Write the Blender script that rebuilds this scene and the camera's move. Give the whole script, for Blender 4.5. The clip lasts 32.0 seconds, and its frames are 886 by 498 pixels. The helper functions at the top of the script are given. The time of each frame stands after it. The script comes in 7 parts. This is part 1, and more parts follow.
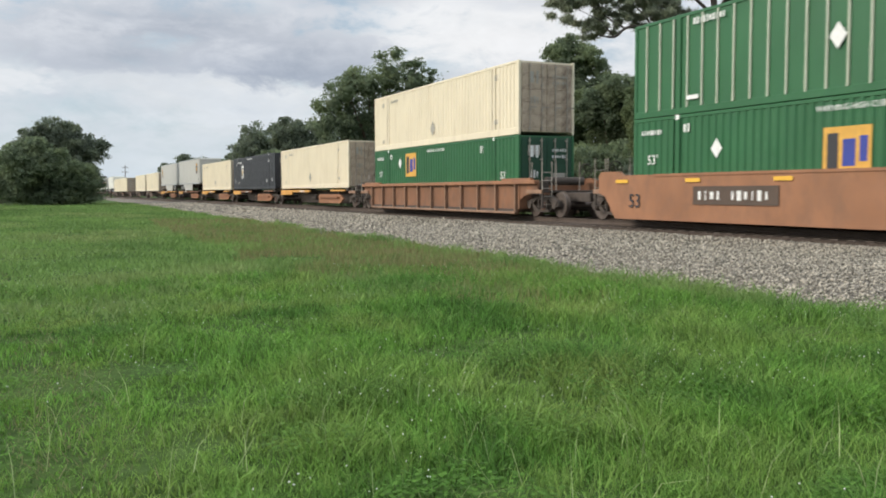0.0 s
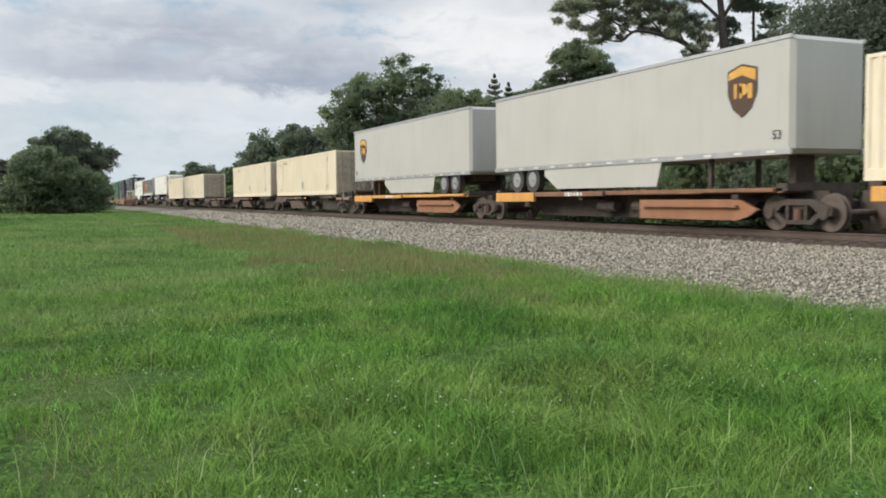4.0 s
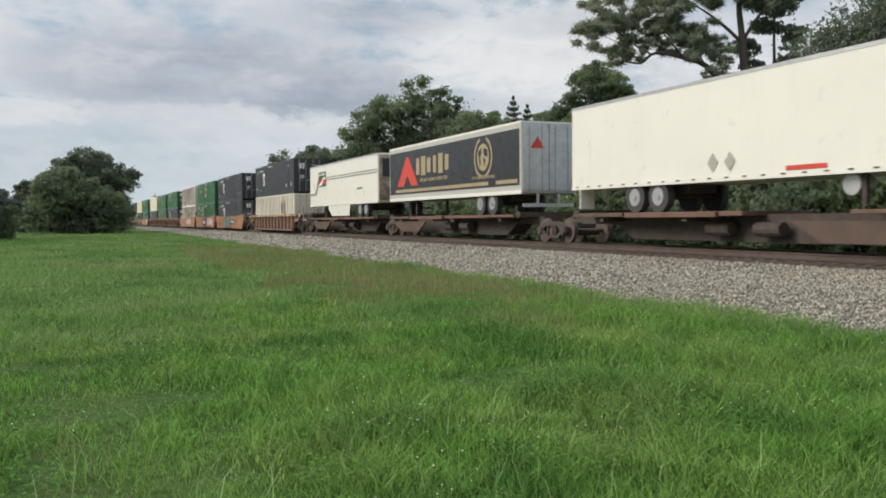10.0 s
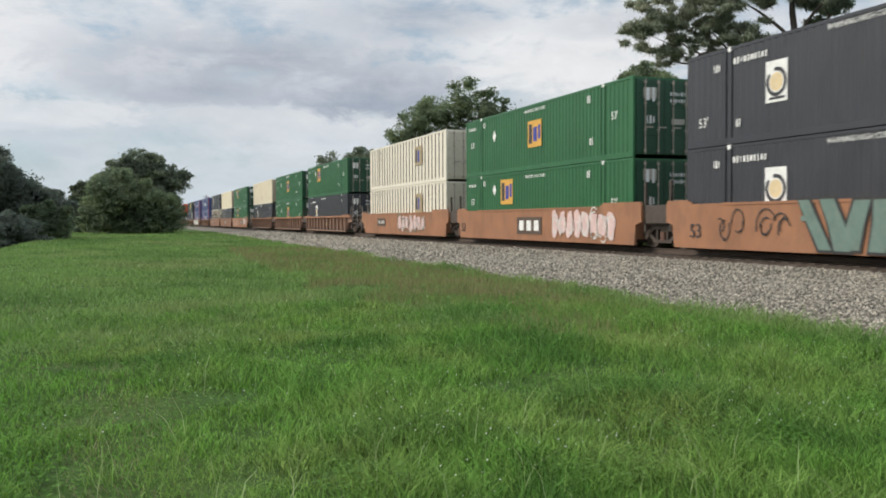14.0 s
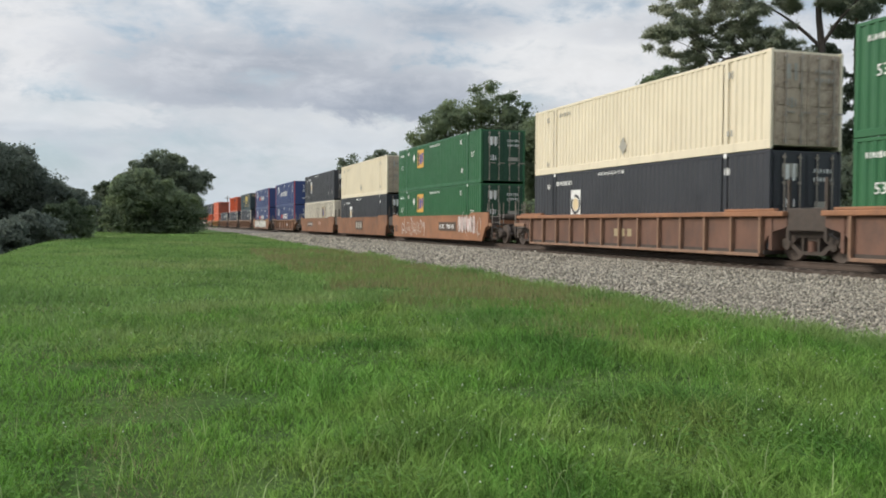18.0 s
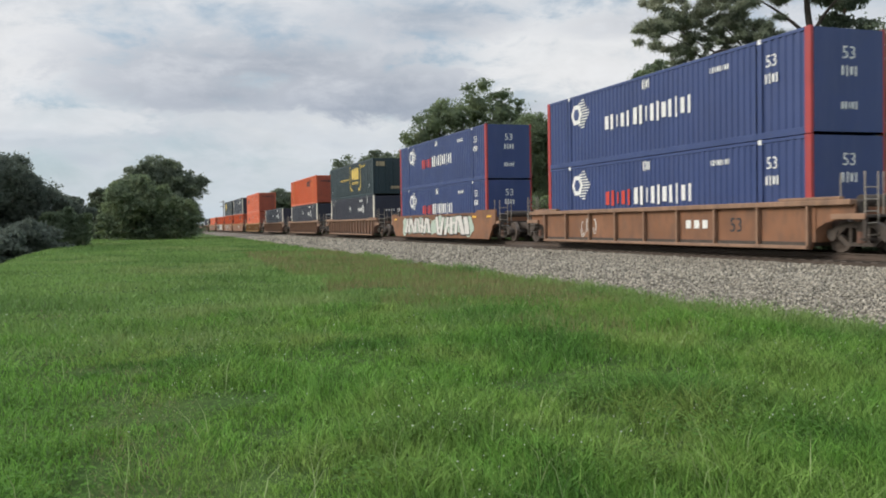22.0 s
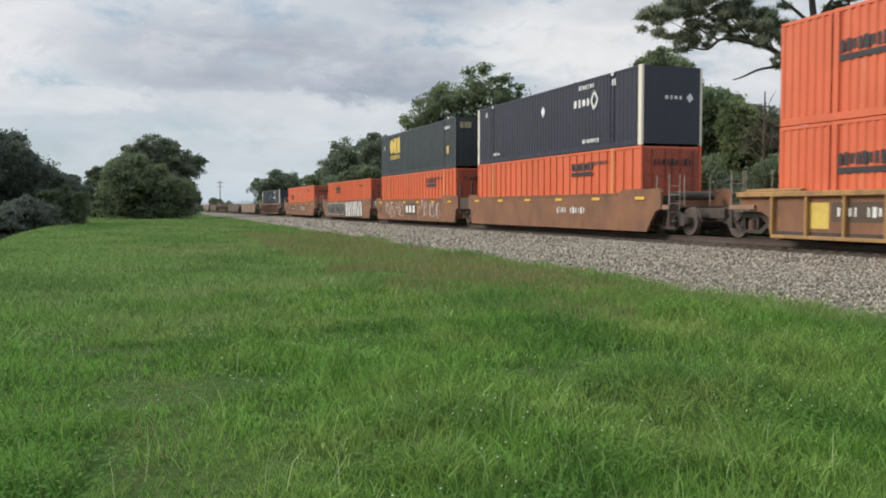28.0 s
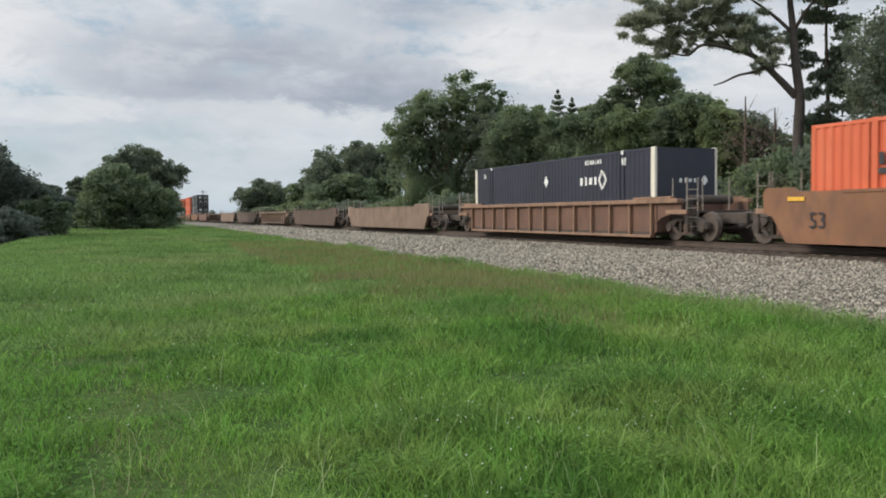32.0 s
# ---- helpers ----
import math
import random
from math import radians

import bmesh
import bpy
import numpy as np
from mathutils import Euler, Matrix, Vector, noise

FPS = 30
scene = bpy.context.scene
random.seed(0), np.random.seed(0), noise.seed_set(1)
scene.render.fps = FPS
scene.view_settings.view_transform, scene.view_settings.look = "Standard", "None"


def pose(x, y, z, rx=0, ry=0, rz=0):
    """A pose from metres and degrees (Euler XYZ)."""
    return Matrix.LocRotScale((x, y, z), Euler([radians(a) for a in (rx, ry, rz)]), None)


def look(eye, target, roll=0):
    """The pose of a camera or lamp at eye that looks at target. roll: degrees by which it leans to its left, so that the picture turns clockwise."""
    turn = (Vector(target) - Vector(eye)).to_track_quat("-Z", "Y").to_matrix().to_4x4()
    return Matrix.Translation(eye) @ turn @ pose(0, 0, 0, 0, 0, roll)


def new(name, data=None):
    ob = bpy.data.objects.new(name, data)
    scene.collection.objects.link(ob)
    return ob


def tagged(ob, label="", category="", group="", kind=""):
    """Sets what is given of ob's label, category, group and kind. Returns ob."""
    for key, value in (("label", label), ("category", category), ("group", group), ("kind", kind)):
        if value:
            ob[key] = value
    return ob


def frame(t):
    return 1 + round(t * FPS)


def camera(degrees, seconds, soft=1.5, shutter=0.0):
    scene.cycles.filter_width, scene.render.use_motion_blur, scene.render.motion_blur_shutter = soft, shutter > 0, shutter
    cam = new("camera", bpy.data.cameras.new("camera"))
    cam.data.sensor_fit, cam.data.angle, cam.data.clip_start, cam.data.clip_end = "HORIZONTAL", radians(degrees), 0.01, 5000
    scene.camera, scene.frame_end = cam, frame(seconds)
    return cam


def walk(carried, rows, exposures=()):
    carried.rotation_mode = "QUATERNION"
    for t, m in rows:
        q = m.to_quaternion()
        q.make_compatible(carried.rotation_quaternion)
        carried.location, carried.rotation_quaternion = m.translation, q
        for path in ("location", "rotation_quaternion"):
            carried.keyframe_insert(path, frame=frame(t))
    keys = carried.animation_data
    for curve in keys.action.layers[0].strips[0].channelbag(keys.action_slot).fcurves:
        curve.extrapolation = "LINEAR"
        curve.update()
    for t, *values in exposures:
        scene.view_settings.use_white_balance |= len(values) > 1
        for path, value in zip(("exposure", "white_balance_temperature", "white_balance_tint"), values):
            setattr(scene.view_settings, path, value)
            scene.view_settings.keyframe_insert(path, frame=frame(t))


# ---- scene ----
# World: x across the line, y along it, z up; the ground beside the camera is z = 0.
SECONDS = 32.0
EYE = 1.5
cam = camera(53.83, SECONDS, soft=1.85, shutter=0.12)
# t, x, y, z, yaw, pitch, roll
ROWS = [
    (0.0, -0.000, 0.000, 0.000, -24.890, -3.778, 0.201),
    (0.5, 0.006, 0.009, 0.000, -24.745, -3.757, 0.185),
    (1.0, 0.009, 0.005, -0.001, -24.606, -3.668, 0.138),
    (1.5, 0.013, 0.005, -0.003, -24.534, -3.470, 0.185),
    (2.0, 0.016, 0.021, -0.009, -24.777, -3.294, 0.250),
    (2.5, 0.016, 0.013, -0.003, -24.981, -3.280, 0.307),
    (3.0, 0.018, 0.014, -0.003, -24.886, -3.339, 0.470),
    (3.5, 0.019, 0.011, -0.006, -24.658, -3.387, 0.607),
    (5.5, 0.012, 0.013, 0.001, -23.361, -3.453, 0.456),
    (6.0, 0.002, 0.004, -0.006, -23.136, -3.567, 0.390),
    (6.5, 0.003, 0.004, -0.004, -23.060, -3.629, 0.556),
    (7.0, 0.000, 0.006, -0.003, -23.005, -3.815, 0.757),
    (7.5, -0.016, -0.004, 0.001, -22.939, -4.054, 0.966),
    (8.0, -0.028, -0.049, -0.002, -22.311, -3.711, 1.068),
    (8.5, -0.018, -0.100, -0.008, -21.655, -2.910, 0.965),
    (9.0, -0.013, -0.107, -0.013, -21.805, -2.122, 1.046),
    (9.5, 0.003, 0.003, -0.010, -23.069, -1.675, 0.652),
    (10.0, 0.020, 0.098, -0.014, -23.174, -1.983, 0.462),
    (10.5, 0.084, 0.172, -0.013, -21.835, -1.971, 0.553),
    (11.0, 0.146, 0.110, -0.009, -20.857, -1.602, 0.240),
    (11.5, 0.205, 0.079, -0.008, -20.502, -1.349, 0.336),
    (12.0, 0.241, 0.058, -0.012, -20.271, -1.293, 0.398),
    (12.5, 0.240, 0.076, -0.011, -20.323, -1.417, 0.411),
    (13.0, 0.207, 0.106, -0.008, -20.568, -1.598, 0.215),
    (13.5, 0.183, 0.118, -0.003, -20.590, -1.736, 0.278),
    (14.0, 0.159, 0.131, 0.003, -20.077, -1.876, 0.230),
    (14.5, 0.152, 0.142, 0.002, -19.636, -2.043, 0.094),
    (16.5, 0.160, 0.174, -0.003, -19.011, -1.642, -0.270),
    (17.0, 0.163, 0.209, -0.008, -18.902, -1.674, -0.344),
    (17.5, 0.153, 0.208, -0.011, -18.820, -1.627, -0.347),
    (18.0, 0.154, 0.227, -0.011, -18.789, -1.640, -0.397),
    (18.5, 0.146, 0.202, -0.014, -18.610, -1.716, -0.311),
    (19.0, 0.134, 0.177, -0.005, -18.391, -1.784, -0.455),
    (19.5, 0.128, 0.148, -0.006, -18.186, -1.720, -0.470),
    (20.0, 0.119, 0.142, -0.005, -18.001, -1.908, -0.321),
    (20.5, 0.102, 0.132, -0.004, -18.149, -2.410, -0.051),
    (21.0, 0.095, 0.142, -0.012, -18.688, -2.265, 0.195),
    (21.5, 0.111, 0.086, 0.000, -19.044, -1.779, 0.420),
    (22.0, 0.132, 0.027, -0.002, -19.019, -1.730, 1.006),
    (22.5, 0.140, 0.027, -0.000, -19.147, -1.792, 1.154),
    (23.0, 0.114, 0.060, -0.010, -19.017, -1.763, 0.391),
    (23.5, 0.071, 0.114, -0.006, -18.912, -1.739, 0.232),
    (24.0, 0.022, 0.124, 0.001, -18.899, -2.038, -0.002),
    (24.5, -0.003, 0.140, -0.000, -18.883, -2.379, 0.075),
    (25.0, -0.008, 0.128, 0.001, -18.900, -2.361, 0.232),
    (25.5, -0.011, 0.123, 0.004, -19.213, -2.193, 0.249),
    (27.5, -0.012, 0.110, 0.003, -19.382, -2.620, 0.427),
    (28.0, -0.013, 0.107, 0.009, -19.255, -2.790, 0.075),
    (28.5, -0.012, 0.105, 0.005, -19.401, -2.610, 0.108),
    (29.0, -0.004, 0.095, 0.013, -20.041, -2.189, 0.359),
    (29.5, 0.012, 0.119, 0.013, -20.552, -2.002, 0.297),
    (30.0, 0.012, 0.117, 0.009, -20.405, -1.991, 0.148),
    (30.5, 0.012, 0.112, 0.009, -20.179, -1.909, 0.301),
    (31.0, 0.009, 0.100, 0.010, -20.088, -2.048, 0.409),
    (31.5, 0.003, 0.102, 0.005, -20.174, -2.260, 0.526),
    (32.0, -0.000, 0.116, 0.002, -20.295, -2.311, 0.626),
]
walk(cam, [(t, pose(x, y, EYE + z, 90 + pitch, roll, yaw)) for t, x, y, z, yaw, pitch, roll in ROWS],
     [(0.0, 0.06), (2.0, 0.04), (6.0, 0.08), (8.0, 0.13), (9.0, 0.06), (10.0, -0.12), (11.0, -0.14), (13.0, -0.06), (19.0, -0.08), (25.0, -0.08), (32.0, -0.1)])

# metres that the train has run at t seconds
RUN = [(0.0, 0.00), (1.0, 22.12), (2.0, 44.23), (3.0, 66.33), (3.5, 77.38), (5.5, 121.51), (7.0, 154.58), (8.0, 176.61), (9.5, 209.62), (11.0, 242.56), (12.5, 275.46), (14.5, 319.39), (16.5, 363.00), (18.0, 395.46), (19.5, 428.09), (21.0, 461.10), (22.5, 494.27), (24.0, 527.44), (25.5, 560.66), (27.5, 604.77), (29.0, 637.74), (30.5, 670.72), (32.0, 703.74)]

TRACK_X, RAIL_Z = 18.58, 0.5

# ---- light ----
world = bpy.data.worlds.new("world")
scene.world = world
world.use_nodes = True
SUN_AZ, SUN_EL = radians(-72), radians(31)


def build_world():
    nt = world.node_tree
    n, l = nt.nodes, nt.links
    n.clear()
    out = n.new("ShaderNodeOutputWorld")
    sky = n.new("ShaderNodeTexSky")
    sky.sky_type, sky.sun_disc = "NISHITA", False
    sky.sun_elevation, sky.sun_rotation = SUN_EL, SUN_AZ
    sky.air_density, sky.dust_density, sky.ozone_density = 1.0, 1.5, 1.0
    base = n.new("ShaderNodeVectorMath")
    base.operation = "SCALE"
    base.inputs[3].default_value = 0.13
    l.new(sky.outputs[0], base.inputs[0])
    tc = n.new("ShaderNodeTexCoord")
    sep = n.new("ShaderNodeSeparateXYZ")
    l.new(tc.outputs["Generated"], sep.inputs[0])

    def m(op, a, b=None, clamp=False):
        q = n.new("ShaderNodeMath")
        q.operation, q.use_clamp = op, clamp
        for i, v in enumerate((a, b)):
            if v is None:
                continue
            if isinstance(v, (int, float)):
                q.inputs[i].default_value = v
            else:
                l.new(v, q.inputs[i])
        return q.outputs[0]

    comb = n.new("ShaderNodeCombineXYZ")
    l.new(sep.outputs[0], comb.inputs[0])
    l.new(sep.outputs[1], comb.inputs[1])
    l.new(m("MULTIPLY", sep.outputs[2], 2.3), comb.inputs[2])

    def noise_tex(scale, detail, rough, w, dist=0.0):
        q = n.new("ShaderNodeTexNoise")
        q.noise_dimensions = "4D"
        q.inputs["Scale"].default_value, q.inputs["Detail"].default_value = scale, detail
        q.inputs["Roughness"].default_value, q.inputs["W"].default_value = rough, w
        q.inputs["Distortion"].default_value = dist
        l.new(comb.outputs[0], q.inputs["Vector"])
        return q.outputs["Fac"]

    def ramp(fac, stops):
        q = n.new("ShaderNodeValToRGB")
        e = q.color_ramp.elements
        while len(e) < len(stops):
            e.new(0.5)
        for el, (p, c) in zip(e, stops):
            el.position, el.color = p, (*c, 1)
        q.color_ramp.interpolation = "EASE"
        l.new(fac, q.inputs[0])
        return q.outputs[0]

    def mixc(fac, a, b):
        q = n.new("ShaderNodeMix")
        q.data_type = "RGBA"
        for i, v in ((0, fac), (6, a), (7, b)):
            if isinstance(v, (int, float)):
                q.inputs[i].default_value = v
            elif isinstance(v, tuple):
                q.inputs[i].default_value = (*v, 1)
            else:
                l.new(v, q.inputs[i])
        return q.outputs[2]

    # cloud deck: a bright thin layer, torn grey bellies below it, pale blue low down
    big = noise_tex(3.4, 5, 0.5, 3.3, 0.2)
    fine = noise_tex(11.0, 9, 0.6, 1.2, 0.5)
    puff = noise_tex(30.0, 8, 0.6, 4.4, 0.5)
    mass = m("ADD", m("MULTIPLY", big, 0.6), m("MULTIPLY", fine, 0.4))
    cover = ramp(mass, [(0.40, (0, 0, 0)), (0.54, (1, 1, 1))])
    tone = ramp(m("ADD", m("MULTIPLY", noise_tex(4.5, 6, 0.5, 7.9, 0.3), 0.55), m("MULTIPLY", fine, 0.45)),
                [(0.40, (0.83, 0.84, 0.855)), (0.52, (0.71, 0.735, 0.775)), (0.64, (0.56, 0.60, 0.665))])
    clear = mixc(0.6, base.outputs[0], (0.51, 0.63, 0.735))
    mix = mixc(m("MULTIPLY", cover, 0.85), clear, tone)
    az = m("MULTIPLY", m("ARCTAN2", sep.outputs[0], sep.outputs[1]), 57.2958)
    el = m("MULTIPLY", m("ARCSINE", sep.outputs[2]), 57.2958)
    wob = m("SUBTRACT", m("ADD", m("ADD", m("MULTIPLY", fine, 0.5), m("MULTIPLY", noise_tex(5.0, 5, 0.5, 2.1), 0.25)), m("MULTIPLY", puff, 0.25)), 0.5)

    def bank(a0, e0, wa, we, color, strength, ragged=3.6, crisp=0.75, crown=0.0):
        """One cloud mass; crown lightens its upper side."""
        de = m("DIVIDE", m("SUBTRACT", el, e0), we)
        d2 = m("ADD", m("POWER", m("ABSOLUTE", m("DIVIDE", m("SUBTRACT", az, a0), wa)), 2.0), m("POWER", m("ABSOLUTE", de), 2.0))
        v = m("ADD", m("SUBTRACT", 1.0, m("SQRT", d2)), m("MULTIPLY", wob, ragged))
        if crown:
            color = mixc(m("MULTIPLY", m("ADD", m("ADD", 0.4, m("MULTIPLY", de, 0.6)), m("MULTIPLY", wob, 3.0), True), crown), color, (0.80, 0.82, 0.85))
        return m("MULTIPLY", ramp(v, [(0.02, (0, 0, 0)), (0.02 + crisp, (1, 1, 1))]), strength), color

    for spec in ((28.0, 10.5, 13.0, 5.0, (0.87, 0.875, 0.885), 0.85), (39.0, 8.5, 10.0, 4.0, (0.80, 0.815, 0.84), 0.7), (-7.0, 10.5, 6.5, 3.8, (0.85, 0.86, 0.88), 0.85), (4.0, 15.0, 14.0, 2.4, (0.80, 0.815, 0.84), 0.7),
                 (8.0, 10.4, 14.5, 3.1, (0.43, 0.475, 0.555), 0.92, 3.6, 0.6, 0.75), (15.0, 8.3, 7.5, 2.2, (0.37, 0.42, 0.51), 0.95, 3.6, 0.45, 0.45), (5.0, 8.4, 10.0, 1.9, (0.435, 0.48, 0.56), 0.9, 3.6, 0.6, 0.5),
                 (18.0, 13.2, 9.0, 1.9, (0.49, 0.53, 0.60), 0.75, 3.6, 0.7, 0.6), (26.0, 7.2, 7.0, 1.0, (0.54, 0.59, 0.66), 0.6), (33.0, 12.4, 9.0, 1.4, (0.55, 0.585, 0.645), 0.65, 3.6, 0.7, 0.5),
                 (-4.0, 6.6, 6.5, 1.2, (0.80, 0.82, 0.845), 0.7, 3.6, 0.4), (-5.0, 5.3, 6.0, 0.6, (0.60, 0.65, 0.71), 0.6), (8.0, 4.6, 9.0, 0.7, (0.74, 0.775, 0.815), 0.5), (40.0, 6.0, 8.0, 1.2, (0.60, 0.64, 0.70), 0.5)):
        fac, color = bank(*spec)
        mix = mixc(fac, mix, color)
    # mottled cloud relief
    relief = n.new("ShaderNodeVectorMath")
    relief.operation = "SCALE"
    l.new(mix, relief.inputs[0])
    l.new(m("ADD", 0.76, m("MULTIPLY", m("ADD", m("MULTIPLY", puff, 0.35), m("MULTIPLY", fine, 0.65)), 0.48)), relief.inputs[3])
    mix = relief.outputs[0]
    # haze towards the horizon
    haze = m("POWER", m("SUBTRACT", 1.0, m("MULTIPLY", m("MAXIMUM", sep.outputs[2], 0.0), 6.0), True), 2.5)
    mix = mixc(m("MULTIPLY", haze, 0.7), mix, (0.535, 0.655, 0.75))
    # an overcast sky is brighter overhead than at its rim
    gain = m("ADD", 1.0, m("MULTIPLY", m("MAXIMUM", m("SUBTRACT", sep.outputs[2], 0.3), 0.0), 2.0))
    full = n.new("ShaderNodeVectorMath")
    full.operation = "SCALE"
    l.new(mix, full.inputs[0])
    l.new(gain, full.inputs[3])
    bg = n.new("ShaderNodeBackground")
    bg.inputs[1].default_value = 1.0
    l.new(full.outputs[0], bg.inputs[0])
    l.new(bg.outputs[0], out.inputs[0])


build_world()
sun_data = bpy.data.lights.new("sun", "SUN")
sun_data.energy, sun_data.angle, sun_data.color = 2.75, radians(26), (1.0, 0.93, 0.82)
sun = new("sun", sun_data)
sun_dir = Vector((math.sin(SUN_AZ) * math.cos(SUN_EL), math.cos(SUN_AZ) * math.cos(SUN_EL), math.sin(SUN_EL)))
sun.matrix_world = look(sun_dir * 50, (0, 0, 0))
scene.view_settings.exposure = 0.0

# ---- materials ----


def material(name, color, rough=0.6, metal=0.0, dirt=0.0, dirt_color=(0.12, 0.08, 0.05), scale=3.0, var=0.12, bump=0.0, bump_scale=40.0,
             streak=False, island=False, dirt_from=None):
    """A painted or natural surface: two scales of tone, dirt patches, streaks down the side, fine relief."""
    mt = bpy.data.materials.new(name)
    mt.use_nodes = True
    nt = mt.node_tree
    n, l = nt.nodes, nt.links
    b = n["Principled BSDF"]
    b.inputs["Roughness"].default_value, b.inputs["Metallic"].default_value = rough, metal
    tc = n.new("ShaderNodeTexCoord")

    def noise_at(sc, detail=6, rough_=0.6, stretch=None):
        q = n.new("ShaderNodeTexNoise")
        q.inputs["Scale"].default_value, q.inputs["Detail"].default_value, q.inputs["Roughness"].default_value = sc, detail, rough_
        if stretch:
            mp = n.new("ShaderNodeMapping")
            mp.inputs["Scale"].default_value = stretch
            l.new(tc.outputs["Object"], mp.inputs[0])
            l.new(mp.outputs[0], q.inputs["Vector"])
        else:
            l.new(tc.outputs["Object"], q.inputs["Vector"])
        return q.outputs["Fac"]

    def rng(v, a, c, lo, hi):
        q = n.new("ShaderNodeMapRange")
        for i, val in enumerate((a, c, lo, hi)):
            q.inputs[i + 1].default_value = val
        l.new(v, q.inputs[0])
        return q.outputs[0]

    def mixc(fac, a, c, kind="MIX"):
        q = n.new("ShaderNodeMix")
        q.data_type, q.blend_type = "RGBA", kind
        for i, v in ((0, fac), (6, a), (7, c)):
            if isinstance(v, (int, float)):
                q.inputs[i].default_value = v
            elif isinstance(v, tuple):
                q.inputs[i].default_value = (*v, 1)
            else:
                l.new(v, q.inputs[i])
        return q.outputs[2]

    light = tuple(min(1, c * (1 + var)) for c in color)
    dark = tuple(c * (1 - var) for c in color)
    col = mixc(rng(noise_at(scale), 0.3, 0.7, 0, 1), dark, light)
    if island:
        g = n.new("ShaderNodeNewGeometry")
        q = n.new("ShaderNodeHueSaturation")
        l.new(rng(g.outputs["Random Per Island"], 0, 1, 0.35, 1.82), q.inputs["Value"])
        l.new(col, q.inputs["Color"])
        col = q.outputs[0]
    if dirt:
        v = noise_at(scale * 1.7, 8, 0.7, ((1.3, 1.3, 0.7) if bump else (3.0, 3.0, 0.35)) if streak else None)
        lo = dirt_from or (0.46 if bump else 0.5)
        col = mixc(rng(v, lo, lo + 0.22, 0, dirt), col, dirt_color)
    l.new(col, b.inputs["Base Color"])
    l.new(rng(noise_at(scale * 4), 0.3, 0.7, max(0.05, rough - 0.1), min(1, rough + 0.1)), b.inputs["Roughness"])
    if bump:
        bp = n.new("ShaderNodeBump")
        bp.inputs["Strength"].default_value, bp.inputs["Distance"].default_value = bump, 0.02
        l.new(noise_at(bump_scale), bp.inputs["Height"])
        l.new(bp.outputs[0], b.inputs["Normal"])
    return mt


CREAM = material("cream_paint", (0.745, 0.66, 0.49), 0.5, dirt=0.35, dirt_color=(0.45, 0.36, 0.24), scale=0.5, var=0.05, streak=True)
NAVY = material("navy_paint", (0.031, 0.033, 0.040), 0.45, dirt=0.25, dirt_color=(0.06, 0.06, 0.07), scale=0.5, streak=True)
POST_PALE = material("pale_post_paint", (0.46, 0.49, 0.38), 0.55, dirt=0.4, dirt_color=(0.3, 0.34, 0.26), scale=1.5)
END_RED = material("dull_red_post_paint", (0.37, 0.045, 0.045), 0.55, dirt=0.4, dirt_color=(0.24, 0.07, 0.07), scale=1.5)
GREEN = material("green_paint", (0.023, 0.117, 0.042), 0.45, dirt=0.3, dirt_color=(0.04, 0.12, 0.07), scale=0.5, streak=True)
BLUE = material("blue_paint", (0.035, 0.058, 0.165), 0.45, dirt=0.35, dirt_color=(0.07, 0.09, 0.19), scale=0.5, streak=True)
INK = material("ink_blue_paint", (0.027, 0.029, 0.046), 0.45, dirt=0.25, dirt_color=(0.055, 0.057, 0.07), scale=0.5, streak=True)
SLATE = material("slate_paint", (0.033, 0.042, 0.049), 0.45, dirt=0.25, dirt_color=(0.06, 0.065, 0.07), scale=0.5, streak=True)
TEAL = material("dark_teal_paint", (0.022, 0.04, 0.048), 0.45, dirt=0.25, dirt_color=(0.05, 0.07, 0.07), scale=0.5, streak=True)
ORANGE_LIFT = material("yellowed_orange_paint", (0.66, 0.255, 0.10), 0.5, dirt=0.4, dirt_color=(0.6, 0.2, 0.1), scale=0.5, streak=True)
ORANGE_POST = material("faded_orange_post_paint", (0.635, 0.158, 0.066), 0.5, dirt=0.4, dirt_color=(0.60, 0.27, 0.14), scale=0.5, streak=True)
ORANGE = material("orange_paint", (0.62, 0.128, 0.054), 0.5, dirt=0.4, dirt_color=(0.60, 0.23, 0.12), scale=0.5, streak=True)
WHITE = material("white_paint", (0.74, 0.69, 0.575), 0.45, dirt=0.25, dirt_color=(0.55, 0.48, 0.38), scale=0.5, var=0.04, streak=True)
TRAILER_WHITE = material("trailer_white_paint", (0.74, 0.715, 0.63), 0.35, dirt=0.15, dirt_color=(0.6, 0.57, 0.5), scale=0.5, var=0.03, streak=True)
SILVER = material("grey_trailer_paint", (0.46, 0.45, 0.41), 0.45, dirt=0.3, dirt_color=(0.36, 0.33, 0.28), scale=0.5, var=0.05, streak=True)
BLACK_SHEET = material("black_panel", (0.02, 0.021, 0.023), 0.4, dirt=0.3, dirt_color=(0.06, 0.06, 0.06), scale=0.6)
BROWN = material("brown_car_paint", (0.222, 0.102, 0.052), 0.7, dirt=0.75, dirt_color=(0.12, 0.07, 0.046), scale=0.8, var=0.22, streak=True, bump=0.15)
DUST_TAN = material("dusty_tan_car_paint", (0.215, 0.148, 0.105), 0.8, dirt=0.7, dirt_color=(0.12, 0.085, 0.064), scale=0.9, var=0.22, streak=True, bump=0.2)
TAN = material("faded_orange_car_paint", (0.30, 0.138, 0.069), 0.7, dirt=0.65, dirt_color=(0.19, 0.10, 0.058), scale=0.8, var=0.18, streak=True, bump=0.15)
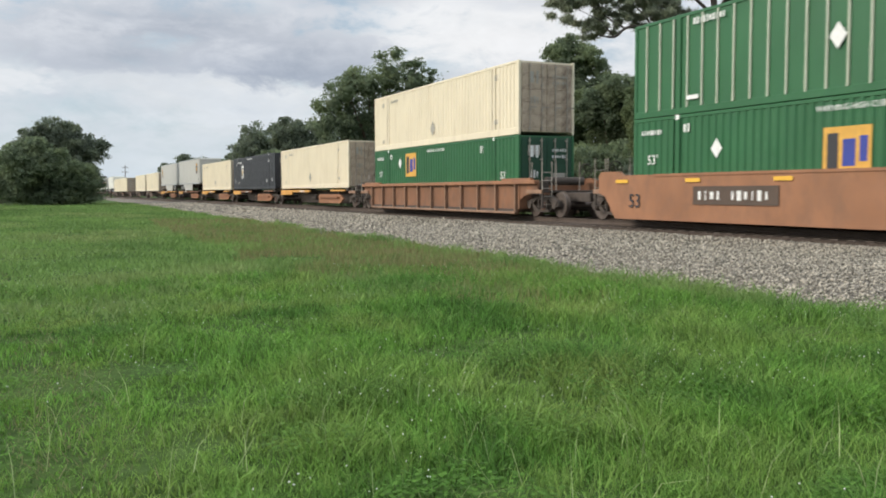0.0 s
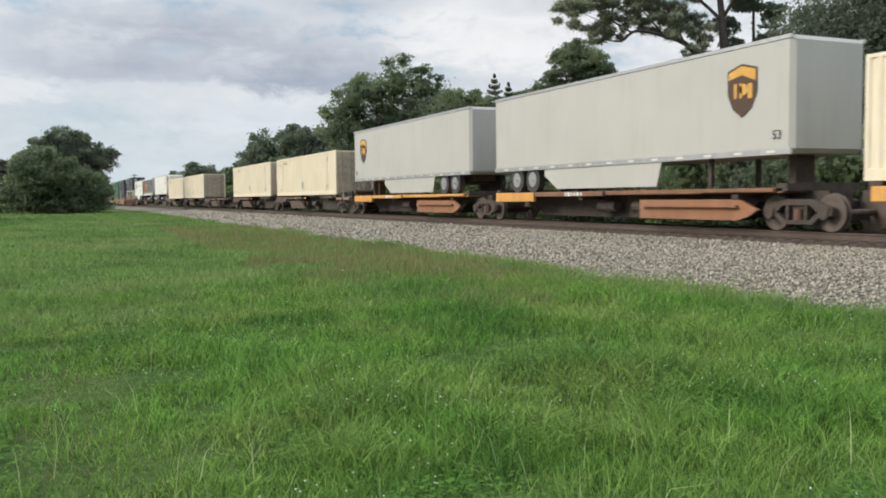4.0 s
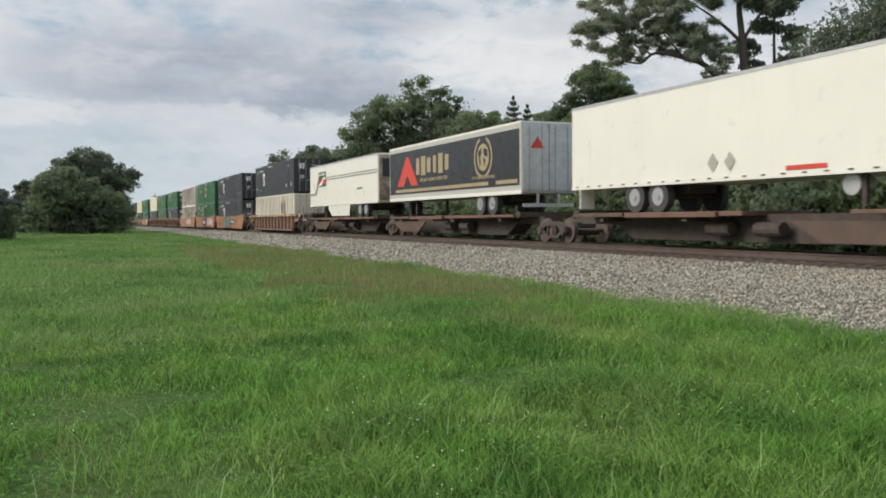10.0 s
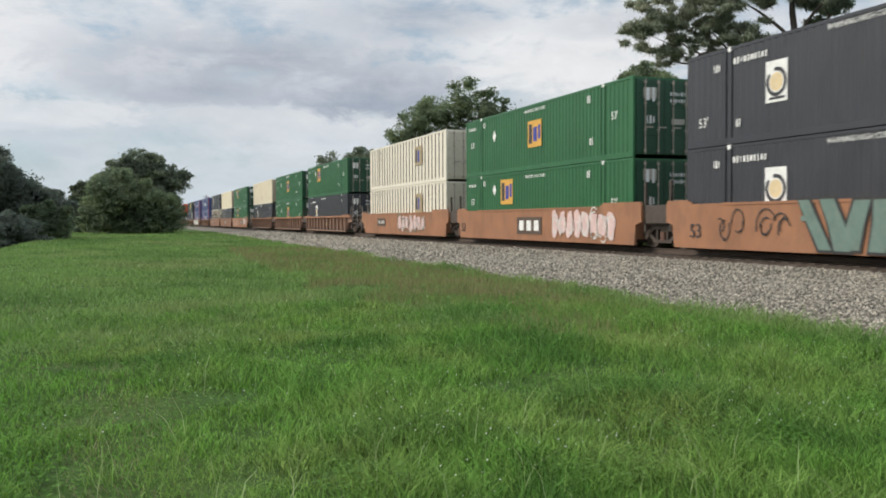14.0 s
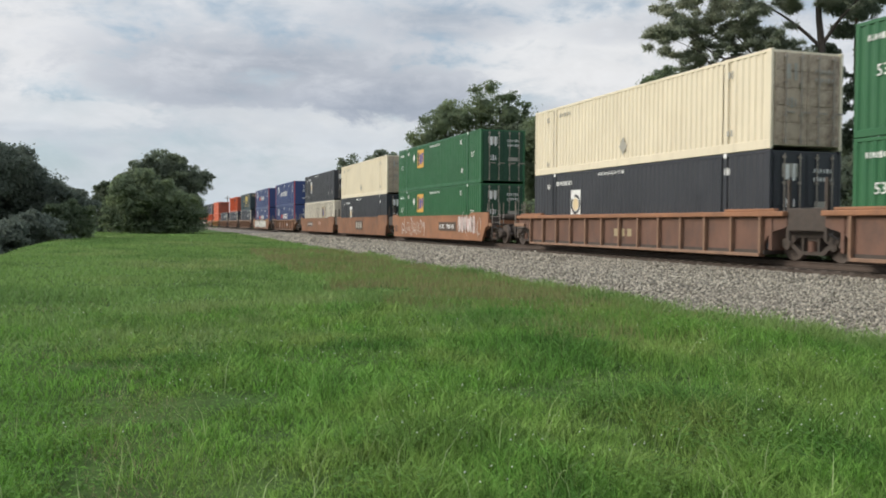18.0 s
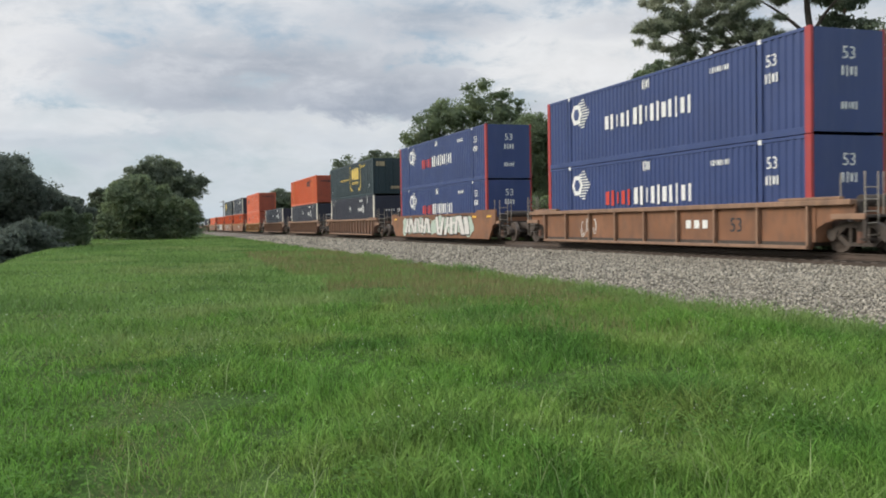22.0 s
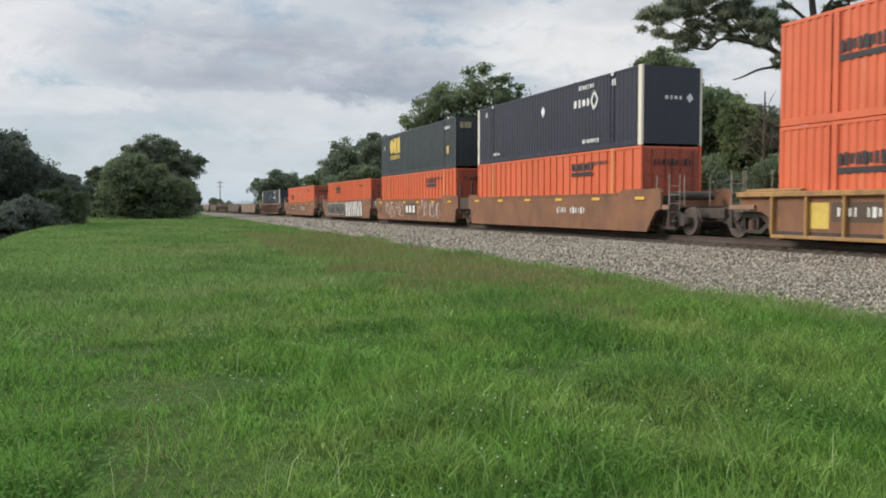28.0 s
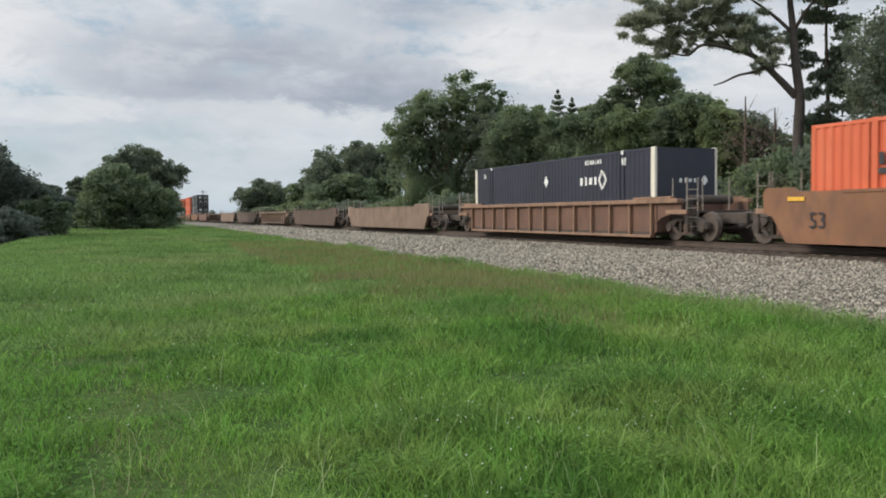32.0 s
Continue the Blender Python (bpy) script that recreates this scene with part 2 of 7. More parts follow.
RUST = material("rusty_brown_car_paint", (0.158, 0.084, 0.058), 0.8, dirt=0.7, dirt_color=(0.09, 0.06, 0.048), scale=0.9, var=0.22, streak=True, bump=0.2)
YELLOW = material("yellow_car_paint", (0.62, 0.31, 0.07), 0.65, dirt=0.55, dirt_color=(0.22, 0.13, 0.06), scale=0.9, var=0.15, streak=True)
# also colours the painted shadow strips beside white container posts
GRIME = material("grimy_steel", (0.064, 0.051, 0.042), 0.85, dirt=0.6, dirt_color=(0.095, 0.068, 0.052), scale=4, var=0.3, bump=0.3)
WHEEL = material("wheel_steel", (0.14, 0.112, 0.095), 0.6, metal=0.5, dirt=0.6, dirt_color=(0.07, 0.045, 0.03), scale=4, var=0.25)
TYRE = material("rubber", (0.05, 0.05, 0.05), 0.85, dirt=0.4, dirt_color=(0.08, 0.07, 0.06), scale=5)
STEEL = material("galvanised_steel", (0.5, 0.5, 0.5), 0.4, metal=0.7, dirt=0.4, dirt_color=(0.25, 0.2, 0.15), scale=3)
DOOR_GREY = material("dirty_grey_door_paint", (0.50, 0.40, 0.295), 0.6, dirt=0.92, dirt_color=(0.125, 0.08, 0.056), scale=0.62, var=0.15, dirt_from=0.43)
DOOR_RED = material("dirty_red_door_paint", (0.40, 0.085, 0.045), 0.6, dirt=0.88, dirt_color=(0.12, 0.05, 0.038), scale=0.7, var=0.15, dirt_from=0.44)
# GREEN darkened to put the end doors' shade into the colour; dirt patches on top
DOOR_GREEN_SHADED = material("shaded_green_door_paint", (0.013, 0.062, 0.030), 0.55, dirt=0.5, dirt_color=(0.03, 0.05, 0.035), scale=0.7, var=0.15)
DOOR_PALE = material("stained_white_door_paint", (0.62, 0.555, 0.445), 0.6, dirt=0.85, dirt_color=(0.2, 0.14, 0.1), scale=0.62, var=0.12, dirt_from=0.48)
MARK_BOARD = material("faded_stencil_board", (0.085, 0.058, 0.042), 0.7, dirt=0.4, dirt_color=(0.16, 0.09, 0.055), scale=3)
MARK_WHITE = material("white_lettering", (0.75, 0.75, 0.72), 0.6, dirt=0.3, dirt_color=(0.4, 0.4, 0.4), scale=6)
MARK_DARK = material("dark_lettering", (0.03, 0.03, 0.035), 0.6, var=0.2)
MARK_GREY = material("grey_lettering", (0.36, 0.34, 0.29), 0.6, var=0.15, scale=6)
MARK_YELLOW = material("yellow_lettering", (0.62, 0.45, 0.10), 0.6, dirt=0.3, dirt_color=(0.45, 0.32, 0.12), scale=4)
MARK_ORANGE = material("amber_lettering", (0.62, 0.34, 0.06), 0.6, dirt=0.3, dirt_color=(0.4, 0.25, 0.08), scale=4)
MARK_PALE = material("faded_amber_lettering", (0.66, 0.52, 0.30), 0.6, dirt=0.4, dirt_color=(0.6, 0.56, 0.48), scale=5)
MARK_BLUE = material("blue_lettering", (0.03, 0.05, 0.28), 0.6)
MARK_RED = material("red_lettering", (0.55, 0.05, 0.03), 0.6, dirt=0.25, dirt_color=(0.4, 0.08, 0.06), scale=3)
MARK_GOLD = material("gold_lettering", (0.34, 0.27, 0.16), 0.55, var=0.15)
TAPE = material("yellow_reflective_tape", (0.75, 0.42, 0.05), 0.5, var=0.1)
SPRAY_WHITE = material("white_spray_paint", (0.62, 0.60, 0.56), 0.7, dirt=0.5, dirt_color=(0.4, 0.3, 0.25), scale=3)
SPRAY_PINK = material("pale_pink_spray_paint", (0.62, 0.45, 0.42), 0.7, dirt=0.4, dirt_color=(0.5, 0.32, 0.25), scale=3)
SPRAY_MINT = material("pale_mint_spray_paint", (0.42, 0.50, 0.42), 0.7, dirt=0.6, dirt_color=(0.22, 0.26, 0.21), scale=4)
SPRAY_TEAL = material("teal_spray_paint", (0.125, 0.19, 0.16), 0.7, dirt=0.6, dirt_color=(0.2, 0.22, 0.17), scale=3)
SPRAY_BLACK = material("black_spray_paint", (0.03, 0.03, 0.03), 0.7, dirt=0.3, dirt_color=(0.1, 0.06, 0.04), scale=3)
RAIL = material("rusty_rail_steel", (0.088, 0.064, 0.05), 0.7, dirt=0.5, dirt_color=(0.08, 0.05, 0.035), scale=3, var=0.2, bump=0.2)
TIE = material("creosoted_timber", (0.095, 0.075, 0.06), 0.9, var=0.3, scale=5, bump=0.4)
FADED_YELLOW = material("faded_yellow_frame_paint", (0.36, 0.205, 0.075), 0.7, dirt=0.8, dirt_color=(0.15, 0.085, 0.05), scale=1.0, var=0.2, streak=True, bump=0.15)
CHORD = material("worn_chord_paint", (0.262, 0.155, 0.098), 0.75, dirt=0.7, dirt_color=(0.13, 0.085, 0.062), scale=1.2, var=0.22, streak=True, bump=0.15)
SPINE = material("dull_spine_paint", (0.105, 0.068, 0.049), 0.8, dirt=0.7, dirt_color=(0.065, 0.047, 0.037), scale=0.9, var=0.22, streak=True, bump=0.2)
PALE_STEEL = material("pale_painted_steel", (0.33, 0.29, 0.24), 0.6, dirt=0.6, dirt_color=(0.2, 0.14, 0.1), scale=3, var=0.15)
PINE_BARK = material("pine_bark", (0.085, 0.068, 0.058), 0.95, dirt=0.5, dirt_color=(0.05, 0.042, 0.036), scale=4, var=0.3, bump=0.8, bump_scale=14)
BARK = material("bark", (0.12, 0.085, 0.06), 0.95, dirt=0.5, dirt_color=(0.05, 0.04, 0.03), scale=4, var=0.3, bump=0.8, bump_scale=14)


def leaf_material(name, color, lo=0.6, hi=1.4, through_leaf=0.35, patch=None, patch_scale=0.6):
    """Thin leaves and blades: part of the light passes through. patch: other tones that come in drifts."""
    mt = bpy.data.materials.new(name)
    mt.use_nodes = True
    nt = mt.node_tree
    n, l = nt.nodes, nt.links
    b = n["Principled BSDF"]
    b.inputs["Roughness"].default_value = 0.7
    b.inputs["Specular IOR Level"].default_value = 0.25
    tc = n.new("ShaderNodeTexCoord")
    g = n.new("ShaderNodeNewGeometry")
    hs = n.new("ShaderNodeHueSaturation")
    hs.inputs["Color"].default_value = (*color, 1)
    src = None
    for i, c in enumerate(patch or ()):
        q = n.new("ShaderNodeTexNoise")
        q.noise_dimensions = "4D"
        q.inputs["Scale"].default_value, q.inputs["Detail"].default_value, q.inputs["W"].default_value = patch_scale * (1 + 0.7 * i), 5, 3.7 * i
        l.new(tc.outputs["Object"], q.inputs["Vector"])
        r = n.new("ShaderNodeMapRange")
        r.inputs[1].default_value, r.inputs[2].default_value = 0.47, 0.62
        l.new(q.outputs["Fac"], r.inputs[0])
        mx = n.new("ShaderNodeMix")
        mx.data_type = "RGBA"
        mx.inputs[6].default_value, mx.inputs[7].default_value = (*color, 1), (*c, 1)
        if src:
            l.new(src, mx.inputs[6])
        l.new(r.outputs[0], mx.inputs[0])
        src = mx.outputs[2]
    if src:
        l.new(src, hs.inputs["Color"])
    r = n.new("ShaderNodeMapRange")
    r.inputs[3].default_value, r.inputs[4].default_value = lo, hi
    l.new(g.outputs["Random Per Island"], r.inputs[0])
    l.new(r.outputs[0], hs.inputs["Value"])
    l.new(hs.outputs[0], b.inputs["Base Color"])
    tl = n.new("ShaderNodeBsdfTranslucent")
    l.new(hs.outputs[0], tl.inputs[0])
    ms = n.new("ShaderNodeMixShader")
    ms.inputs[0].default_value = through_leaf
    l.new(b.outputs[0], ms.inputs[1])
    l.new(tl.outputs[0], ms.inputs[2])
    l.new(ms.outputs[0], n["Material Output"].inputs[0])
    return mt


LEAF_OAK = leaf_material("oak_leaves", (0.182, 0.228, 0.138), 0.85, 1.17, 0.6, [(0.152, 0.194, 0.122), (0.212, 0.26, 0.136)], 0.35)
LEAF_DARK = leaf_material("dark_leaves", (0.170, 0.202, 0.145), 0.86, 1.15, 0.6, [(0.146, 0.176, 0.13), (0.19, 0.226, 0.144)], 0.35)
# distance haze put into the leaf colour: lifted, greyed and low in contrast
LEAF_HAZED = leaf_material("haze_greyed_leaves", (0.162, 0.19, 0.15), 0.88, 1.13, 0.6, [(0.142, 0.17, 0.14)], 0.35)
LEAF_LIGHT = leaf_material("light_leaves", (0.205, 0.258, 0.132), 0.85, 1.17, 0.6, [(0.172, 0.22, 0.122), (0.24, 0.288, 0.136)], 0.35)
LEAF_PINE = leaf_material("pine_needles", (0.33, 0.36, 0.26), 0.75, 1.25, 0.65, [(0.35, 0.36, 0.26)])
LEAF_DEAD = leaf_material("dry_leaves", (0.20, 0.155, 0.13), 0.6, 1.4, 0.5)


# ---- helpers for parts ----
MESHES = {}


def finish(name, bm, mats, smooth=False):
    me = bpy.data.meshes.new(name)
    bm.to_mesh(me)
    bm.free()
    for q in mats if isinstance(mats, (list, tuple)) else [mats]:
        me.materials.append(q)
    if smooth:
        me.polygons.foreach_set("use_smooth", [True] * len(me.polygons))
    return me


def part(name, bm, mat, parent, label="", smooth=False):
    """One mesh object under a thing or a part; bm is a bmesh or a ready mesh."""
    me = bm if isinstance(bm, bpy.types.Mesh) else finish(name, bm, mat, smooth)
    ob = new(name, me)
    ob.parent = parent
    if label:
        ob["label"] = label
    return ob


def cached(key, build):
    if key not in MESHES:
        MESHES[key] = build()
    return MESHES[key]


def box(bm, x0, x1, y0, y1, z0, z1, bevel=0.0):
    v = [bm.verts.new(p) for p in ((x0, y0, z0), (x1, y0, z0), (x1, y1, z0), (x0, y1, z0), (x0, y0, z1), (x1, y0, z1), (x1, y1, z1), (x0, y1, z1))]
    fs = [bm.faces.new([v[i] for i in q]) for q in ((3, 2, 1, 0), (4, 5, 6, 7), (0, 1, 5, 4), (1, 2, 6, 5), (2, 3, 7, 6), (3, 0, 4, 7))]
    if bevel:
        es = list({e for f in fs for e in f.edges})
        bmesh.ops.bevel(bm, geom=es, offset=bevel, segments=1, affect="EDGES")
    return fs


def prism(bm, outline, x0, x1):
    """A closed outline in (y, z) drawn out from x0 to x1."""
    a = [bm.verts.new((x0, y, z)) for y, z in outline]
    b = [bm.verts.new((x1, y, z)) for y, z in outline]
    n = len(outline)
    fs = [bm.faces.new(a), bm.faces.new(b[::-1])]
    for i in range(n):
        fs.append(bm.faces.new((a[i], b[i], b[(i + 1) % n], a[(i + 1) % n])))
    bmesh.ops.recalc_face_normals(bm, faces=fs)
    return fs


def rod(bm, p, q, r, sides=8, r2=None):
    p, q = Vector(p), Vector(q)
    d = (q - p)
    m = Matrix.Translation((p + q) / 2) @ d.to_track_quat("Z", "Y").to_matrix().to_4x4()
    bmesh.ops.create_cone(bm, cap_ends=True, segments=sides, radius1=r, radius2=r if r2 is None else r2, depth=d.length, matrix=m)


def disc(bm, c, r, w, axis="X", sides=20):
    c = Vector(c)
    d = Vector((w / 2, 0, 0)) if axis == "X" else Vector((0, w / 2, 0))
    rod(bm, c - d, c + d, r, sides)


def boxmesh(name, mat, *args, bevel=0.0):
    def build():
        bm = bmesh.new()
        box(bm, *args, bevel=bevel)
        return finish(name, bm, mat)
    return cached((name, mat.name, args, bevel), build)


FONT_CACHE = {}


def letters(text, size, mat):
    """Lettering as a thin mesh that reads from the -x side, its middle at the origin."""
    key = (text, size, mat.name)
    if key not in FONT_CACHE:
        cu = bpy.data.curves.new("lettering", "FONT")
        cu.body, cu.size, cu.extrude = text, size, 0.003
        cu.align_x, cu.align_y, cu.resolution_u = "CENTER", "CENTER", 2
        ob = bpy.data.objects.new("lettering", cu)
        scene.collection.objects.link(ob)
        dg = bpy.context.evaluated_depsgraph_get()
        me = bpy.data.meshes.new_from_object(ob.evaluated_get(dg))
        bpy.data.objects.remove(ob)
        me.transform(Matrix(((0, 0, -1, 0), (-1, 0, 0, 0), (0, 1, 0, 0), (0, 0, 0, 1))))
        me.materials.clear()
        me.materials.append(mat)
        FONT_CACHE[key] = me
    return FONT_CACHE[key]


def decal(parent, name, shapes, mat, x, label=""):
    """Painted shapes on a side: outlines in (y, z), a few millimetres proud at x."""
    bm = bmesh.new()
    for s in shapes:
        prism(bm, s, x, x - 0.004)
    ob = part(name, bm, mat, parent, label)
    if len(shapes) > 1:
        ob["kind"] = "stuff"
    return ob


def rect(y, z, w, h):
    return [(y - w / 2, z - h / 2), (y + w / 2, z - h / 2), (y + w / 2, z + h / 2), (y - w / 2, z + h / 2)]


def ring(y, z, r, n=20, a0=0.0, a1=360.0, inner=0.0):
    out = [(y + r * math.cos(radians(a0 + (a1 - a0) * i / n)), z + r * math.sin(radians(a0 + (a1 - a0) * i / n))) for i in range(n + 1)]
    if inner:
        out += [(y + inner * math.cos(radians(a0 + (a1 - a0) * i / n)), z + inner * math.sin(radians(a0 + (a1 - a0) * i / n))) for i in range(n, -1, -1)]
    elif a1 - a0 >= 360:
        out.pop()
    return out


def bars(y, z, w, h, n, gap=0.46):
    """A word that cannot be read, as n upright bars of uneven width."""
    step = w / n
    out = []
    for i in range(n):
        k = 1 - gap * (0.6 + 0.9 * ((i * 7 + n * 3) % 5) / 4)
        out.append(rect(y + w / 2 - step * (i + 0.5), z, step * k, h * (1.0 - 0.12 * ((i * 5 + 1) % 3))))
    return out

# ---- the train ----
TRAIN = []  # (thing, y of its middle at the start, height over the rail)
CL, CH, CW = 16.15, 2.9, 1.295


def thing(name, label, category, group=""):
    ob = new(name)
    ob.empty_display_size = 0.5
    return tagged(ob, label, category, group)


def side_strip(bm, x, y0, y1, z0, z1, depth, period, sign):
    """A corrugated sheet along y, its outer faces at x."""
    n = max(2, round((y1 - y0) / period))
    step = (y1 - y0) / n
    pts = []
    for i in range(n):
        a = y0 + i * step
        for f, d in ((0.0, 0), (0.36, 0), (0.5, 1), (0.86, 1)):
            pts.append((a + f * step, x + sign * depth * d))
    pts.append((y1, x))
    lo = [bm.verts.new((px, py, z0)) for py, px in pts]
    hi = [bm.verts.new((px, py, z1)) for py, px in pts]
    for i in range(len(pts) - 1):
        q = (lo[i], lo[i + 1], hi[i + 1], hi[i])
        bm.faces.new(q[::-1] if sign > 0 else q)


def body_mesh(mat):
    def build():
        bm = bmesh.new()
        core = CW - 0.05
        box(bm, -core, core, -CL / 2 + 0.05, CL / 2 - 0.05, 0.1, CH - 0.02)
        return finish("body", bm, mat)
    return cached(("body", mat.name), build)


def panel_mesh(mat, posts, sx, a, b):
    def build():
        bm = bmesh.new()
        if posts:
            x = sx * (CW - 0.03)
            box(bm, min(x, x - sx * 0.018), max(x, x - sx * 0.018), a, b, 0.16, CH - 0.08)
        else:
            side_strip(bm, sx * (CW - 0.004), a, b, 0.2, CH - 0.09, 0.02 if mat is NAVY else 0.03 if mat in (INK, SLATE) else 0.036, 0.285, -sx)
        return finish("side_panel", bm, mat)
    return cached(("panel", mat.name, posts, sx, a, b), build)


def long_mesh(name, mat, x0, x1, y0, y1, z0, z1, bevel=0.012):
    return boxmesh(name, mat, x0, x1, y0, y1, z0, z1, bevel=bevel)


STYLES = {
    "cream": dict(mat=CREAM, label="cream corrugated freight container with grimy doors", door=DOOR_GREY),
    "navy": dict(mat=NAVY, label="navy corrugated freight container with ring emblem", door=NAVY),
    "green": dict(mat=GREEN, label="green corrugated freight container with yellow emblem", door=DOOR_GREEN_SHADED),
    "green_post": dict(mat=GREEN, label="green freight container with pale side posts", door=DOOR_GREEN_SHADED, posts=POST_PALE),
    "white_post": dict(mat=WHITE, label="off-white freight container with side posts", door=DOOR_PALE, posts=WHITE),
    "blue": dict(mat=BLUE, label="blue freight container with red end posts", door=BLUE, end_post=END_RED, front=True),
    "teal": dict(mat=TEAL, label="dark teal freight container with bracketed emblem", door=TEAL),
    "teal_plain": dict(mat=SLATE, label="dark slate freight container with yellow emblem", door=SLATE),
    "navy_white": dict(mat=INK, label="navy freight container with white corner posts", door=INK, end_post=WHITE, front=True),
    "orange": dict(mat=ORANGE, label="orange corrugated freight container with dark lettering", door=DOOR_RED),
    "orange_post": dict(mat=ORANGE, label="scuffed orange sheet-sided freight container", door=DOOR_RED, posts=ORANGE_POST),
}


def emblem(ob, kind, u, z, x):
    """Painted emblems as plain shapes; u runs from the far end."""
    y = CL / 2 - u
    if kind == "square_ring":
        decal(ob, "emblem_panel", [rect(y, z, 0.86, 1.16)], MARK_WHITE, x)
        decal(ob, "emblem_ring", [ring(y, z - 0.02, 0.41, 22, 75, 400, 0.30)], MARK_DARK, x - 0.005)
        decal(ob, "emblem_foot", [rect(y - 0.02, z - 0.47, 0.62, 0.07)], MARK_DARK, x - 0.005)
        decal(ob, "emblem_disc", [ring(y, z - 0.02, 0.26, 16)], MARK_PALE, x - 0.005)
    elif kind == "yellow_square":
        decal(ob, "emblem_panel", [rect(y, z, 1.36, 1.18)], MARK_ORANGE, x)
        decal(ob, "emblem_dark_block", [rect(y + 0.4, z + 0.01, 0.32, 0.86)], MARK_DARK, x - 0.005)
        decal(ob, "emblem_blue_block", [rect(y - 0.07, z - 0.03, 0.36, 0.64)], MARK_BLUE, x - 0.005)
        decal(ob, "emblem_blue_bar", [rect(y - 0.47, z + 0.05, 0.22, 0.6)], MARK_BLUE, x - 0.005)
    elif kind == "faded_square":
        decal(ob, "emblem_panel", [rect(y, z, 1.4, 1.15)], MARK_GOLD, x)
        decal(ob, "emblem_dark_block", [rect(y + 0.4, z, 0.3, 0.78)], MARK_DARK, x - 0.005)
        decal(ob, "emblem_blue_block", [rect(y - 0.05, z - 0.04, 0.3, 0.7)], MARK_BLUE, x - 0.005)
    elif kind == "stack_word":
        decal(ob, "emblem_stripe_marking", [rect(CL / 2 - 3.25 - 0.1 * math.cos(k), z + 0.55 + k * 0.11, 1.0 - 0.03 * k * k, 0.05) for k in range(-5, 6)], MARK_WHITE, x)
        decal(ob, "emblem_hexagon", [ring(CL / 2 - 2.75, z + 0.55, 0.46, 6)], MARK_WHITE, x - 0.004)
        decal(ob, "emblem_core", [ring(CL / 2 - 2.75, z + 0.55, 0.26, 6)], BLUE, x - 0.008)
        decal(ob, "first_word_marking", bars(CL / 2 - 6.0, z - 0.05, 1.95, 0.58, 5, 0.5), MARK_RED if ob.get("red") else MARK_WHITE, x)
        decal(ob, "second_word_marking", bars(CL / 2 - 8.95, z - 0.02, 3.7, 0.68, 10, 0.5), MARK_WHITE, x)
    elif kind == "bracket":
        for sgn in (1, -1):
            decal(ob, "emblem_bracket", [[(y + sgn * 1.94, z - 0.95), (y + sgn * 1.94, z + 0.95), (y + sgn * 1.6, z + 0.95), (y + sgn * 1.6, z + 0.83), (y + sgn * 1.8, z + 0.83), (y + sgn * 1.8, z - 0.83), (y + sgn * 1.6, z - 0.83), (y + sgn * 1.6, z - 0.95)]], MARK_YELLOW, x)
            for k in (1.2, 1.55):
                decal(ob, "emblem_dot", [ring(y + sgn * k, z - 1.05, 0.13, 10)], MARK_YELLOW, x)
        block_emblem(ob, y, z + 0.25, 2.5, 0.95, x)
        decal(ob, "small_word_marking", bars(y, z - 0.5, 2.3, 0.28, 10), MARK_YELLOW, x)
        decal(ob, "slogan_marking", bars(CL / 2 - 6.1, z - 0.1, 3.6, 0.17, 19), MARK_YELLOW, x)
    elif kind == "block":
        block_emblem(ob, y, z + 0.2, 2.5, 1.05, x)
        decal(ob, "small_word_marking", bars(y, z - 0.6, 2.4, 0.34, 10), MARK_YELLOW, x - 0.001)
    elif kind == "diamond_word":
        decal(ob, "word_marking", bars(y + 1.0, z - 0.02, 1.45, 0.34, 4, 0.42), MARK_WHITE, x)
        q = 0.62
        decal(ob, "emblem_diamond", [[(y + u * q, z + w * q) for u, w in o] for o in (
            ((0.42, 0), (-0.02, 0.66), (-0.1, 0.46), (0.2, 0), (-0.1, -0.46), (-0.02, -0.66)), ((-0.62, 0), (-0.2, 0.6), (-0.13, 0.4), (-0.42, 0), (-0.13, -0.4), (-0.2, -0.6)))], MARK_WHITE, x - 0.001)
    elif kind == "word_band":
        decal(ob, "word_marking", bars(y, z, 1.8, 0.34, 9, 0.25), MARK_DARK, x)
        decal(ob, "underline_band", [rect(y, z - 0.3, 1.8, 0.15)], MARK_DARK, x - 0.001)


def block_emblem(ob, y, z, w, h, x):
    """A heavy yellow emblem in three plain blocks."""
    decal(ob, "emblem_octagon", [ring(y + w * 0.34, z, h * 0.5, 8)], MARK_YELLOW, x - 0.001)
    decal(ob, "emblem_block", [rect(y, z, w * 0.28, h)], MARK_YELLOW, x - 0.001)
    decal(ob, "emblem_block", [rect(y - w * 0.34, z, w * 0.3, h)], MARK_YELLOW, x - 0.001)


def diamond(ob, u, z, x, mat, r=0.28):
    y = CL / 2 - u
    decal(ob, "placard_diamond", [[(y - r * 0.8, z), (y, z - r), (y + r * 0.8, z), (y, z + r)]], mat, x)


def sign(ob, text, size, u, z, x, mat):
    o = part("lettering", letters(text, size, mat), mat, ob)
    o["kind"] = "stuff"
    o.location = (x, CL / 2 - u, z)


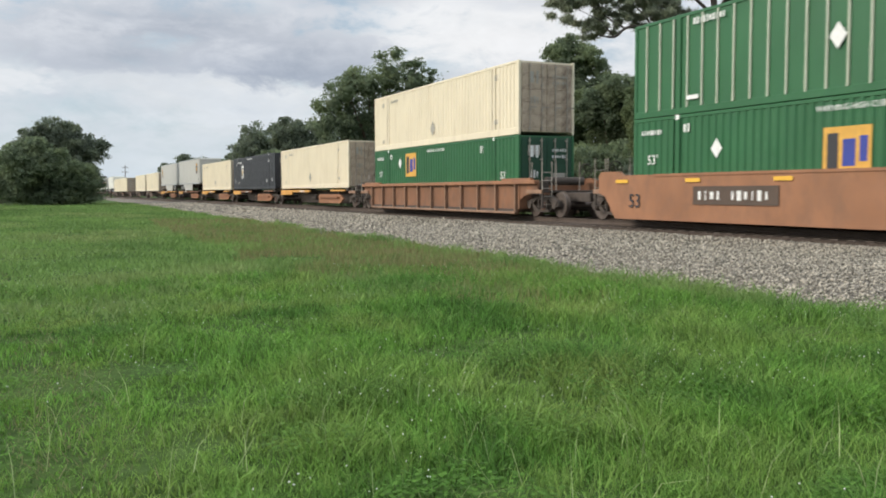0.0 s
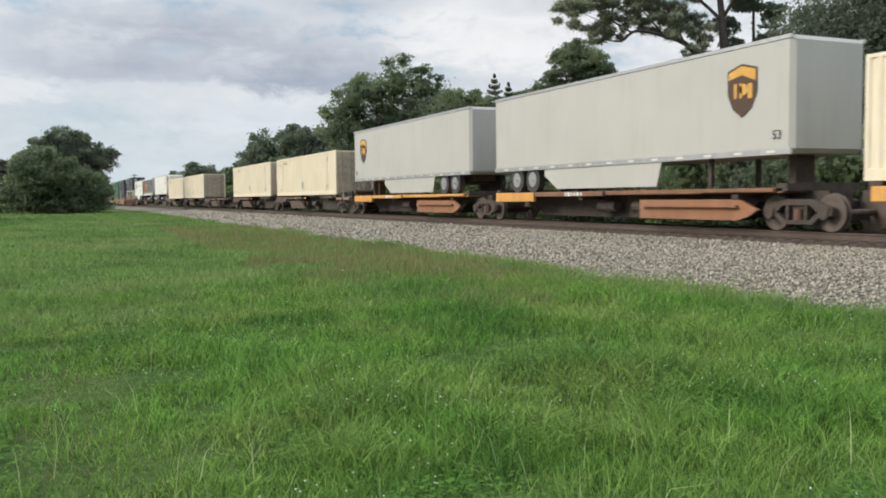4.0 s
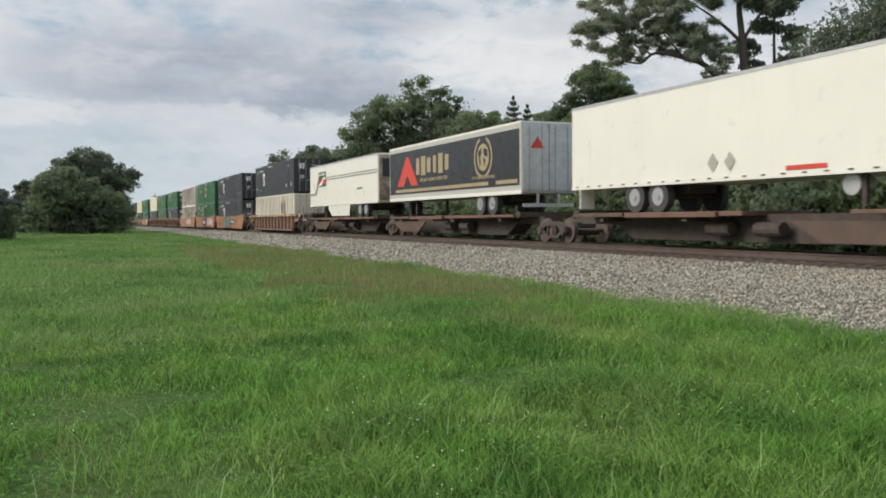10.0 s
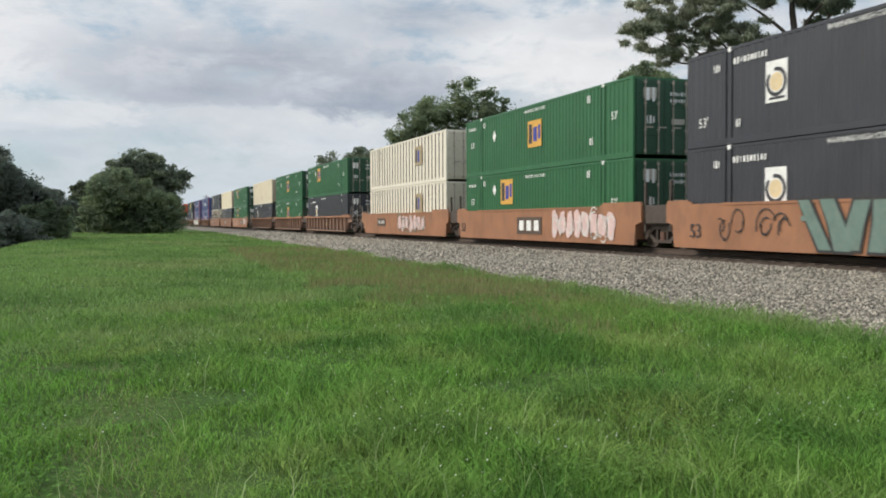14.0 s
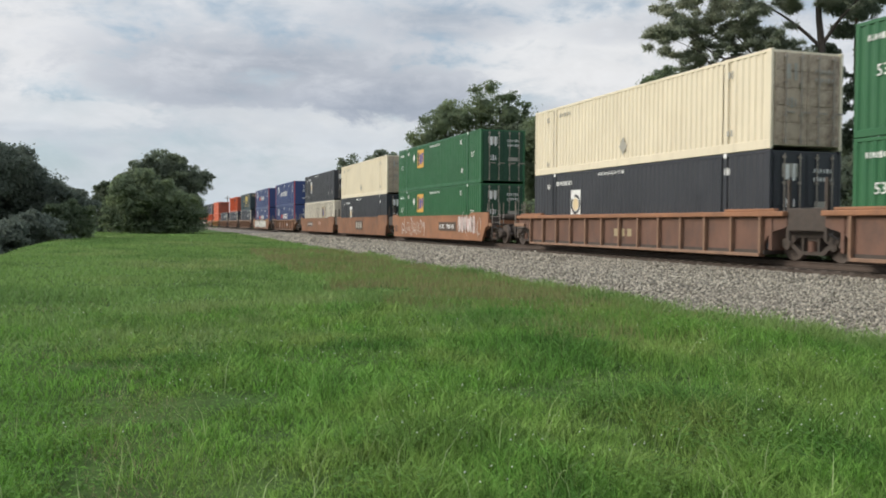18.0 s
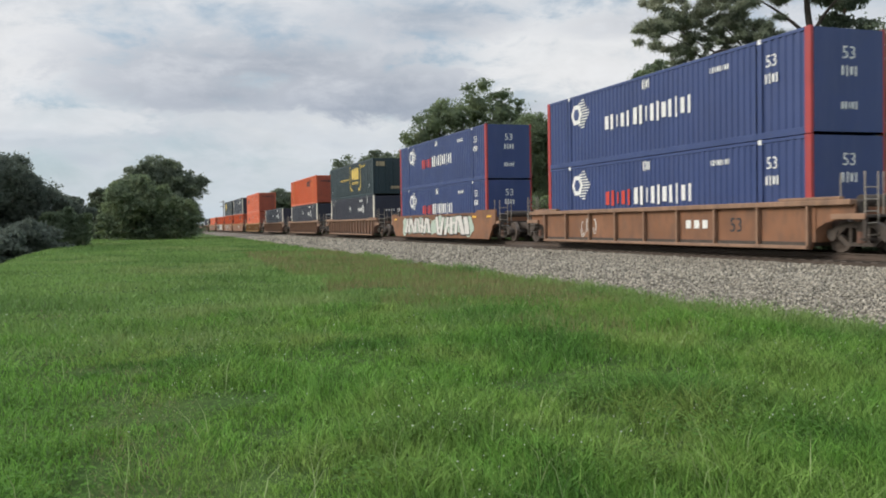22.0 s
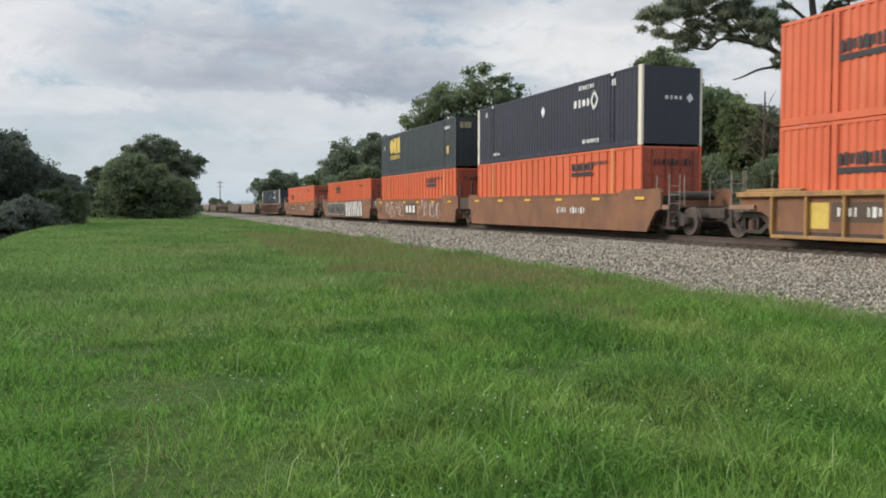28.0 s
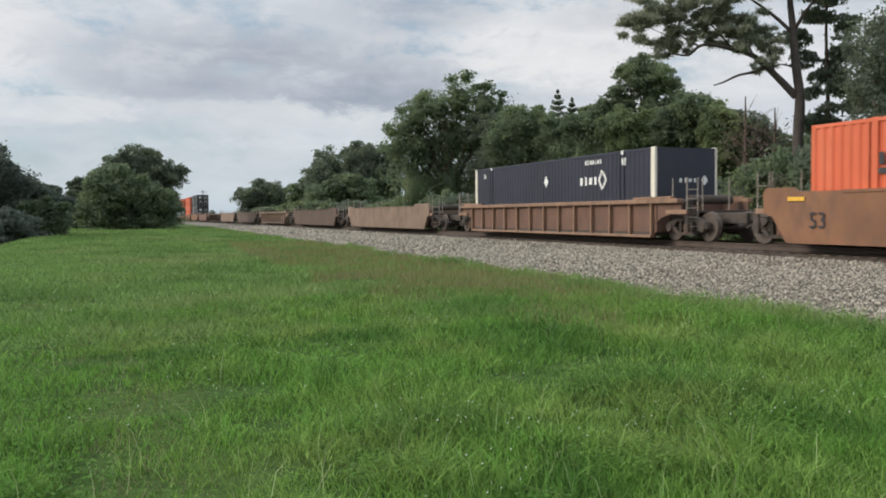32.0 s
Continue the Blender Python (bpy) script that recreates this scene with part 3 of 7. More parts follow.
def container(style, far, level, emblem_at=None, logo=None, red=False):
    s = STYLES[style]
    mat, posts = s["mat"], s.get("posts")
    z0 = {"well": 0.33, "top": 3.25, "spine": 1.25}[level]
    where = {"well": "in a well wagon", "top": "stacked on top", "spine": "on a spine wagon"}[level]
    ob = thing("freight_container", s["label"] + ", " + where, "container", "containers on the train")
    if red:
        ob["red"] = 1
    TRAIN.append((ob, far - CL / 2, z0))
    part("body", body_mesh(mat), mat, ob)
    h = CL / 2
    for sx in (-1, 1):
        for a, b in ((-h + 0.13, -6.17), (-5.83, 5.83), (6.17, h - 0.13)):
            part("side_panel", panel_mesh(mat, bool(posts), sx, a, b), mat, ob)
    for sx in (-1, 1):
        a, b = (-CW, -CW + 0.1) if sx < 0 else (CW - 0.1, CW)
        part("top_rail", long_mesh("top_rail", mat, a, b, -h + 0.1, h - 0.1, CH - 0.1, CH), mat, ob)
        part("bottom_rail", long_mesh("bottom_rail", mat, a, b, -h + 0.1, h - 0.1, 0.0, 0.28 if style == "cream" else 0.2), mat, ob)
        for sy in (-1, 1):
            pm = s.get("end_post", mat)
            w = 0.24 if "end_post" in s else 0.13
            y0, y1 = (-h, -h + w) if sy < 0 else (h - w, h)
            part("corner_post", long_mesh("corner_post", pm, a - 0.004 if sx < 0 else a, b if sx < 0 else b + 0.004, y0, y1, 0.0, CH + 0.005), pm, ob)
            lm = ORANGE_LIFT if style == "orange_post" else mat
            part("lift_post", long_mesh("lift_post", lm, a - 0.003, b + 0.003, sy * 6.0 - 0.1, sy * 6.0 + 0.1, 0.0, CH + 0.01), lm, ob)
    for sy in (-1, 1) if style in ("navy", "green", "navy_white", "blue") else ():
        part("lift_casting", boxmesh("lift_casting", MARK_WHITE, -CW - 0.006, -CW + 0.12, sy * 6.0 - 0.075, sy * 6.0 + 0.075, CH - 0.13, CH + 0.012), MARK_WHITE, ob)
    if posts:
        pmesh = cached(("side_post", posts.name), lambda: post_mesh(posts))
        n = 25
        for i in range(n):
            y = -h + 0.62 + i * (CL - 1.24) / (n - 1)
            o = part("side_post", pmesh, posts, ob)
            o.location = (-CW, y, 0)
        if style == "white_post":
            # a dark strip down one edge of each post stands in for its shadow
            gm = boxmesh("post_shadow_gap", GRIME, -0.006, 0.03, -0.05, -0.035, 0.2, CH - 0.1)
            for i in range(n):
                o = part("post_shadow_strip", gm, GRIME, ob)
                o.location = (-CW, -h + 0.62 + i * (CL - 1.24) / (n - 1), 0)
    # the end that faces the camera as it passes
    if s.get("front"):
        part("front_wall", boxmesh("front_wall", mat, -CW + 0.1, CW - 0.1, -h - 0.0, -h + 0.05, 0.05, CH - 0.03), mat, ob)
        if style == "navy_white":
            o = decal(ob, "front_word_marking", bars(0, 0, 0.8, 0.16, 4) + [[(-0.55, 0), (-0.7, 0.18), (-0.85, 0), (-0.7, -0.18)]], MARK_WHITE, -0.006)
            o.matrix_basis = pose(0.05, -h - 0.002, 1.75, 0, 0, 90)
    else:
        dm = s["door"]
        for sx in (-1, 1):
            a, b = (-CW + 0.13, -0.012) if sx < 0 else (0.012, CW - 0.13)
            d = part("door", cached(("door", dm.name, sx), lambda: door_mesh(dm, a, b)), dm, ob)
            d.location = (0, -h, 0)
            pm = boxmesh("door_panel", dm, a + 0.06, b - 0.06, -0.014, 0.004, 0.0, 0.465, bevel=0.006)
            for i in range(5):
                part("door_panel", pm, dm, d).location = (0, 0, 0.28 + i * 0.5)
            for k in (0.3, 0.78):
                x = a + (b - a) * k
                rm = dm if dm in (DOOR_RED, TEAL, SLATE) else PALE_STEEL
                part("lock_rod", cached(("lock_rod", rm.name, round(x, 3)), lambda: rod_mesh(x, rm)), rm, d)
            if dm in (TEAL, SLATE):
                part("label_panel", boxmesh("label_panel", MARK_GOLD, a + 0.12, b - 0.35, -0.05, -0.035, 2.28 if sx < 0 else 0.5, 2.62 if sx < 0 else 0.72), MARK_GOLD, d)
            if style in ("navy", "green"):
                part("label_panel", boxmesh("label_panel", MARK_GREY, (a + b) / 2 - 0.3, (a + b) / 2 + 0.25, -0.05, -0.035, 2.1 if sx < 0 else 1.2, 2.5 if sx < 0 else 1.4), MARK_GREY, d)
    # markings
    x = -CW - 0.008
    hid = level == "well"
    if style == "navy":
        emblem(ob, "square_ring", 4.1, 1.6 if not hid else 1.55, x)
        sign(ob, "WARNING HIGH CUBE", 0.2, 7.0, 2.68, x, MARK_WHITE)
        decal(ob, "number_marking", bars(h - 3.0, 2.45, 1.5, 0.2, 10), MARK_WHITE, x)
        for u in (0.85, 15.2):
            sign(ob, "53'", 0.42, u, 0.75, x, MARK_WHITE)
        decal(ob, "weight_mark_marking", bars(h - 1.5, 2.35, 0.35, 0.24, 3) + bars(h - 14.2, 2.35, 0.35, 0.24, 3) + bars(h - 13.4, 0.7, 0.3, 0.3, 2) + bars(h - 2.5, 0.6, 0.25, 0.24, 2), MARK_WHITE, x)
    elif style == "green":
        u = emblem_at or 5.2
        emblem(ob, "yellow_square", u, 2.02 if u < 6 else 1.58, x)
        diamond(ob, 3.75, 2.15 if u < 6 else 1.85, x, MARK_WHITE, 0.28)
        sign(ob, "WARNING HIGH CUBE", 0.2, 8.2, 2.62, x, MARK_WHITE)
        decal(ob, "number_marking", bars(h - 0.9, 2.45, 1.0, 0.16, 9), MARK_WHITE, x)
        sign(ob, "53'", 0.42, 0.95, 1.6, x, MARK_WHITE)
        sign(ob, "53'", 0.42, 14.9, 1.6 if not hid else 1.3, x, MARK_WHITE)
        decal(ob, "weight_mark_marking", bars(h - 2.5, 2.5, 0.32, 0.26, 2) + bars(h - 13.0, 2.45, 0.3, 0.3, 2) + bars(h - 13.2, 0.8, 0.3, 0.3, 2), MARK_WHITE, x)
    elif style == "green_post":
        diamond(ob, 7.8, 1.4, x - 0.03, MARK_WHITE, 0.32)
        decal(ob, "number_marking", bars(h - 3.4, 2.6, 1.3, 0.2, 10), MARK_WHITE, x - 0.03)
        decal(ob, "mark_bar", [rect(h - 2.75, 0.45, 0.5, 0.12)], MARK_WHITE, x - 0.03)
    elif style == "white_post":
        emblem(ob, "faded_square", emblem_at or 12.2, 1.75, x - 0.03)
        decal(ob, "number_marking", bars(h - 2.9, 2.5, 1.2, 0.18, 9), MARK_GREY, x - 0.03)
    elif style == "cream":
        diamond(ob, 7.9, 0.75, x, MARK_GREY, 0.34)
        decal(ob, "number_marking", bars(h - 3.0, 2.5, 1.1, 0.16, 9), MARK_GREY, x)
        decal(ob, "weight_mark_marking", bars(h - 1.4, 2.4, 0.3, 0.24, 2) + bars(h - 14.3, 2.4, 0.3, 0.24, 2) + bars(h - 14.3, 0.6, 0.35, 0.2, 2) + bars(h - 1.4, 0.45, 0.3, 0.2, 2), MARK_GREY, x)
    elif style == "blue":
        emblem(ob, "stack_word", 5, 1.55, x)
        decal(ob, "label_marking", bars(h - 8.0, 2.58, 0.5, 0.36, 4, 0.4), MARK_WHITE, x)
        sign(ob, "53", 0.5, 14.6, 2.2, x, MARK_WHITE)
        decal(ob, "small_label_marking", bars(h - 14.6, 1.72, 0.6, 0.3, 4, 0.4), MARK_WHITE, x)
        decal(ob, "number_marking", bars(h - 12.2, 2.4, 1.0, 0.18, 8), MARK_WHITE, x)
        o = part("lettering", letters("53", 0.5, MARK_WHITE), MARK_WHITE, ob)
        o.matrix_basis = pose(0.0, -h - 0.004, 2.2, 0, 0, 90)
        o = decal(ob, "end_label_marking", bars(0, 0, 0.6, 0.3, 4, 0.4) + bars(0, -0.95, 0.6, 0.22, 5, 0.4), MARK_WHITE, -0.006)
        o.matrix_basis = pose(0.0, -h - 0.002, 1.72, 0, 0, 90)
    elif style == "teal":
        emblem(ob, "bracket", 10.1, 1.72, x)
        decal(ob, "number_marking", bars(h - 13.0, 2.46, 1.55, 0.2, 10), MARK_YELLOW, x)
        sign(ob, "53'", 0.4, 14.9, 0.8, x, MARK_WHITE)
        sign(ob, "53'", 0.34, 0.8, 0.7, x, MARK_WHITE)
    elif style == "teal_plain":
        emblem(ob, "block", 3.66, 1.85, x)
        sign(ob, "53'", 0.36, 0.9, 2.0, x, MARK_WHITE)
        decal(ob, "label_panel", [rect(h - 14.8, 1.1, 0.35, 0.45)], MARK_YELLOW, x)
        decal(ob, "number_marking", bars(h - 14.7, 2.4, 1.0, 0.2, 8), MARK_WHITE, x)
    elif style == "navy_white":
        emblem(ob, "diamond_word", 12.62, 1.9 if hid else 2.0, x)
        diamond(ob, 8.0, 2.0, x, MARK_WHITE, 0.26)
        decal(ob, "number_marking", bars(h - 12.0, 2.6, 1.3, 0.2, 7), MARK_WHITE, x)
        decal(ob, "weight_mark_marking", bars(h - 14.2, 2.5, 0.35, 0.28, 2) + bars(h - 1.3, 2.5, 0.3, 0.24, 2), MARK_WHITE, x)
        if not hid:
            decal(ob, "warning_marking", bars(h - 12.4, 0.4, 1.4, 0.18, 10) + bars(h - 2.6, 0.4, 0.9, 0.14, 8), MARK_WHITE, x)
    elif style in ("orange", "orange_post"):
        emblem(ob, "word_band", logo or 3.1, 2.3 if (logo or 0) > 3.2 else 1.9, x - (0.014 if posts else 0))
        if style == "orange":
            diamond(ob, 8.0, 2.1, x, MARK_GREY, 0.3)
        decal(ob, "number_marking", bars(h - 13.2, 2.4, 1.3, 0.16, 10), MARK_DARK, x - (0.014 if posts else 0))
        o = decal(ob, "end_word_marking", bars(0, 0, 1.7, 0.25, 9), MARK_DARK, -0.006)
        o.matrix_basis = pose(0, -h - 0.045, 2.3, 0, 0, 90)
    if not s.get("front") and style in ("navy", "cream", "green"):
        o = decal(ob, "end_mark_marking", bars(0.6, 0.5, 0.5, 0.5, 2) + bars(-0.55, 0.55, 0.7, 0.14, 6) + bars(-0.55, 0.3, 0.7, 0.14, 6) + bars(0.6, -0.4, 0.4, 0.3, 3), MARK_GREY if style == "cream" else MARK_WHITE, -0.006)
        o.matrix_basis = pose(0, -h - 0.046, 1.75, 0, 0, 90)
    return ob


def post_mesh(mat):
    bm = bmesh.new()
    box(bm, -0.02, 0.03, -0.028, 0.028, 0.18, CH - 0.09)
    return finish("side_post", bm, mat)


def door_mesh(mat, a, b):
    bm = bmesh.new()
    box(bm, a, b, 0.0, 0.05, 0.12, CH - 0.1)
    return finish("door", bm, mat)


def rod_mesh(x, mat):
    bm = bmesh.new()
    rod(bm, (x, -0.06, 0.12), (x, -0.06, CH - 0.1), 0.021, 8)
    for z in (0.2, 0.95, 1.9, 2.65):
        box(bm, x - 0.05, x + 0.05, -0.07, -0.02, z, z + 0.07)
    box(bm, x, x + 0.32, -0.075, -0.055, 1.05, 1.1)
    return finish("lock_rod", bm, mat)


# -- bogies --
WHEELS = []  # near-side wheels and where they sit on their bogie
WHEEL_R = 0.483


def wheel_mesh():
    bm = bmesh.new()
    disc(bm, (0, 0, 0), WHEEL_R - 0.02, 0.13, sides=28)
    disc(bm, (0.06, 0, 0), WHEEL_R + 0.02, 0.03, sides=28)
    disc(bm, (-0.07, 0, 0), 0.17, 0.08, sides=16)
    for k in range(3):
        a = radians(120 * k)
        disc(bm, (-0.12, 0.1 * math.cos(a), 0.1 * math.sin(a)), 0.025, 0.05, sides=6)
    return finish("wheel", bm, WHEEL)


def sideframe_mesh():
    bm = bmesh.new()
    prism(bm, [(-1.12, 0.42), (-1.12, 0.60), (-0.6, 0.78), (-0.4, 0.84), (0.4, 0.84), (0.6, 0.78), (1.12, 0.60), (1.12, 0.42), (0.78, 0.42), (0.45, 0.68), (0.36, 0.68), (-0.36, 0.68), (-0.45, 0.68), (-0.78, 0.42)], -0.09, 0.09)
    prism(bm, [(-0.5, 0.2), (0.5, 0.2), (0.86, 0.5), (0.74, 0.56), (0.4, 0.3), (-0.4, 0.3), (-0.74, 0.56), (-0.86, 0.5)], -0.07, 0.07)
    for y in (-0.34, 0.26):
        box(bm, -0.08, 0.08, y, y + 0.08, 0.28, 0.72)
    for y in (-0.89, 0.89):
        disc(bm, (0, y, 0.46), 0.14, 0.26, sides=12)
        box(bm, -0.12, 0.12, y - 0.17, y + 0.17, 0.52, 0.64)
    return finish("side_frame", bm, GRIME)


def springs_mesh():
    bm = bmesh.new()
    rod(bm, (0, 0, 0.28), (0, 0, 0.58), 0.12, 12)
    return finish("spring", bm, RUST)


def bogie(parent, y):
    b = part("bogie", cached("bolster", lambda: bolster_mesh()), GRIME, parent, "grimy cast-steel two-axle bogie")
    b.location = (0, y, 0)
    for sx in (-1, 1):
        o = part("side_frame", cached("side_frame", sideframe_mesh), GRIME, b)
        o.location = (sx * 1.0, 0, 0)
        o = part("spring", cached("springs", springs_mesh), RUST, b)
        o.location = (sx * 1.0, 0, 0)
        for sy in (-1, 1):
            o = part("wheel", cached("wheel", wheel_mesh), WHEEL, b)
            o.matrix_basis = pose(sx * 0.78, sy * 0.89, WHEEL_R, 0, 0, 180 if sx > 0 else 0)
            if sx < 0:
                WHEELS.append((o, (sx * 0.78, sy * 0.89, WHEEL_R)))
    for sy in (-1, 1):
        o = part("axle", cached("axle", axle_mesh), WHEEL, b)
        o.location = (0, sy * 0.89, WHEEL_R)
    return b


def axle_mesh():
    bm = bmesh.new()
    rod(bm, (-0.95, 0, 0), (0.95, 0, 0), 0.085, 10)
    return finish("axle", bm, WHEEL)


def bolster_mesh():
    bm = bmesh.new()
    box(bm, -1.02, 1.02, -0.2, 0.2, 0.56, 0.82, bevel=0.03)
    box(bm, -0.75, 0.75, -0.72, -0.62, 0.3, 0.42)
    box(bm, -0.75, 0.75, 0.62, 0.72, 0.3, 0.42)
    return finish("bogie", bm, GRIME)


# -- wagons --
HW = 1.5


def smooth_side(mat, yn, yf, cut_n, cut_f, sx):
    """Plate side of a well wagon with raised ends and sloped lower corners."""
    def build():
        bm = bmesh.new()
        out = [(yn + cut_n, 0.10), (yf - cut_f, 0.10), (yf - 0.35, 0.82), (yf, 0.92)]
        out += [(yf, 1.5), (yf - 0.1, 1.62), (yf - 1.1, 1.62), (yf - 1.35, 1.49), (yn + 2.85, 1.49), (yn + 2.55, 1.63), (yn + 0.1, 1.63), (yn, 1.5)]
        out += [(yn, 0.92), (yn + 0.35, 0.82)]
        x = sx * HW
        prism(bm, out, x, x - sx * 0.1)
        for a, b in ((yn + 2.9, yf - 2.9),):
            box(bm, min(x - sx * 0.22, x + sx * 0.025), max(x - sx * 0.22, x + sx * 0.025), a, b, 1.43, 1.505)
        return finish("side_plate", bm, mat)
    return cached(("smooth", mat.name, yn, yf, cut_n, cut_f, sx), build)


def ribbed_panel(mat, yn, yf, cut_n, cut_f, sx):
    def build():
        bm = bmesh.new()
        x = sx * HW
        out = [(yn + cut_n, 0.12), (yf - cut_f, 0.12)]
        low = ((0.06, 0.45), (0.17, 0.68), (0.34, 0.82), (0.6, 0.88))
        out += [(yf - cut_f * (1 - u), w) for u, w in low] + [(yf - 0.2, 0.92), (yf, 1.0), (yf, 1.3), (yn, 1.3), (yn, 1.0), (yn + 0.2, 0.92)]
        out += [(yn + cut_n * (1 - u), w) for u, w in low[::-1]]
        prism(bm, out, x - sx * 0.13, x - sx * 0.2)
        return finish("side_panel", bm, mat)
    return cached(("ribpanel", mat.name, yn, yf, cut_n, cut_f, sx), build)


def end_frame_mesh():
    """Platform, draft sill and side steps over an outer bogie; the wagon is towards +y."""
    bm = bmesh.new()
    box(bm, -1.38, 1.38, -0.35, 0.7, 0.94, 1.02, bevel=0.015)
    box(bm, -0.3, 0.3, -1.9, 0.9, 0.58, 0.94, bevel=0.03)
    box(bm, -1.42, -1.36, -0.4, -0.3, 0.35, 1.0)
    box(bm, 1.36, 1.42, -0.4, -0.3, 0.35, 1.0)
    box(bm, -1.42, -1.0, -0.45, -0.2, 0.38, 0.42)
    return finish("end_platform", bm, GRIME)


def reservoir_mesh():
    bm = bmesh.new()
    rod(bm, (-0.75, 0.45, 1.38), (0.95, 0.45, 1.38), 0.16, 14)
    return finish("air_reservoir", bm, GRIME)


def valve_mesh():
    bm = bmesh.new()
    box(bm, -1.15, -0.8, 0.1, 0.45, 1.02, 1.4, bevel=0.04)
    return finish("brake_valve", bm, GRIME)


def stand_mesh():
    bm = bmesh.new()
    rod(bm, (0, 0, 0.95), (0, 0, 2.1), 0.017, 6)
    return finish("hand_rail_post", bm, PALE_STEEL)


def rail_mesh():
    bm = bmesh.new()
    for x in (-1.4, -0.98):
        rod(bm, (x, -0.36, 0.4), (x, -0.36, 2.1), 0.02, 6)
    for z in (0.5, 0.8, 1.1, 1.4, 1.7):
        rod(bm, (-1.4, -0.36, z), (-0.98, -0.36, z), 0.016, 6)
    return finish("ladder", bm, PALE_STEEL)


def coupler_mesh():
    bm = bmesh.new()
    box(bm, -0.09, 0.09, -0.75, 0.1, 0.72, 0.92, bevel=0.02)
    box(bm, -0.17, 0.17, -1.0, -0.7, 0.66, 0.98, bevel=0.04)
    rod(bm, (0.35, -0.1, 0.75), (0.25, -0.85, 0.45), 0.035, 8)
    return finish("coupler", bm, GRIME)


def brake_wheel_mesh():
    bm = bmesh.new()
    for i in range(16):
        a, b = radians(i * 22.5), radians(i * 22.5 + 22.5)
        rod(bm, (0.27 * math.cos(a), 0, 0.27 * math.sin(a)), (0.27 * math.cos(b), 0, 0.27 * math.sin(b)), 0.016, 5)
    for a in (0, 120, 240):
        rod(bm, (0, 0, 0), (0.27 * math.cos(radians(a)), 0, 0.27 * math.sin(radians(a))), 0.014, 5)
    return finish("brake_wheel", bm, GRIME)


def wagon_end(car, y, sign_y, side_mat):
    """Outer end of a wagon: sign_y is the way it points."""
    turn = 0 if sign_y < 0 else 180
    for name, mesh in (("end_platform", cached("end_frame", end_frame_mesh)), ("ladder", cached("ladder_rail", rail_mesh)), ("coupler", cached("coupler", coupler_mesh)), ("air_reservoir", cached("reservoir", reservoir_mesh)), ("brake_valve", cached("valve", valve_mesh))):
        o = part(name, mesh, GRIME, car)
        o.matrix_basis = pose(0, y + (0.0 if name != "coupler" else sign_y * 1.35), 0, 0, 0, turn)
    if turn == 180:
        o = part("ladder", cached("ladder_rail_side", lambda: mirrored(rail_mesh())), GRIME, car)
        o.matrix_basis = pose(0, y, 0, 0, 0, turn)
    part("platform_edge", boxmesh("platform_edge", CHORD, -1.46, -1.38, -0.4, 0.75, 0.9, 1.05, bevel=0.012), CHORD, car).location = (0, y - (0.35 if sign_y > 0 else 0), 0)
    for x, dy in ((-0.75, -0.3), (0.3, -0.3), (-1.3, 0.55)):
        part("hand_rail_post", cached("stand", stand_mesh), PALE_STEEL, car).location = (x if sign_y < 0 else -1.3 - x * 0.5, y + sign_y * dy * -1, 0)
    o = part("brake_wheel", cached("brake_wheel", brake_wheel_mesh), GRIME, car)
    o.matrix_basis = pose(0.45 if sign_y < 0 else -0.45, y + sign_y * 0.5, 1.75)


def mirrored(me):
    me.transform(Matrix.Diagonal((-1, 1, 1, 1)))
    me.flip_normals()
    return me


def number_board(car, y, z, w, boxed=False, mat=MARK_WHITE):
    x = -HW - 0.03 + car.get("recess", 0.0)
    if boxed:
        decal(car, "stencil_panel", [rect(y, z, w + 0.3, 0.52)], MARK_BOARD, x + 0.004)
    decal(car, "reporting_mark_marking", bars(y + w * 0.33, z, w * 0.34, 0.27, 4, 0.56) + bars(y - w * 0.2, z, w * 0.5, 0.27, 6, 0.56), mat, x)


def heavy_word(car, y, z, mat, boxed=True, size=1.0):
    """Owner's three-letter emblem as slab shapes on a dark board."""
    x = -HW - 0.03 + car.get("recess", 0.0)
    if boxed:
        decal(car, "emblem_board", [rect(y, z, 2.0 * size, 0.6 * size)], MARK_BOARD, x + 0.004)
    q = size
    for k in (0.6, 0.0, -0.6):
        decal(car, "emblem_slab", [rect(y + k * q, z, 0.36 * q, 0.36 * q)], mat, x)


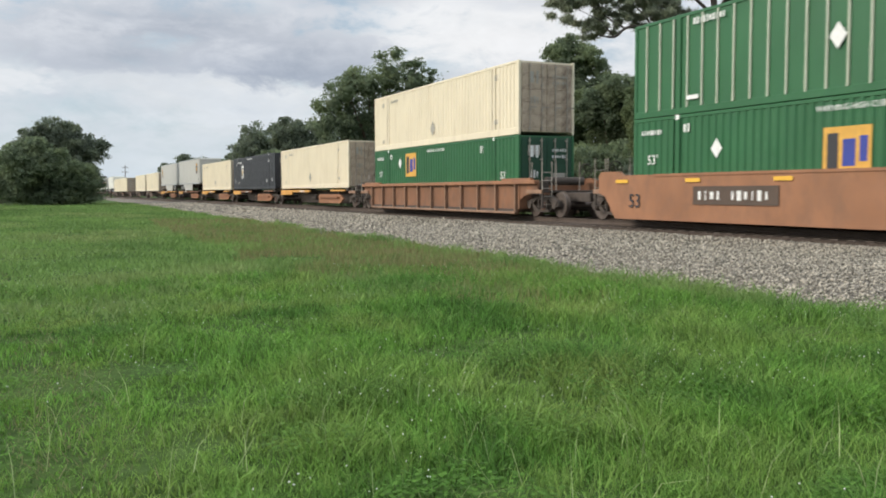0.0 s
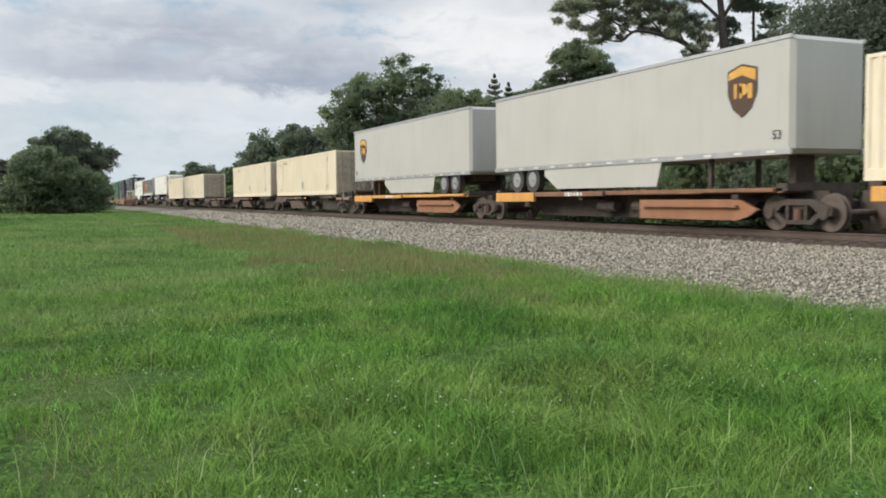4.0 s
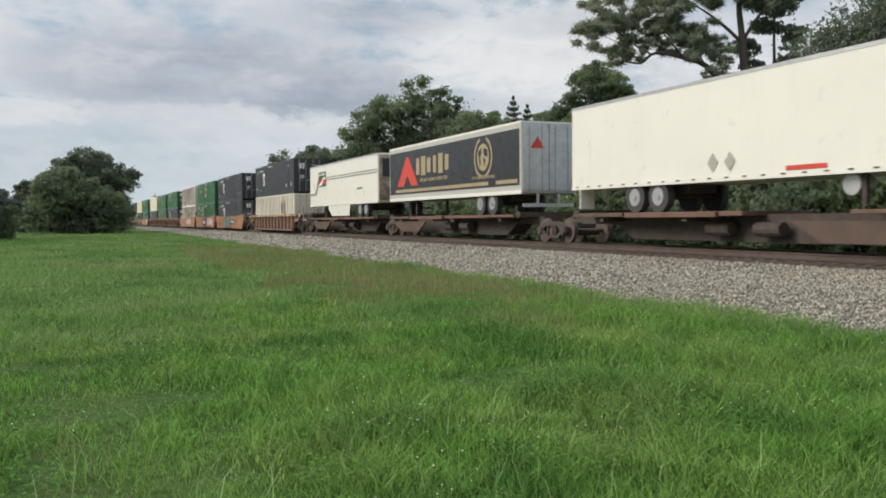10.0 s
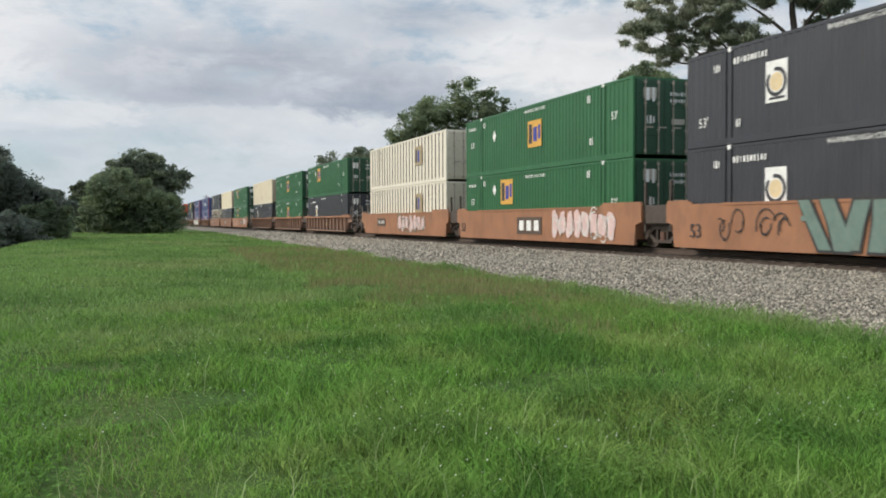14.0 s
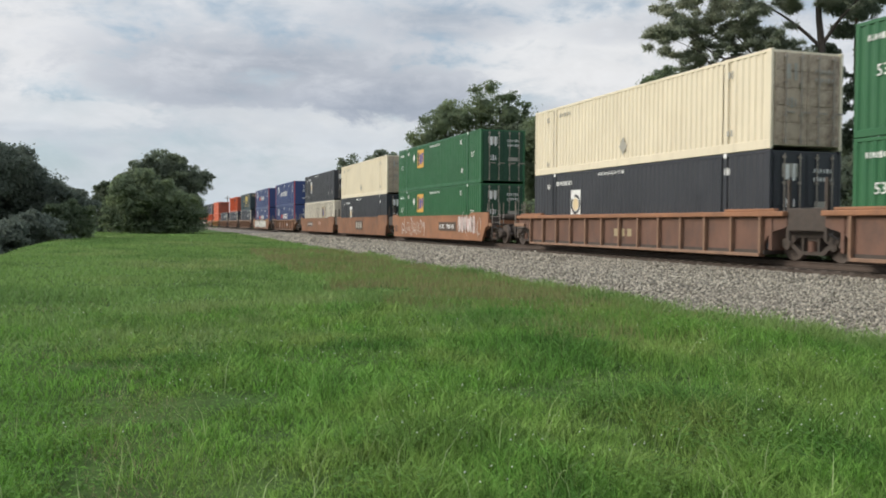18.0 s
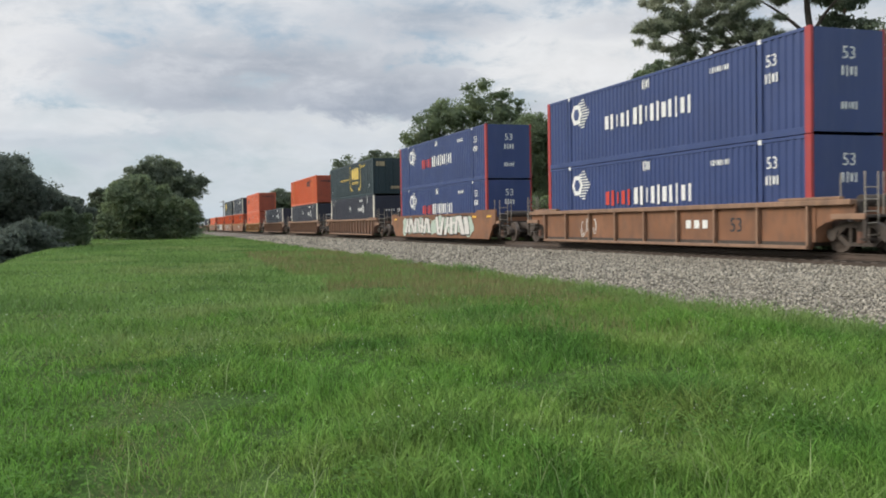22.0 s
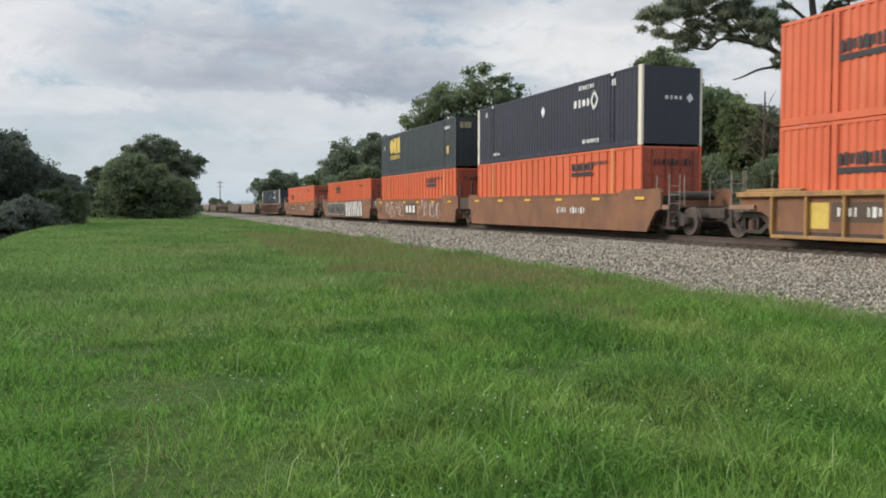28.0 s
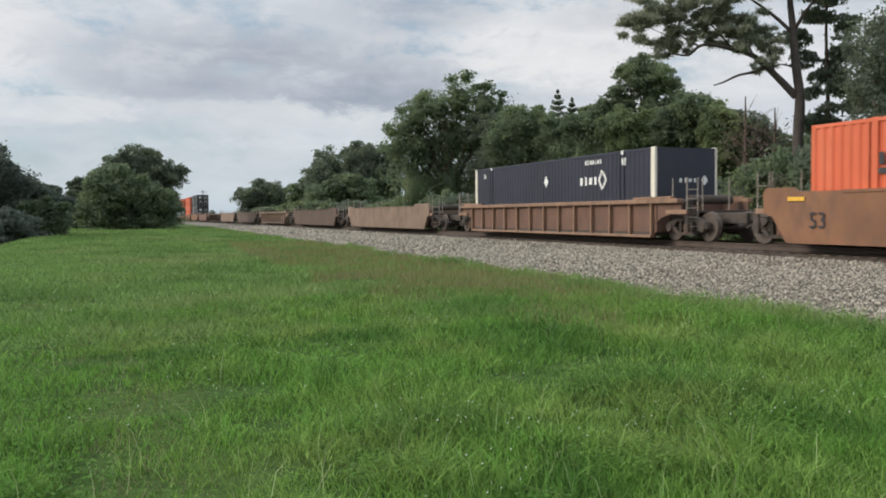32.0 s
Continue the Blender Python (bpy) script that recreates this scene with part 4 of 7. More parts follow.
def spray(car, y0, y1, z0, z1, seed, fill, line, n):
    """Spray-painted letter-like shapes on a wagon side: ragged fills and curling strokes."""
    rnd = random.Random(seed)
    x = -HW - 0.03 + car.get("recess", 0.0)
    step = (y1 - y0) / n
    blobs, strokes = [], []
    for i in range(n):
        cy, cz = y0 + (i + 0.5) * step, (z0 + z1) / 2 + rnd.uniform(-0.06, 0.06)
        hw, hh = step * 0.56, (z1 - z0) / 2
        k = 16
        ph = rnd.uniform(0, 6.28)
        blobs.append([(cy + hw * (0.8 + 0.2 * math.sin(3 * a + ph) + rnd.uniform(-0.08, 0.08)) * math.copysign(abs(math.cos(a)) ** 0.6, math.cos(a)),
                       cz + hh * (0.82 + 0.16 * math.sin(2 * a + ph) + rnd.uniform(-0.08, 0.08)) * math.copysign(abs(math.sin(a)) ** 0.6, math.sin(a))) for a in (2 * math.pi * j / k for j in range(k))])
        for _ in range(3):
            # a curling stroke of even width
            a0, turn, m = rnd.uniform(0, 6.28), rnd.uniform(1.5, 4.5) * rnd.choice((-1, 1)), 9
            r0, r1 = rnd.uniform(0.5, 1.0), rnd.uniform(0.2, 0.9)
            oy, oz = cy + rnd.uniform(-0.25, 0.25) * hw, cz + rnd.uniform(-0.25, 0.25) * hh
            path = [Vector((oy + hw * (r0 + (r1 - r0) * j / (m - 1)) * math.cos(a0 + turn * j / (m - 1)), oz + hh * (r0 + (r1 - r0) * j / (m - 1)) * math.sin(a0 + turn * j / (m - 1)))) for j in range(m)]
            w = 0.028 if fill else 0.02
            for j in range(m - 1):
                d = path[j + 1] - path[j]
                if d.length < 1e-4:
                    continue
                nr = Vector((-d.y, d.x)).normalized() * w
                strokes.append([tuple(path[j] - nr), tuple(path[j + 1] - nr), tuple(path[j + 1] + nr), tuple(path[j] + nr)])
    if fill:
        decal(car, "spray_paint_fill", blobs, fill, x + 0.001 + (0.004 if fill in (SPRAY_TEAL, SPRAY_BLACK) else 0), "faded spray-painted shapes")
    if line:
        bm = bmesh.new()
        for s in strokes:
            vs = [bm.verts.new((x - 0.006, p, q)) for p, q in s]
            f = bm.faces.new(vs)
        bmesh.ops.recalc_face_normals(bm, faces=bm.faces)
        o = part("spray_paint_line", bm, line, car)
        o["kind"] = "stuff"


def slabs(car, y0, y1, z0, z1, seed, fill, edge, n, slant=0.18):
    """Tall spray-painted slabs with dark edges, leaning a little, some barred across."""
    rnd = random.Random(seed)
    x = -HW - 0.036
    step = (y1 - y0) / n
    back, face = [], []
    for i in range(n):
        cy = y0 + (i + 0.5) * step
        w = step * rnd.uniform(0.26, 0.42)
        lean = rnd.uniform(-slant, slant)
        a, b = z0 + rnd.uniform(0, 0.1), z1 - rnd.uniform(0, 0.08)
        belly = rnd.uniform(-0.3, 0.3) * w
        for grow, out in ((0.07, back), (0.0, face)):
            out.append([(cy - w - grow - lean, a - grow), (cy + w + grow - lean, a - grow), (cy + w + grow + belly, (a + b) / 2), (cy + w + grow + lean, b + grow), (cy - w * 0.8 - grow + lean, b + grow), (cy - w - grow + belly, (a + b) / 2)])
        if rnd.random() < 0.45:
            m = rnd.uniform(0.35, 0.65)
            face.append(rect(cy + step * 0.4, a + (b - a) * m, step * 0.6, 0.14))
    for i, s in enumerate(back):
        decal(car, "spray_paint_edge", [s], edge, x + 0.0002 * i, "black spray-painted edge")
    for i, s in enumerate(face):
        decal(car, "spray_paint_slab", [s], fill, x - 0.006 - 0.0002 * i, "pale spray-painted slab")


def well_car(far, style, mat, near_end=True, far_end=True, near_bogie=True, far_bogie=True, ribs=15, top=None, label="", tape=0):
    """A 53-foot well wagon whose container's far end is at far."""
    yc = far - CL / 2
    h = CL / 2
    yn = -h - (1.6 if near_end else 0.85)
    yf = h + (1.6 if far_end else 0.85)
    car = thing("well_wagon", label, "railway wagon", "wagons of the train")
    if style != "smooth":
        car["recess"] = 0.155
    TRAIN.append((car, yc, 0.0))
    cn, cf = 1.55 if near_end else 1.0, 1.55 if far_end else 1.0
    if style == "smooth":
        cn, cf = 0.9 if near_end else 0.45, 0.9 if far_end else 0.45
    top = top or mat
    rib = CHORD if top is TAN else top
    for sx in (-1, 1):
        if style == "smooth":
            part("side_plate", smooth_side(mat, yn, yf, cn, cf, sx), mat, car)
        else:
            part("side_panel", ribbed_panel(mat, yn, yf, cn, cf, sx), mat, car)
            a, b = (-HW - 0.03, -HW + 0.2) if sx < 0 else (HW - 0.2, HW + 0.03)
            part("top_chord", boxmesh("top_chord", top, a, b, yn, yf, 1.27, 1.42, bevel=0.02), top, car)
            part("lower_chord", boxmesh("lower_chord", rib, a, b, yn + cn, yf - cf, 0.1, 0.2, bevel=0.015), rib, car)
            for k in (0, 1):
                y0, y1 = (yf - 2.7, yf - 0.4) if k else (yn + 0.4, yn + 2.7)
                part("end_guide", boxmesh("end_guide", top, a + 0.05, b - 0.02, y0, y1, 1.42, 1.5, bevel=0.015), top, car)
    if style != "smooth":
        for i in range(ribs):
            y = yn + cn + (yf - cf - yn - cn) * i / (ribs - 1)
            o = part("side_rib", boxmesh("side_rib", rib, -HW - 0.01, -HW + 0.14, -0.04, 0.04, 0.2, 1.28), rib, car)
            o.location = (0, y, 0)
    # floor of the well, end walls
    part("well_floor", boxmesh("well_floor", GRIME, -HW + 0.1, HW - 0.1, -h + 0.05, h - 0.05, 0.17, 0.3), GRIME, car)
    for sy in (-1, 1):
        y = sy * (h + 0.2)
        part("bulkhead", boxmesh("bulkhead", mat, -HW + 0.1, HW - 0.1, y - 0.06, y + 0.06, 0.3, 1.25), mat, car)
    for on, sy, yy, bog in ((near_end, -1, yn, near_bogie), (far_end, 1, yf, far_bogie)):
        if on:
            wagon_end(car, yy, sy, mat)
            bogie(car, yy + sy * -0.15)
        elif bog:
            bogie(car, yy + sy * 0.85)
        if not on:
            part("articulation_beam", boxmesh("articulation_beam", GRIME, -0.5, 0.5, min(yy, yy - sy * 0.9), max(yy, yy - sy * 0.9) + 0.0, 0.78, 1.25, bevel=0.04), GRIME, car)
            part("articulation_web", boxmesh("articulation_web", GRIME, -1.36, -1.26, min(yy, yy + sy * 0.95), max(yy, yy + sy * 0.95), 0.85, 1.5, bevel=0.03), GRIME, car)
            part("end_stanchion", boxmesh("end_stanchion", GRIME, -1.35, -1.27, yy - 0.05, yy + 0.05, 0.6, 2.3), GRIME, car)
    x = -HW - 0.03
    if tape:
        for i in range(tape):
            y = yf - 1.3 - i * (yf - yn - 2.6) / (tape - 1)
            decal(car, "reflector_strip", [rect(y, 1.30, 0.62, 0.11)], TAPE, x)
    return car


def spine_car(far, mat, end_mat, near_end, far_end, joint=None, load="box", label="", deck=0):
    """One unit of a spine wagon: a centre girder with arms and side sills; joint is where the bogie shared with the next unit stands."""
    yc = far - CL / 2
    h = CL / 2
    car = thing("spine_wagon", label, "railway wagon", "wagons of the train")
    TRAIN.append((car, yc, 0.0))
    yn, yf = -h - (1.0 if near_end else 0.4), h + (1.3 if far_end else 0.75)

    def girder():
        bm = bmesh.new()
        prism(bm, [(yn, 0.75), (yn + 2.4, 0.75), (yn + 3.4, 0.24), (yf - 3.4, 0.24), (yf - 2.4, 0.75), (yf, 0.75), (yf, 1.05), (yn, 1.05)], -0.42, 0.42)
        return finish("centre_girder", bm, GRIME)
    part("centre_girder", cached(("girder", mat.name, yn, yf), girder), GRIME, car)
    for sx in (-1, 1):
        a, b = (-1.42, -1.3) if sx < 0 else (1.3, 1.42)
        for y0, y1, z0, z1, m2 in ((h - 3.4, h - 0.3, 1.0 if mat is RUST else 0.78, 1.13, end_mat), (h - 8.0, h - 3.5, 0.97, 1.13, mat), (-h + 0.5, -h + 3.4, 1.03, 1.13, mat)):
            part("side_sill", boxmesh("side_sill", m2, a, b, y0, y1, z0, z1, bevel=0.012), m2, car)
        for y in (h - 2.0, h - 6.5, -h + 2.0):
            part("cross_arm", boxmesh("cross_arm", GRIME, min(sx * 0.34, sx * 1.31), max(sx * 0.34, sx * 1.31), y - 0.12, y + 0.12, 0.85, 1.1), GRIME, car)
        sk = TAN if end_mat is YELLOW else SPINE
        if mat is RUST:
            continue
        part("low_skirt", cached(("low_skirt", sk.name, sx), lambda: skirt_mesh(sk, a, b)), sk, car)
    part("pedestal", boxmesh("pedestal", GRIME, -1.3, 1.3, -h + 0.15, -h + 0.5, 1.05, 1.25), GRIME, car)
    part("pedestal", boxmesh("pedestal", GRIME, -1.3, 1.3, h - 0.5, h - 0.15, 1.05, 1.25), GRIME, car)
    for y in (-1.4, 0.6):
        o = part("air_tank", cached("air_tank", tank_mesh), GRIME, car)
        o.location = (-0.75, y, 0.62)
    if load == "trailer":
        m2 = RUST if end_mat is not YELLOW else mat
        y0, y1 = (-0.9 if deck > 0 else -h + 0.3, 0.9 if deck < 0 else h - 0.3)
        part("wheel_platform", boxmesh("wheel_platform", m2, -1.3, 1.3, y0, y1, 1.0, 1.14, bevel=0.015), m2, car)
        for sx in (-1, 1) if deck and label[-5:] != "empty" else ():
            y0, y1 = (-h + 0.6, -2.6) if deck > 0 else (2.6, h - 0.6)
            bm = bmesh.new()
            prism(bm, [(y0 + 1.1, 0.3), (y1 - 1.1, 0.3), (y1, 0.86), (y0, 0.86)], min(sx * 1.18, sx * 1.26), max(sx * 1.18, sx * 1.26))
            part("low_side_plate", bm, SPINE, car)
    if near_end:
        wagon_end(car, yn - 0.2, -1, mat)
        bogie(car, yn + 0.35)
    if far_end:
        wagon_end(car, yf + 0.2, 1, mat)
    bogie(car, joint - yc if joint else yf - 0.35)
    return car


def skirt_mesh(mat, a, b):
    bm = bmesh.new()
    if mat is TAN:
        prism(bm, [(-6.5, 0.36), (-6.1, 0.26), (-1.8, 0.26), (-1.8, 0.84), (-6.2, 0.84), (-6.9, 0.56)], a * 0.9, b * 0.9)
        box(bm, min(a, b) * 1.0, max(a, b) * 1.0, -6.2, -2.0, 0.62, 0.68)
    else:
        prism(bm, [(-0.4, 0.3), (3.6, 0.3), (4.1, 0.85), (0.9, 0.85)], a * 0.9, b * 0.9)
    return finish("low_skirt", bm, mat)


def tank_mesh():
    bm = bmesh.new()
    rod(bm, (0, -0.5, 0), (0, 0.5, 0), 0.2, 12)
    return finish("air_tank", bm, GRIME)


# -- road trailers --
def trailer_box(mat, round_front):
    def build():
        bm = bmesh.new()
        box(bm, -CW, CW, -CL / 2, CL / 2, 2.02, 5.02, bevel=0.04 if not round_front else 0.12)
        return finish("box_body", bm, mat)
    return cached(("trailer", mat.name, round_front), build)


def road_wheel():
    bm = bmesh.new()
    disc(bm, (0, 0, 0), 0.5, 0.27, sides=24)
    return finish("tyre", bm, TYRE)


def rim_mesh():
    bm = bmesh.new()
    disc(bm, (0, 0, 0), 0.29, 0.05, sides=20)
    disc(bm, (-0.03, 0, 0), 0.1, 0.06, sides=12)
    return finish("rim", bm, STEEL)


def trailer(far, mat, label, wheels_near, kind):
    ob = thing("road_trailer", label, "trailer", "road trailers on the train")
    yc = far - CL / 2
    TRAIN.append((ob, yc, 0.0))
    h = CL / 2
    part("box_body", trailer_box(mat, kind == "parcel"), mat, ob)
    for sx in (-1, 1):
        a, b = (-CW - 0.012, -CW + 0.05) if sx < 0 else (CW - 0.05, CW + 0.012)
        part("lower_rail", boxmesh("lower_rail", STEEL if kind == "parcel" else TRAILER_WHITE, a, b, -h + 0.03, h - 0.03, 2.0, 2.16), STEEL, ob)
        part("roof_rail", boxmesh("roof_rail", STEEL if kind != "furniture" else TRAILER_WHITE, a, b, -h + 0.03, h - 0.03, 4.93, 5.03), STEEL, ob)
    sgn = -1 if wheels_near else 1
    yw = {"reefer": 3.6, "stripe": -4.9, "furniture": -4.6}.get(kind, sgn * (h - 2.4))
    part("slider_frame", boxmesh("slider_frame", GRIME, -0.55, 0.55, yw - 1.3, yw + 1.3, 1.72, 2.02), GRIME, ob)
    for dy in (-0.62, 0.62):
        o = part("road_axle", cached("road_axle", road_axle), GRIME, ob)
        o.location = (0, yw + dy, 1.64)
        for sx in (-1, 1):
            t = part("tyre", cached("tyre", road_wheel), TYRE, ob)
            t.matrix_basis = pose(sx * 1.08, yw + dy, 1.64, 0, 0, 0 if sx < 0 else 180)
            r = part("rim", cached("rim", rim_mesh), STEEL, t)
            r.location = (-0.135, 0, 0)
    yl = -sgn * (h - 3.4)
    for sx in (-1, 1):
        part("landing_leg", boxmesh("landing_leg", GRIME, sx * 0.9 - 0.06, sx * 0.9 + 0.06, yl - 0.06, yl + 0.06, 1.2, 2.02), GRIME, ob)
    part("king_pin_plate", boxmesh("king_pin_plate", GRIME, -0.35, 0.35, -sgn * (h - 0.9) - 0.12, -sgn * (h - 0.9) + 0.12, 1.1, 2.01), GRIME, ob)
    if kind in ("parcel", "stripe"):
        y0, y1 = sorted((yw - sgn * 1.6, -sgn * (h - 5.2))) if kind != "stripe" else (-2.3, 3.0)
        bm = bmesh.new()
        prism(bm, [(y0 + 0.25, 1.25), (y1 - 0.9, 1.25), (y1, 1.75), (y1, 2.02), (y0, 2.02)], -CW + 0.02, -CW + 0.05)
        part("side_skirt", bm, mat, ob)
    x = -CW - 0.02
    if kind == "parcel":
        y = (h - 1.75) if wheels_near else (-h + 1.75)
        sh = [(y - 0.55, 4.35), (y, 4.5), (y + 0.55, 4.35), (y + 0.55, 3.7), (y + 0.35, 3.3), (y, 3.05), (y - 0.35, 3.3), (y - 0.55, 3.7)]
        decal(ob, "shield_emblem", [sh], material("emblem_brown", (0.07, 0.035, 0.02), 0.5), x)
        decal(ob, "shield_crest", [[(y - 0.5, 4.3), (y, 4.44), (y + 0.5, 4.3), (y + 0.5, 4.1), (y, 4.2), (y - 0.5, 4.0)]], MARK_ORANGE, x - 0.005)
        decal(ob, "emblem_marking", [rect(y + 0.25, 3.78, 0.09, 0.4), rect(y + 0.05, 3.78, 0.09, 0.4), ring(y - 0.05, 3.8, 0.16, 12, 0, 360)[:-1], rect(y - 0.3, 3.75, 0.16, 0.4)], MARK_ORANGE, x - 0.005)
        sign(ob, "53", 0.34, 0.5 if wheels_near else CL - 0.5, 2.5, x, MARK_DARK)
        decal(ob, "reflector_strip", [rect(-h + 0.7 + i * 1.2, 2.08, 0.3, 0.06) for i in range(13)], TRAILER_WHITE, x)
    if kind == "reefer":
        part("cooling_unit", boxmesh("cooling_unit", TRAILER_WHITE, -1.0, 1.0, -h - 0.85, -h, 2.6, 4.95, bevel=0.12), TRAILER_WHITE, ob, "white refrigeration unit with dark grille")
        part("grille", boxmesh("grille", MARK_DARK, -1.02, -0.9, -h - 0.65, -h - 0.1, 3.9, 4.7), MARK_DARK, ob)
        part("fuel_tank", cached("fuel_tank", fuel_tank), STEEL, ob).location = (-0.9, -4.3, 1.75)
        decal(ob, "ring_emblem", [ring(-h + 1.6, 4.1, 0.36, 20, 30, 330, 0.29), rect(-h + 1.6, 3.5, 0.5, 0.1)], MARK_DARK, x)
        decal(ob, "ring_emblem_side", [rect(-h + 2.0, 4.1, 0.06, 0.7), rect(-h + 1.2, 4.1, 0.06, 0.7), rect(-h + 1.6, 4.45, 0.8, 0.05)], MARK_DARK, x)
        for dy in (0, 0.72):
            diamond(ob, 7.77 + dy, 2.55, x, MARK_GREY, 0.28)
        decal(ob, "reflector_strip", [rect(-3.2, 2.24, 1.35, 0.12)], MARK_RED, x)
        decal(ob, "rail_mark", [rect(-h + 0.6 + i * 0.72, 2.1, 0.16, 0.04) for i in range(22)], MARK_DARK, x)
        part("mud_flap", boxmesh("mud_flap", TRAILER_WHITE, -CW, -CW + 0.6, h - 0.6, h - 0.55, 1.3, 2.0), TRAILER_WHITE, ob)
    if kind == "furniture":
        decal(ob, "black_side_panel", [rect(0, 3.55, CL - 0.3, 2.35)], BLACK_SHEET, x + 0.006, "black side panel with gold lettering")
        xx = x - 0.002
        decal(ob, "gold_stripe", [rect(1.0, 2.55, 12.0, 0.16), rect(-h + 1.3, 2.55, 2.0, 0.16)], MARK_GOLD, xx)
        y = 5.1
        decal(ob, "red_roof_emblem", [[(y + 1.6, 2.8), (y + 0.15, 4.4), (y - 0.15, 4.4), (y - 1.6, 2.8), (y - 0.6, 2.8), (y, 3.4), (y + 0.6, 2.8)]], MARK_RED, xx)
        decal(ob, "name_marking", bars(1.6, 3.8, 4.67, 1.0, 6, 0.32), MARK_GOLD, xx)
        decal(ob, "small_word_marking", bars(1.44, 3.05, 3.8, 0.2, 18), MARK_GOLD, xx)
        y = -h + 3.6
        decal(ob, "wreath_emblem", [ring(y, 3.75, 0.95, 24, 110, 430, 0.82)], MARK_GOLD, xx)
        decal(ob, "globe_emblem", [ring(y, 3.75, 0.62, 20)], MARK_GOLD, xx)
        decal(ob, "globe_shapes", [[(y + 0.5, 4.0), (y + 0.2, 4.2), (y + 0.12, 3.95), (y + 0.28, 3.8), (y + 0.2, 3.45), (y + 0.32, 3.3), (y + 0.4, 3.7)], [(y - 0.05, 4.15), (y - 0.45, 4.1), (y - 0.5, 3.8), (y - 0.3, 3.75), (y - 0.1, 3.85)], [(y - 0.02, 3.72), (y - 0.28, 3.66), (y - 0.16, 3.3)]], BLACK_SHEET, xx - 0.005)
        decal(ob, "small_caption_marking", bars(y, 2.85, 2.4, 0.16, 14), MARK_GOLD, xx)
        for sx in (-1, 1):
            part("rear_door", boxmesh("rear_door", STEEL, sx * 0.62 - 0.6, sx * 0.62 + 0.6, -h - 0.05, -h, 2.15, 4.92), STEEL, ob)
            for k in (-0.3, 0.3):
                part("lock_rod", boxmesh("lock_rod", STEEL, sx * 0.62 + k - 0.02, sx * 0.62 + k + 0.02, -h - 0.09, -h - 0.05, 2.1, 4.95), STEEL, ob)
        o = decal(ob, "rear_emblem", [[(0.35, -0.2), (0, 0.3), (-0.35, -0.2)]], MARK_RED, -0.006)
        o.matrix_basis = pose(-0.55, -h - 0.05, 4.1, 0, 0, 90)
        part("bumper", boxmesh("bumper", STEEL, -1.2, 1.2, -h - 0.02, -h + 0.08, 1.45, 1.6), STEEL, ob)
        for sx in (-1, 1):
            part("bumper_post", boxmesh("bumper_post", STEEL, sx * 0.5 - 0.05, sx * 0.5 + 0.05, -h, -h + 0.08, 1.5, 2.02), STEEL, ob)
    if kind == "stripe":
        xx = x - 0.002
        y = 4.48
        decal(ob, "square_emblem", [rect(y, 3.97, 2.07, 1.08)], material("emblem_green", (0.03, 0.09, 0.06), 0.5), x + 0.003)
        decal(ob, "emblem_band", [rect(y, 3.78, 1.95, 0.3)], MARK_RED, xx - 0.004)
        decal(ob, "emblem_ribbon", [[(y + 0.9, 3.5), (y + 0.2, 3.5), (y - 0.2, 4.1), (y - 0.95, 4.1), (y - 0.95, 3.95), (y - 0.35, 3.95), (y, 3.6), (y + 0.9, 3.6)]], MARK_WHITE, xx - 0.008)
        decal(ob, "emblem_word_marking", bars(y, 4.32, 1.7, 0.2, 10), MARK_WHITE, xx - 0.004)
        decal(ob, "side_stripe", [rect(-2.3, 4.04, 11.4, 0.04), rect(-2.3, 3.88, 11.4, 0.04), rect(7.2, 2.94, 1.7, 0.04), rect(7.2, 2.83, 1.7, 0.04),
              [(6.36, 2.96), (6.3, 2.92), (5.55, 4.02), (5.62, 4.06)], [(6.22, 2.85), (6.16, 2.81), (5.48, 3.86), (5.55, 3.9)]], MARK_DARK, xx)
        decal(ob, "caption_marking", bars(-4.55, 3.0, 1.1, 0.14, 9), MARK_DARK, xx)
        for sx in (-1, 1):
            part("rear_door", boxmesh("rear_door", DOOR_GREY, sx * 0.62 - 0.6, sx * 0.62 + 0.6, -h - 0.05, -h, 2.15, 4.92), DOOR_GREY, ob)
        o = part("rear_panel_dark", boxmesh("rear_panel", MARK_DARK, -1.0, 1.0, -h - 0.07, -h - 0.05, 3.6, 4.7), MARK_DARK, ob)
    return ob


def fuel_tank():
    bm = bmesh.new()
    rod(bm, (-0.05, 0, 0), (0.5, 0, 0), 0.27, 16)
    return finish("fuel_tank", bm, STEEL)


def road_axle():
    bm = bmesh.new()
    rod(bm, (-1.0, 0, 0), (1.0, 0, 0), 0.07, 8)
    return finish("road_axle", bm, GRIME)


SM = "brown plate-sided well wagon with stencilled marks"
RB = "rusty brown well wagon with ribbed sides"


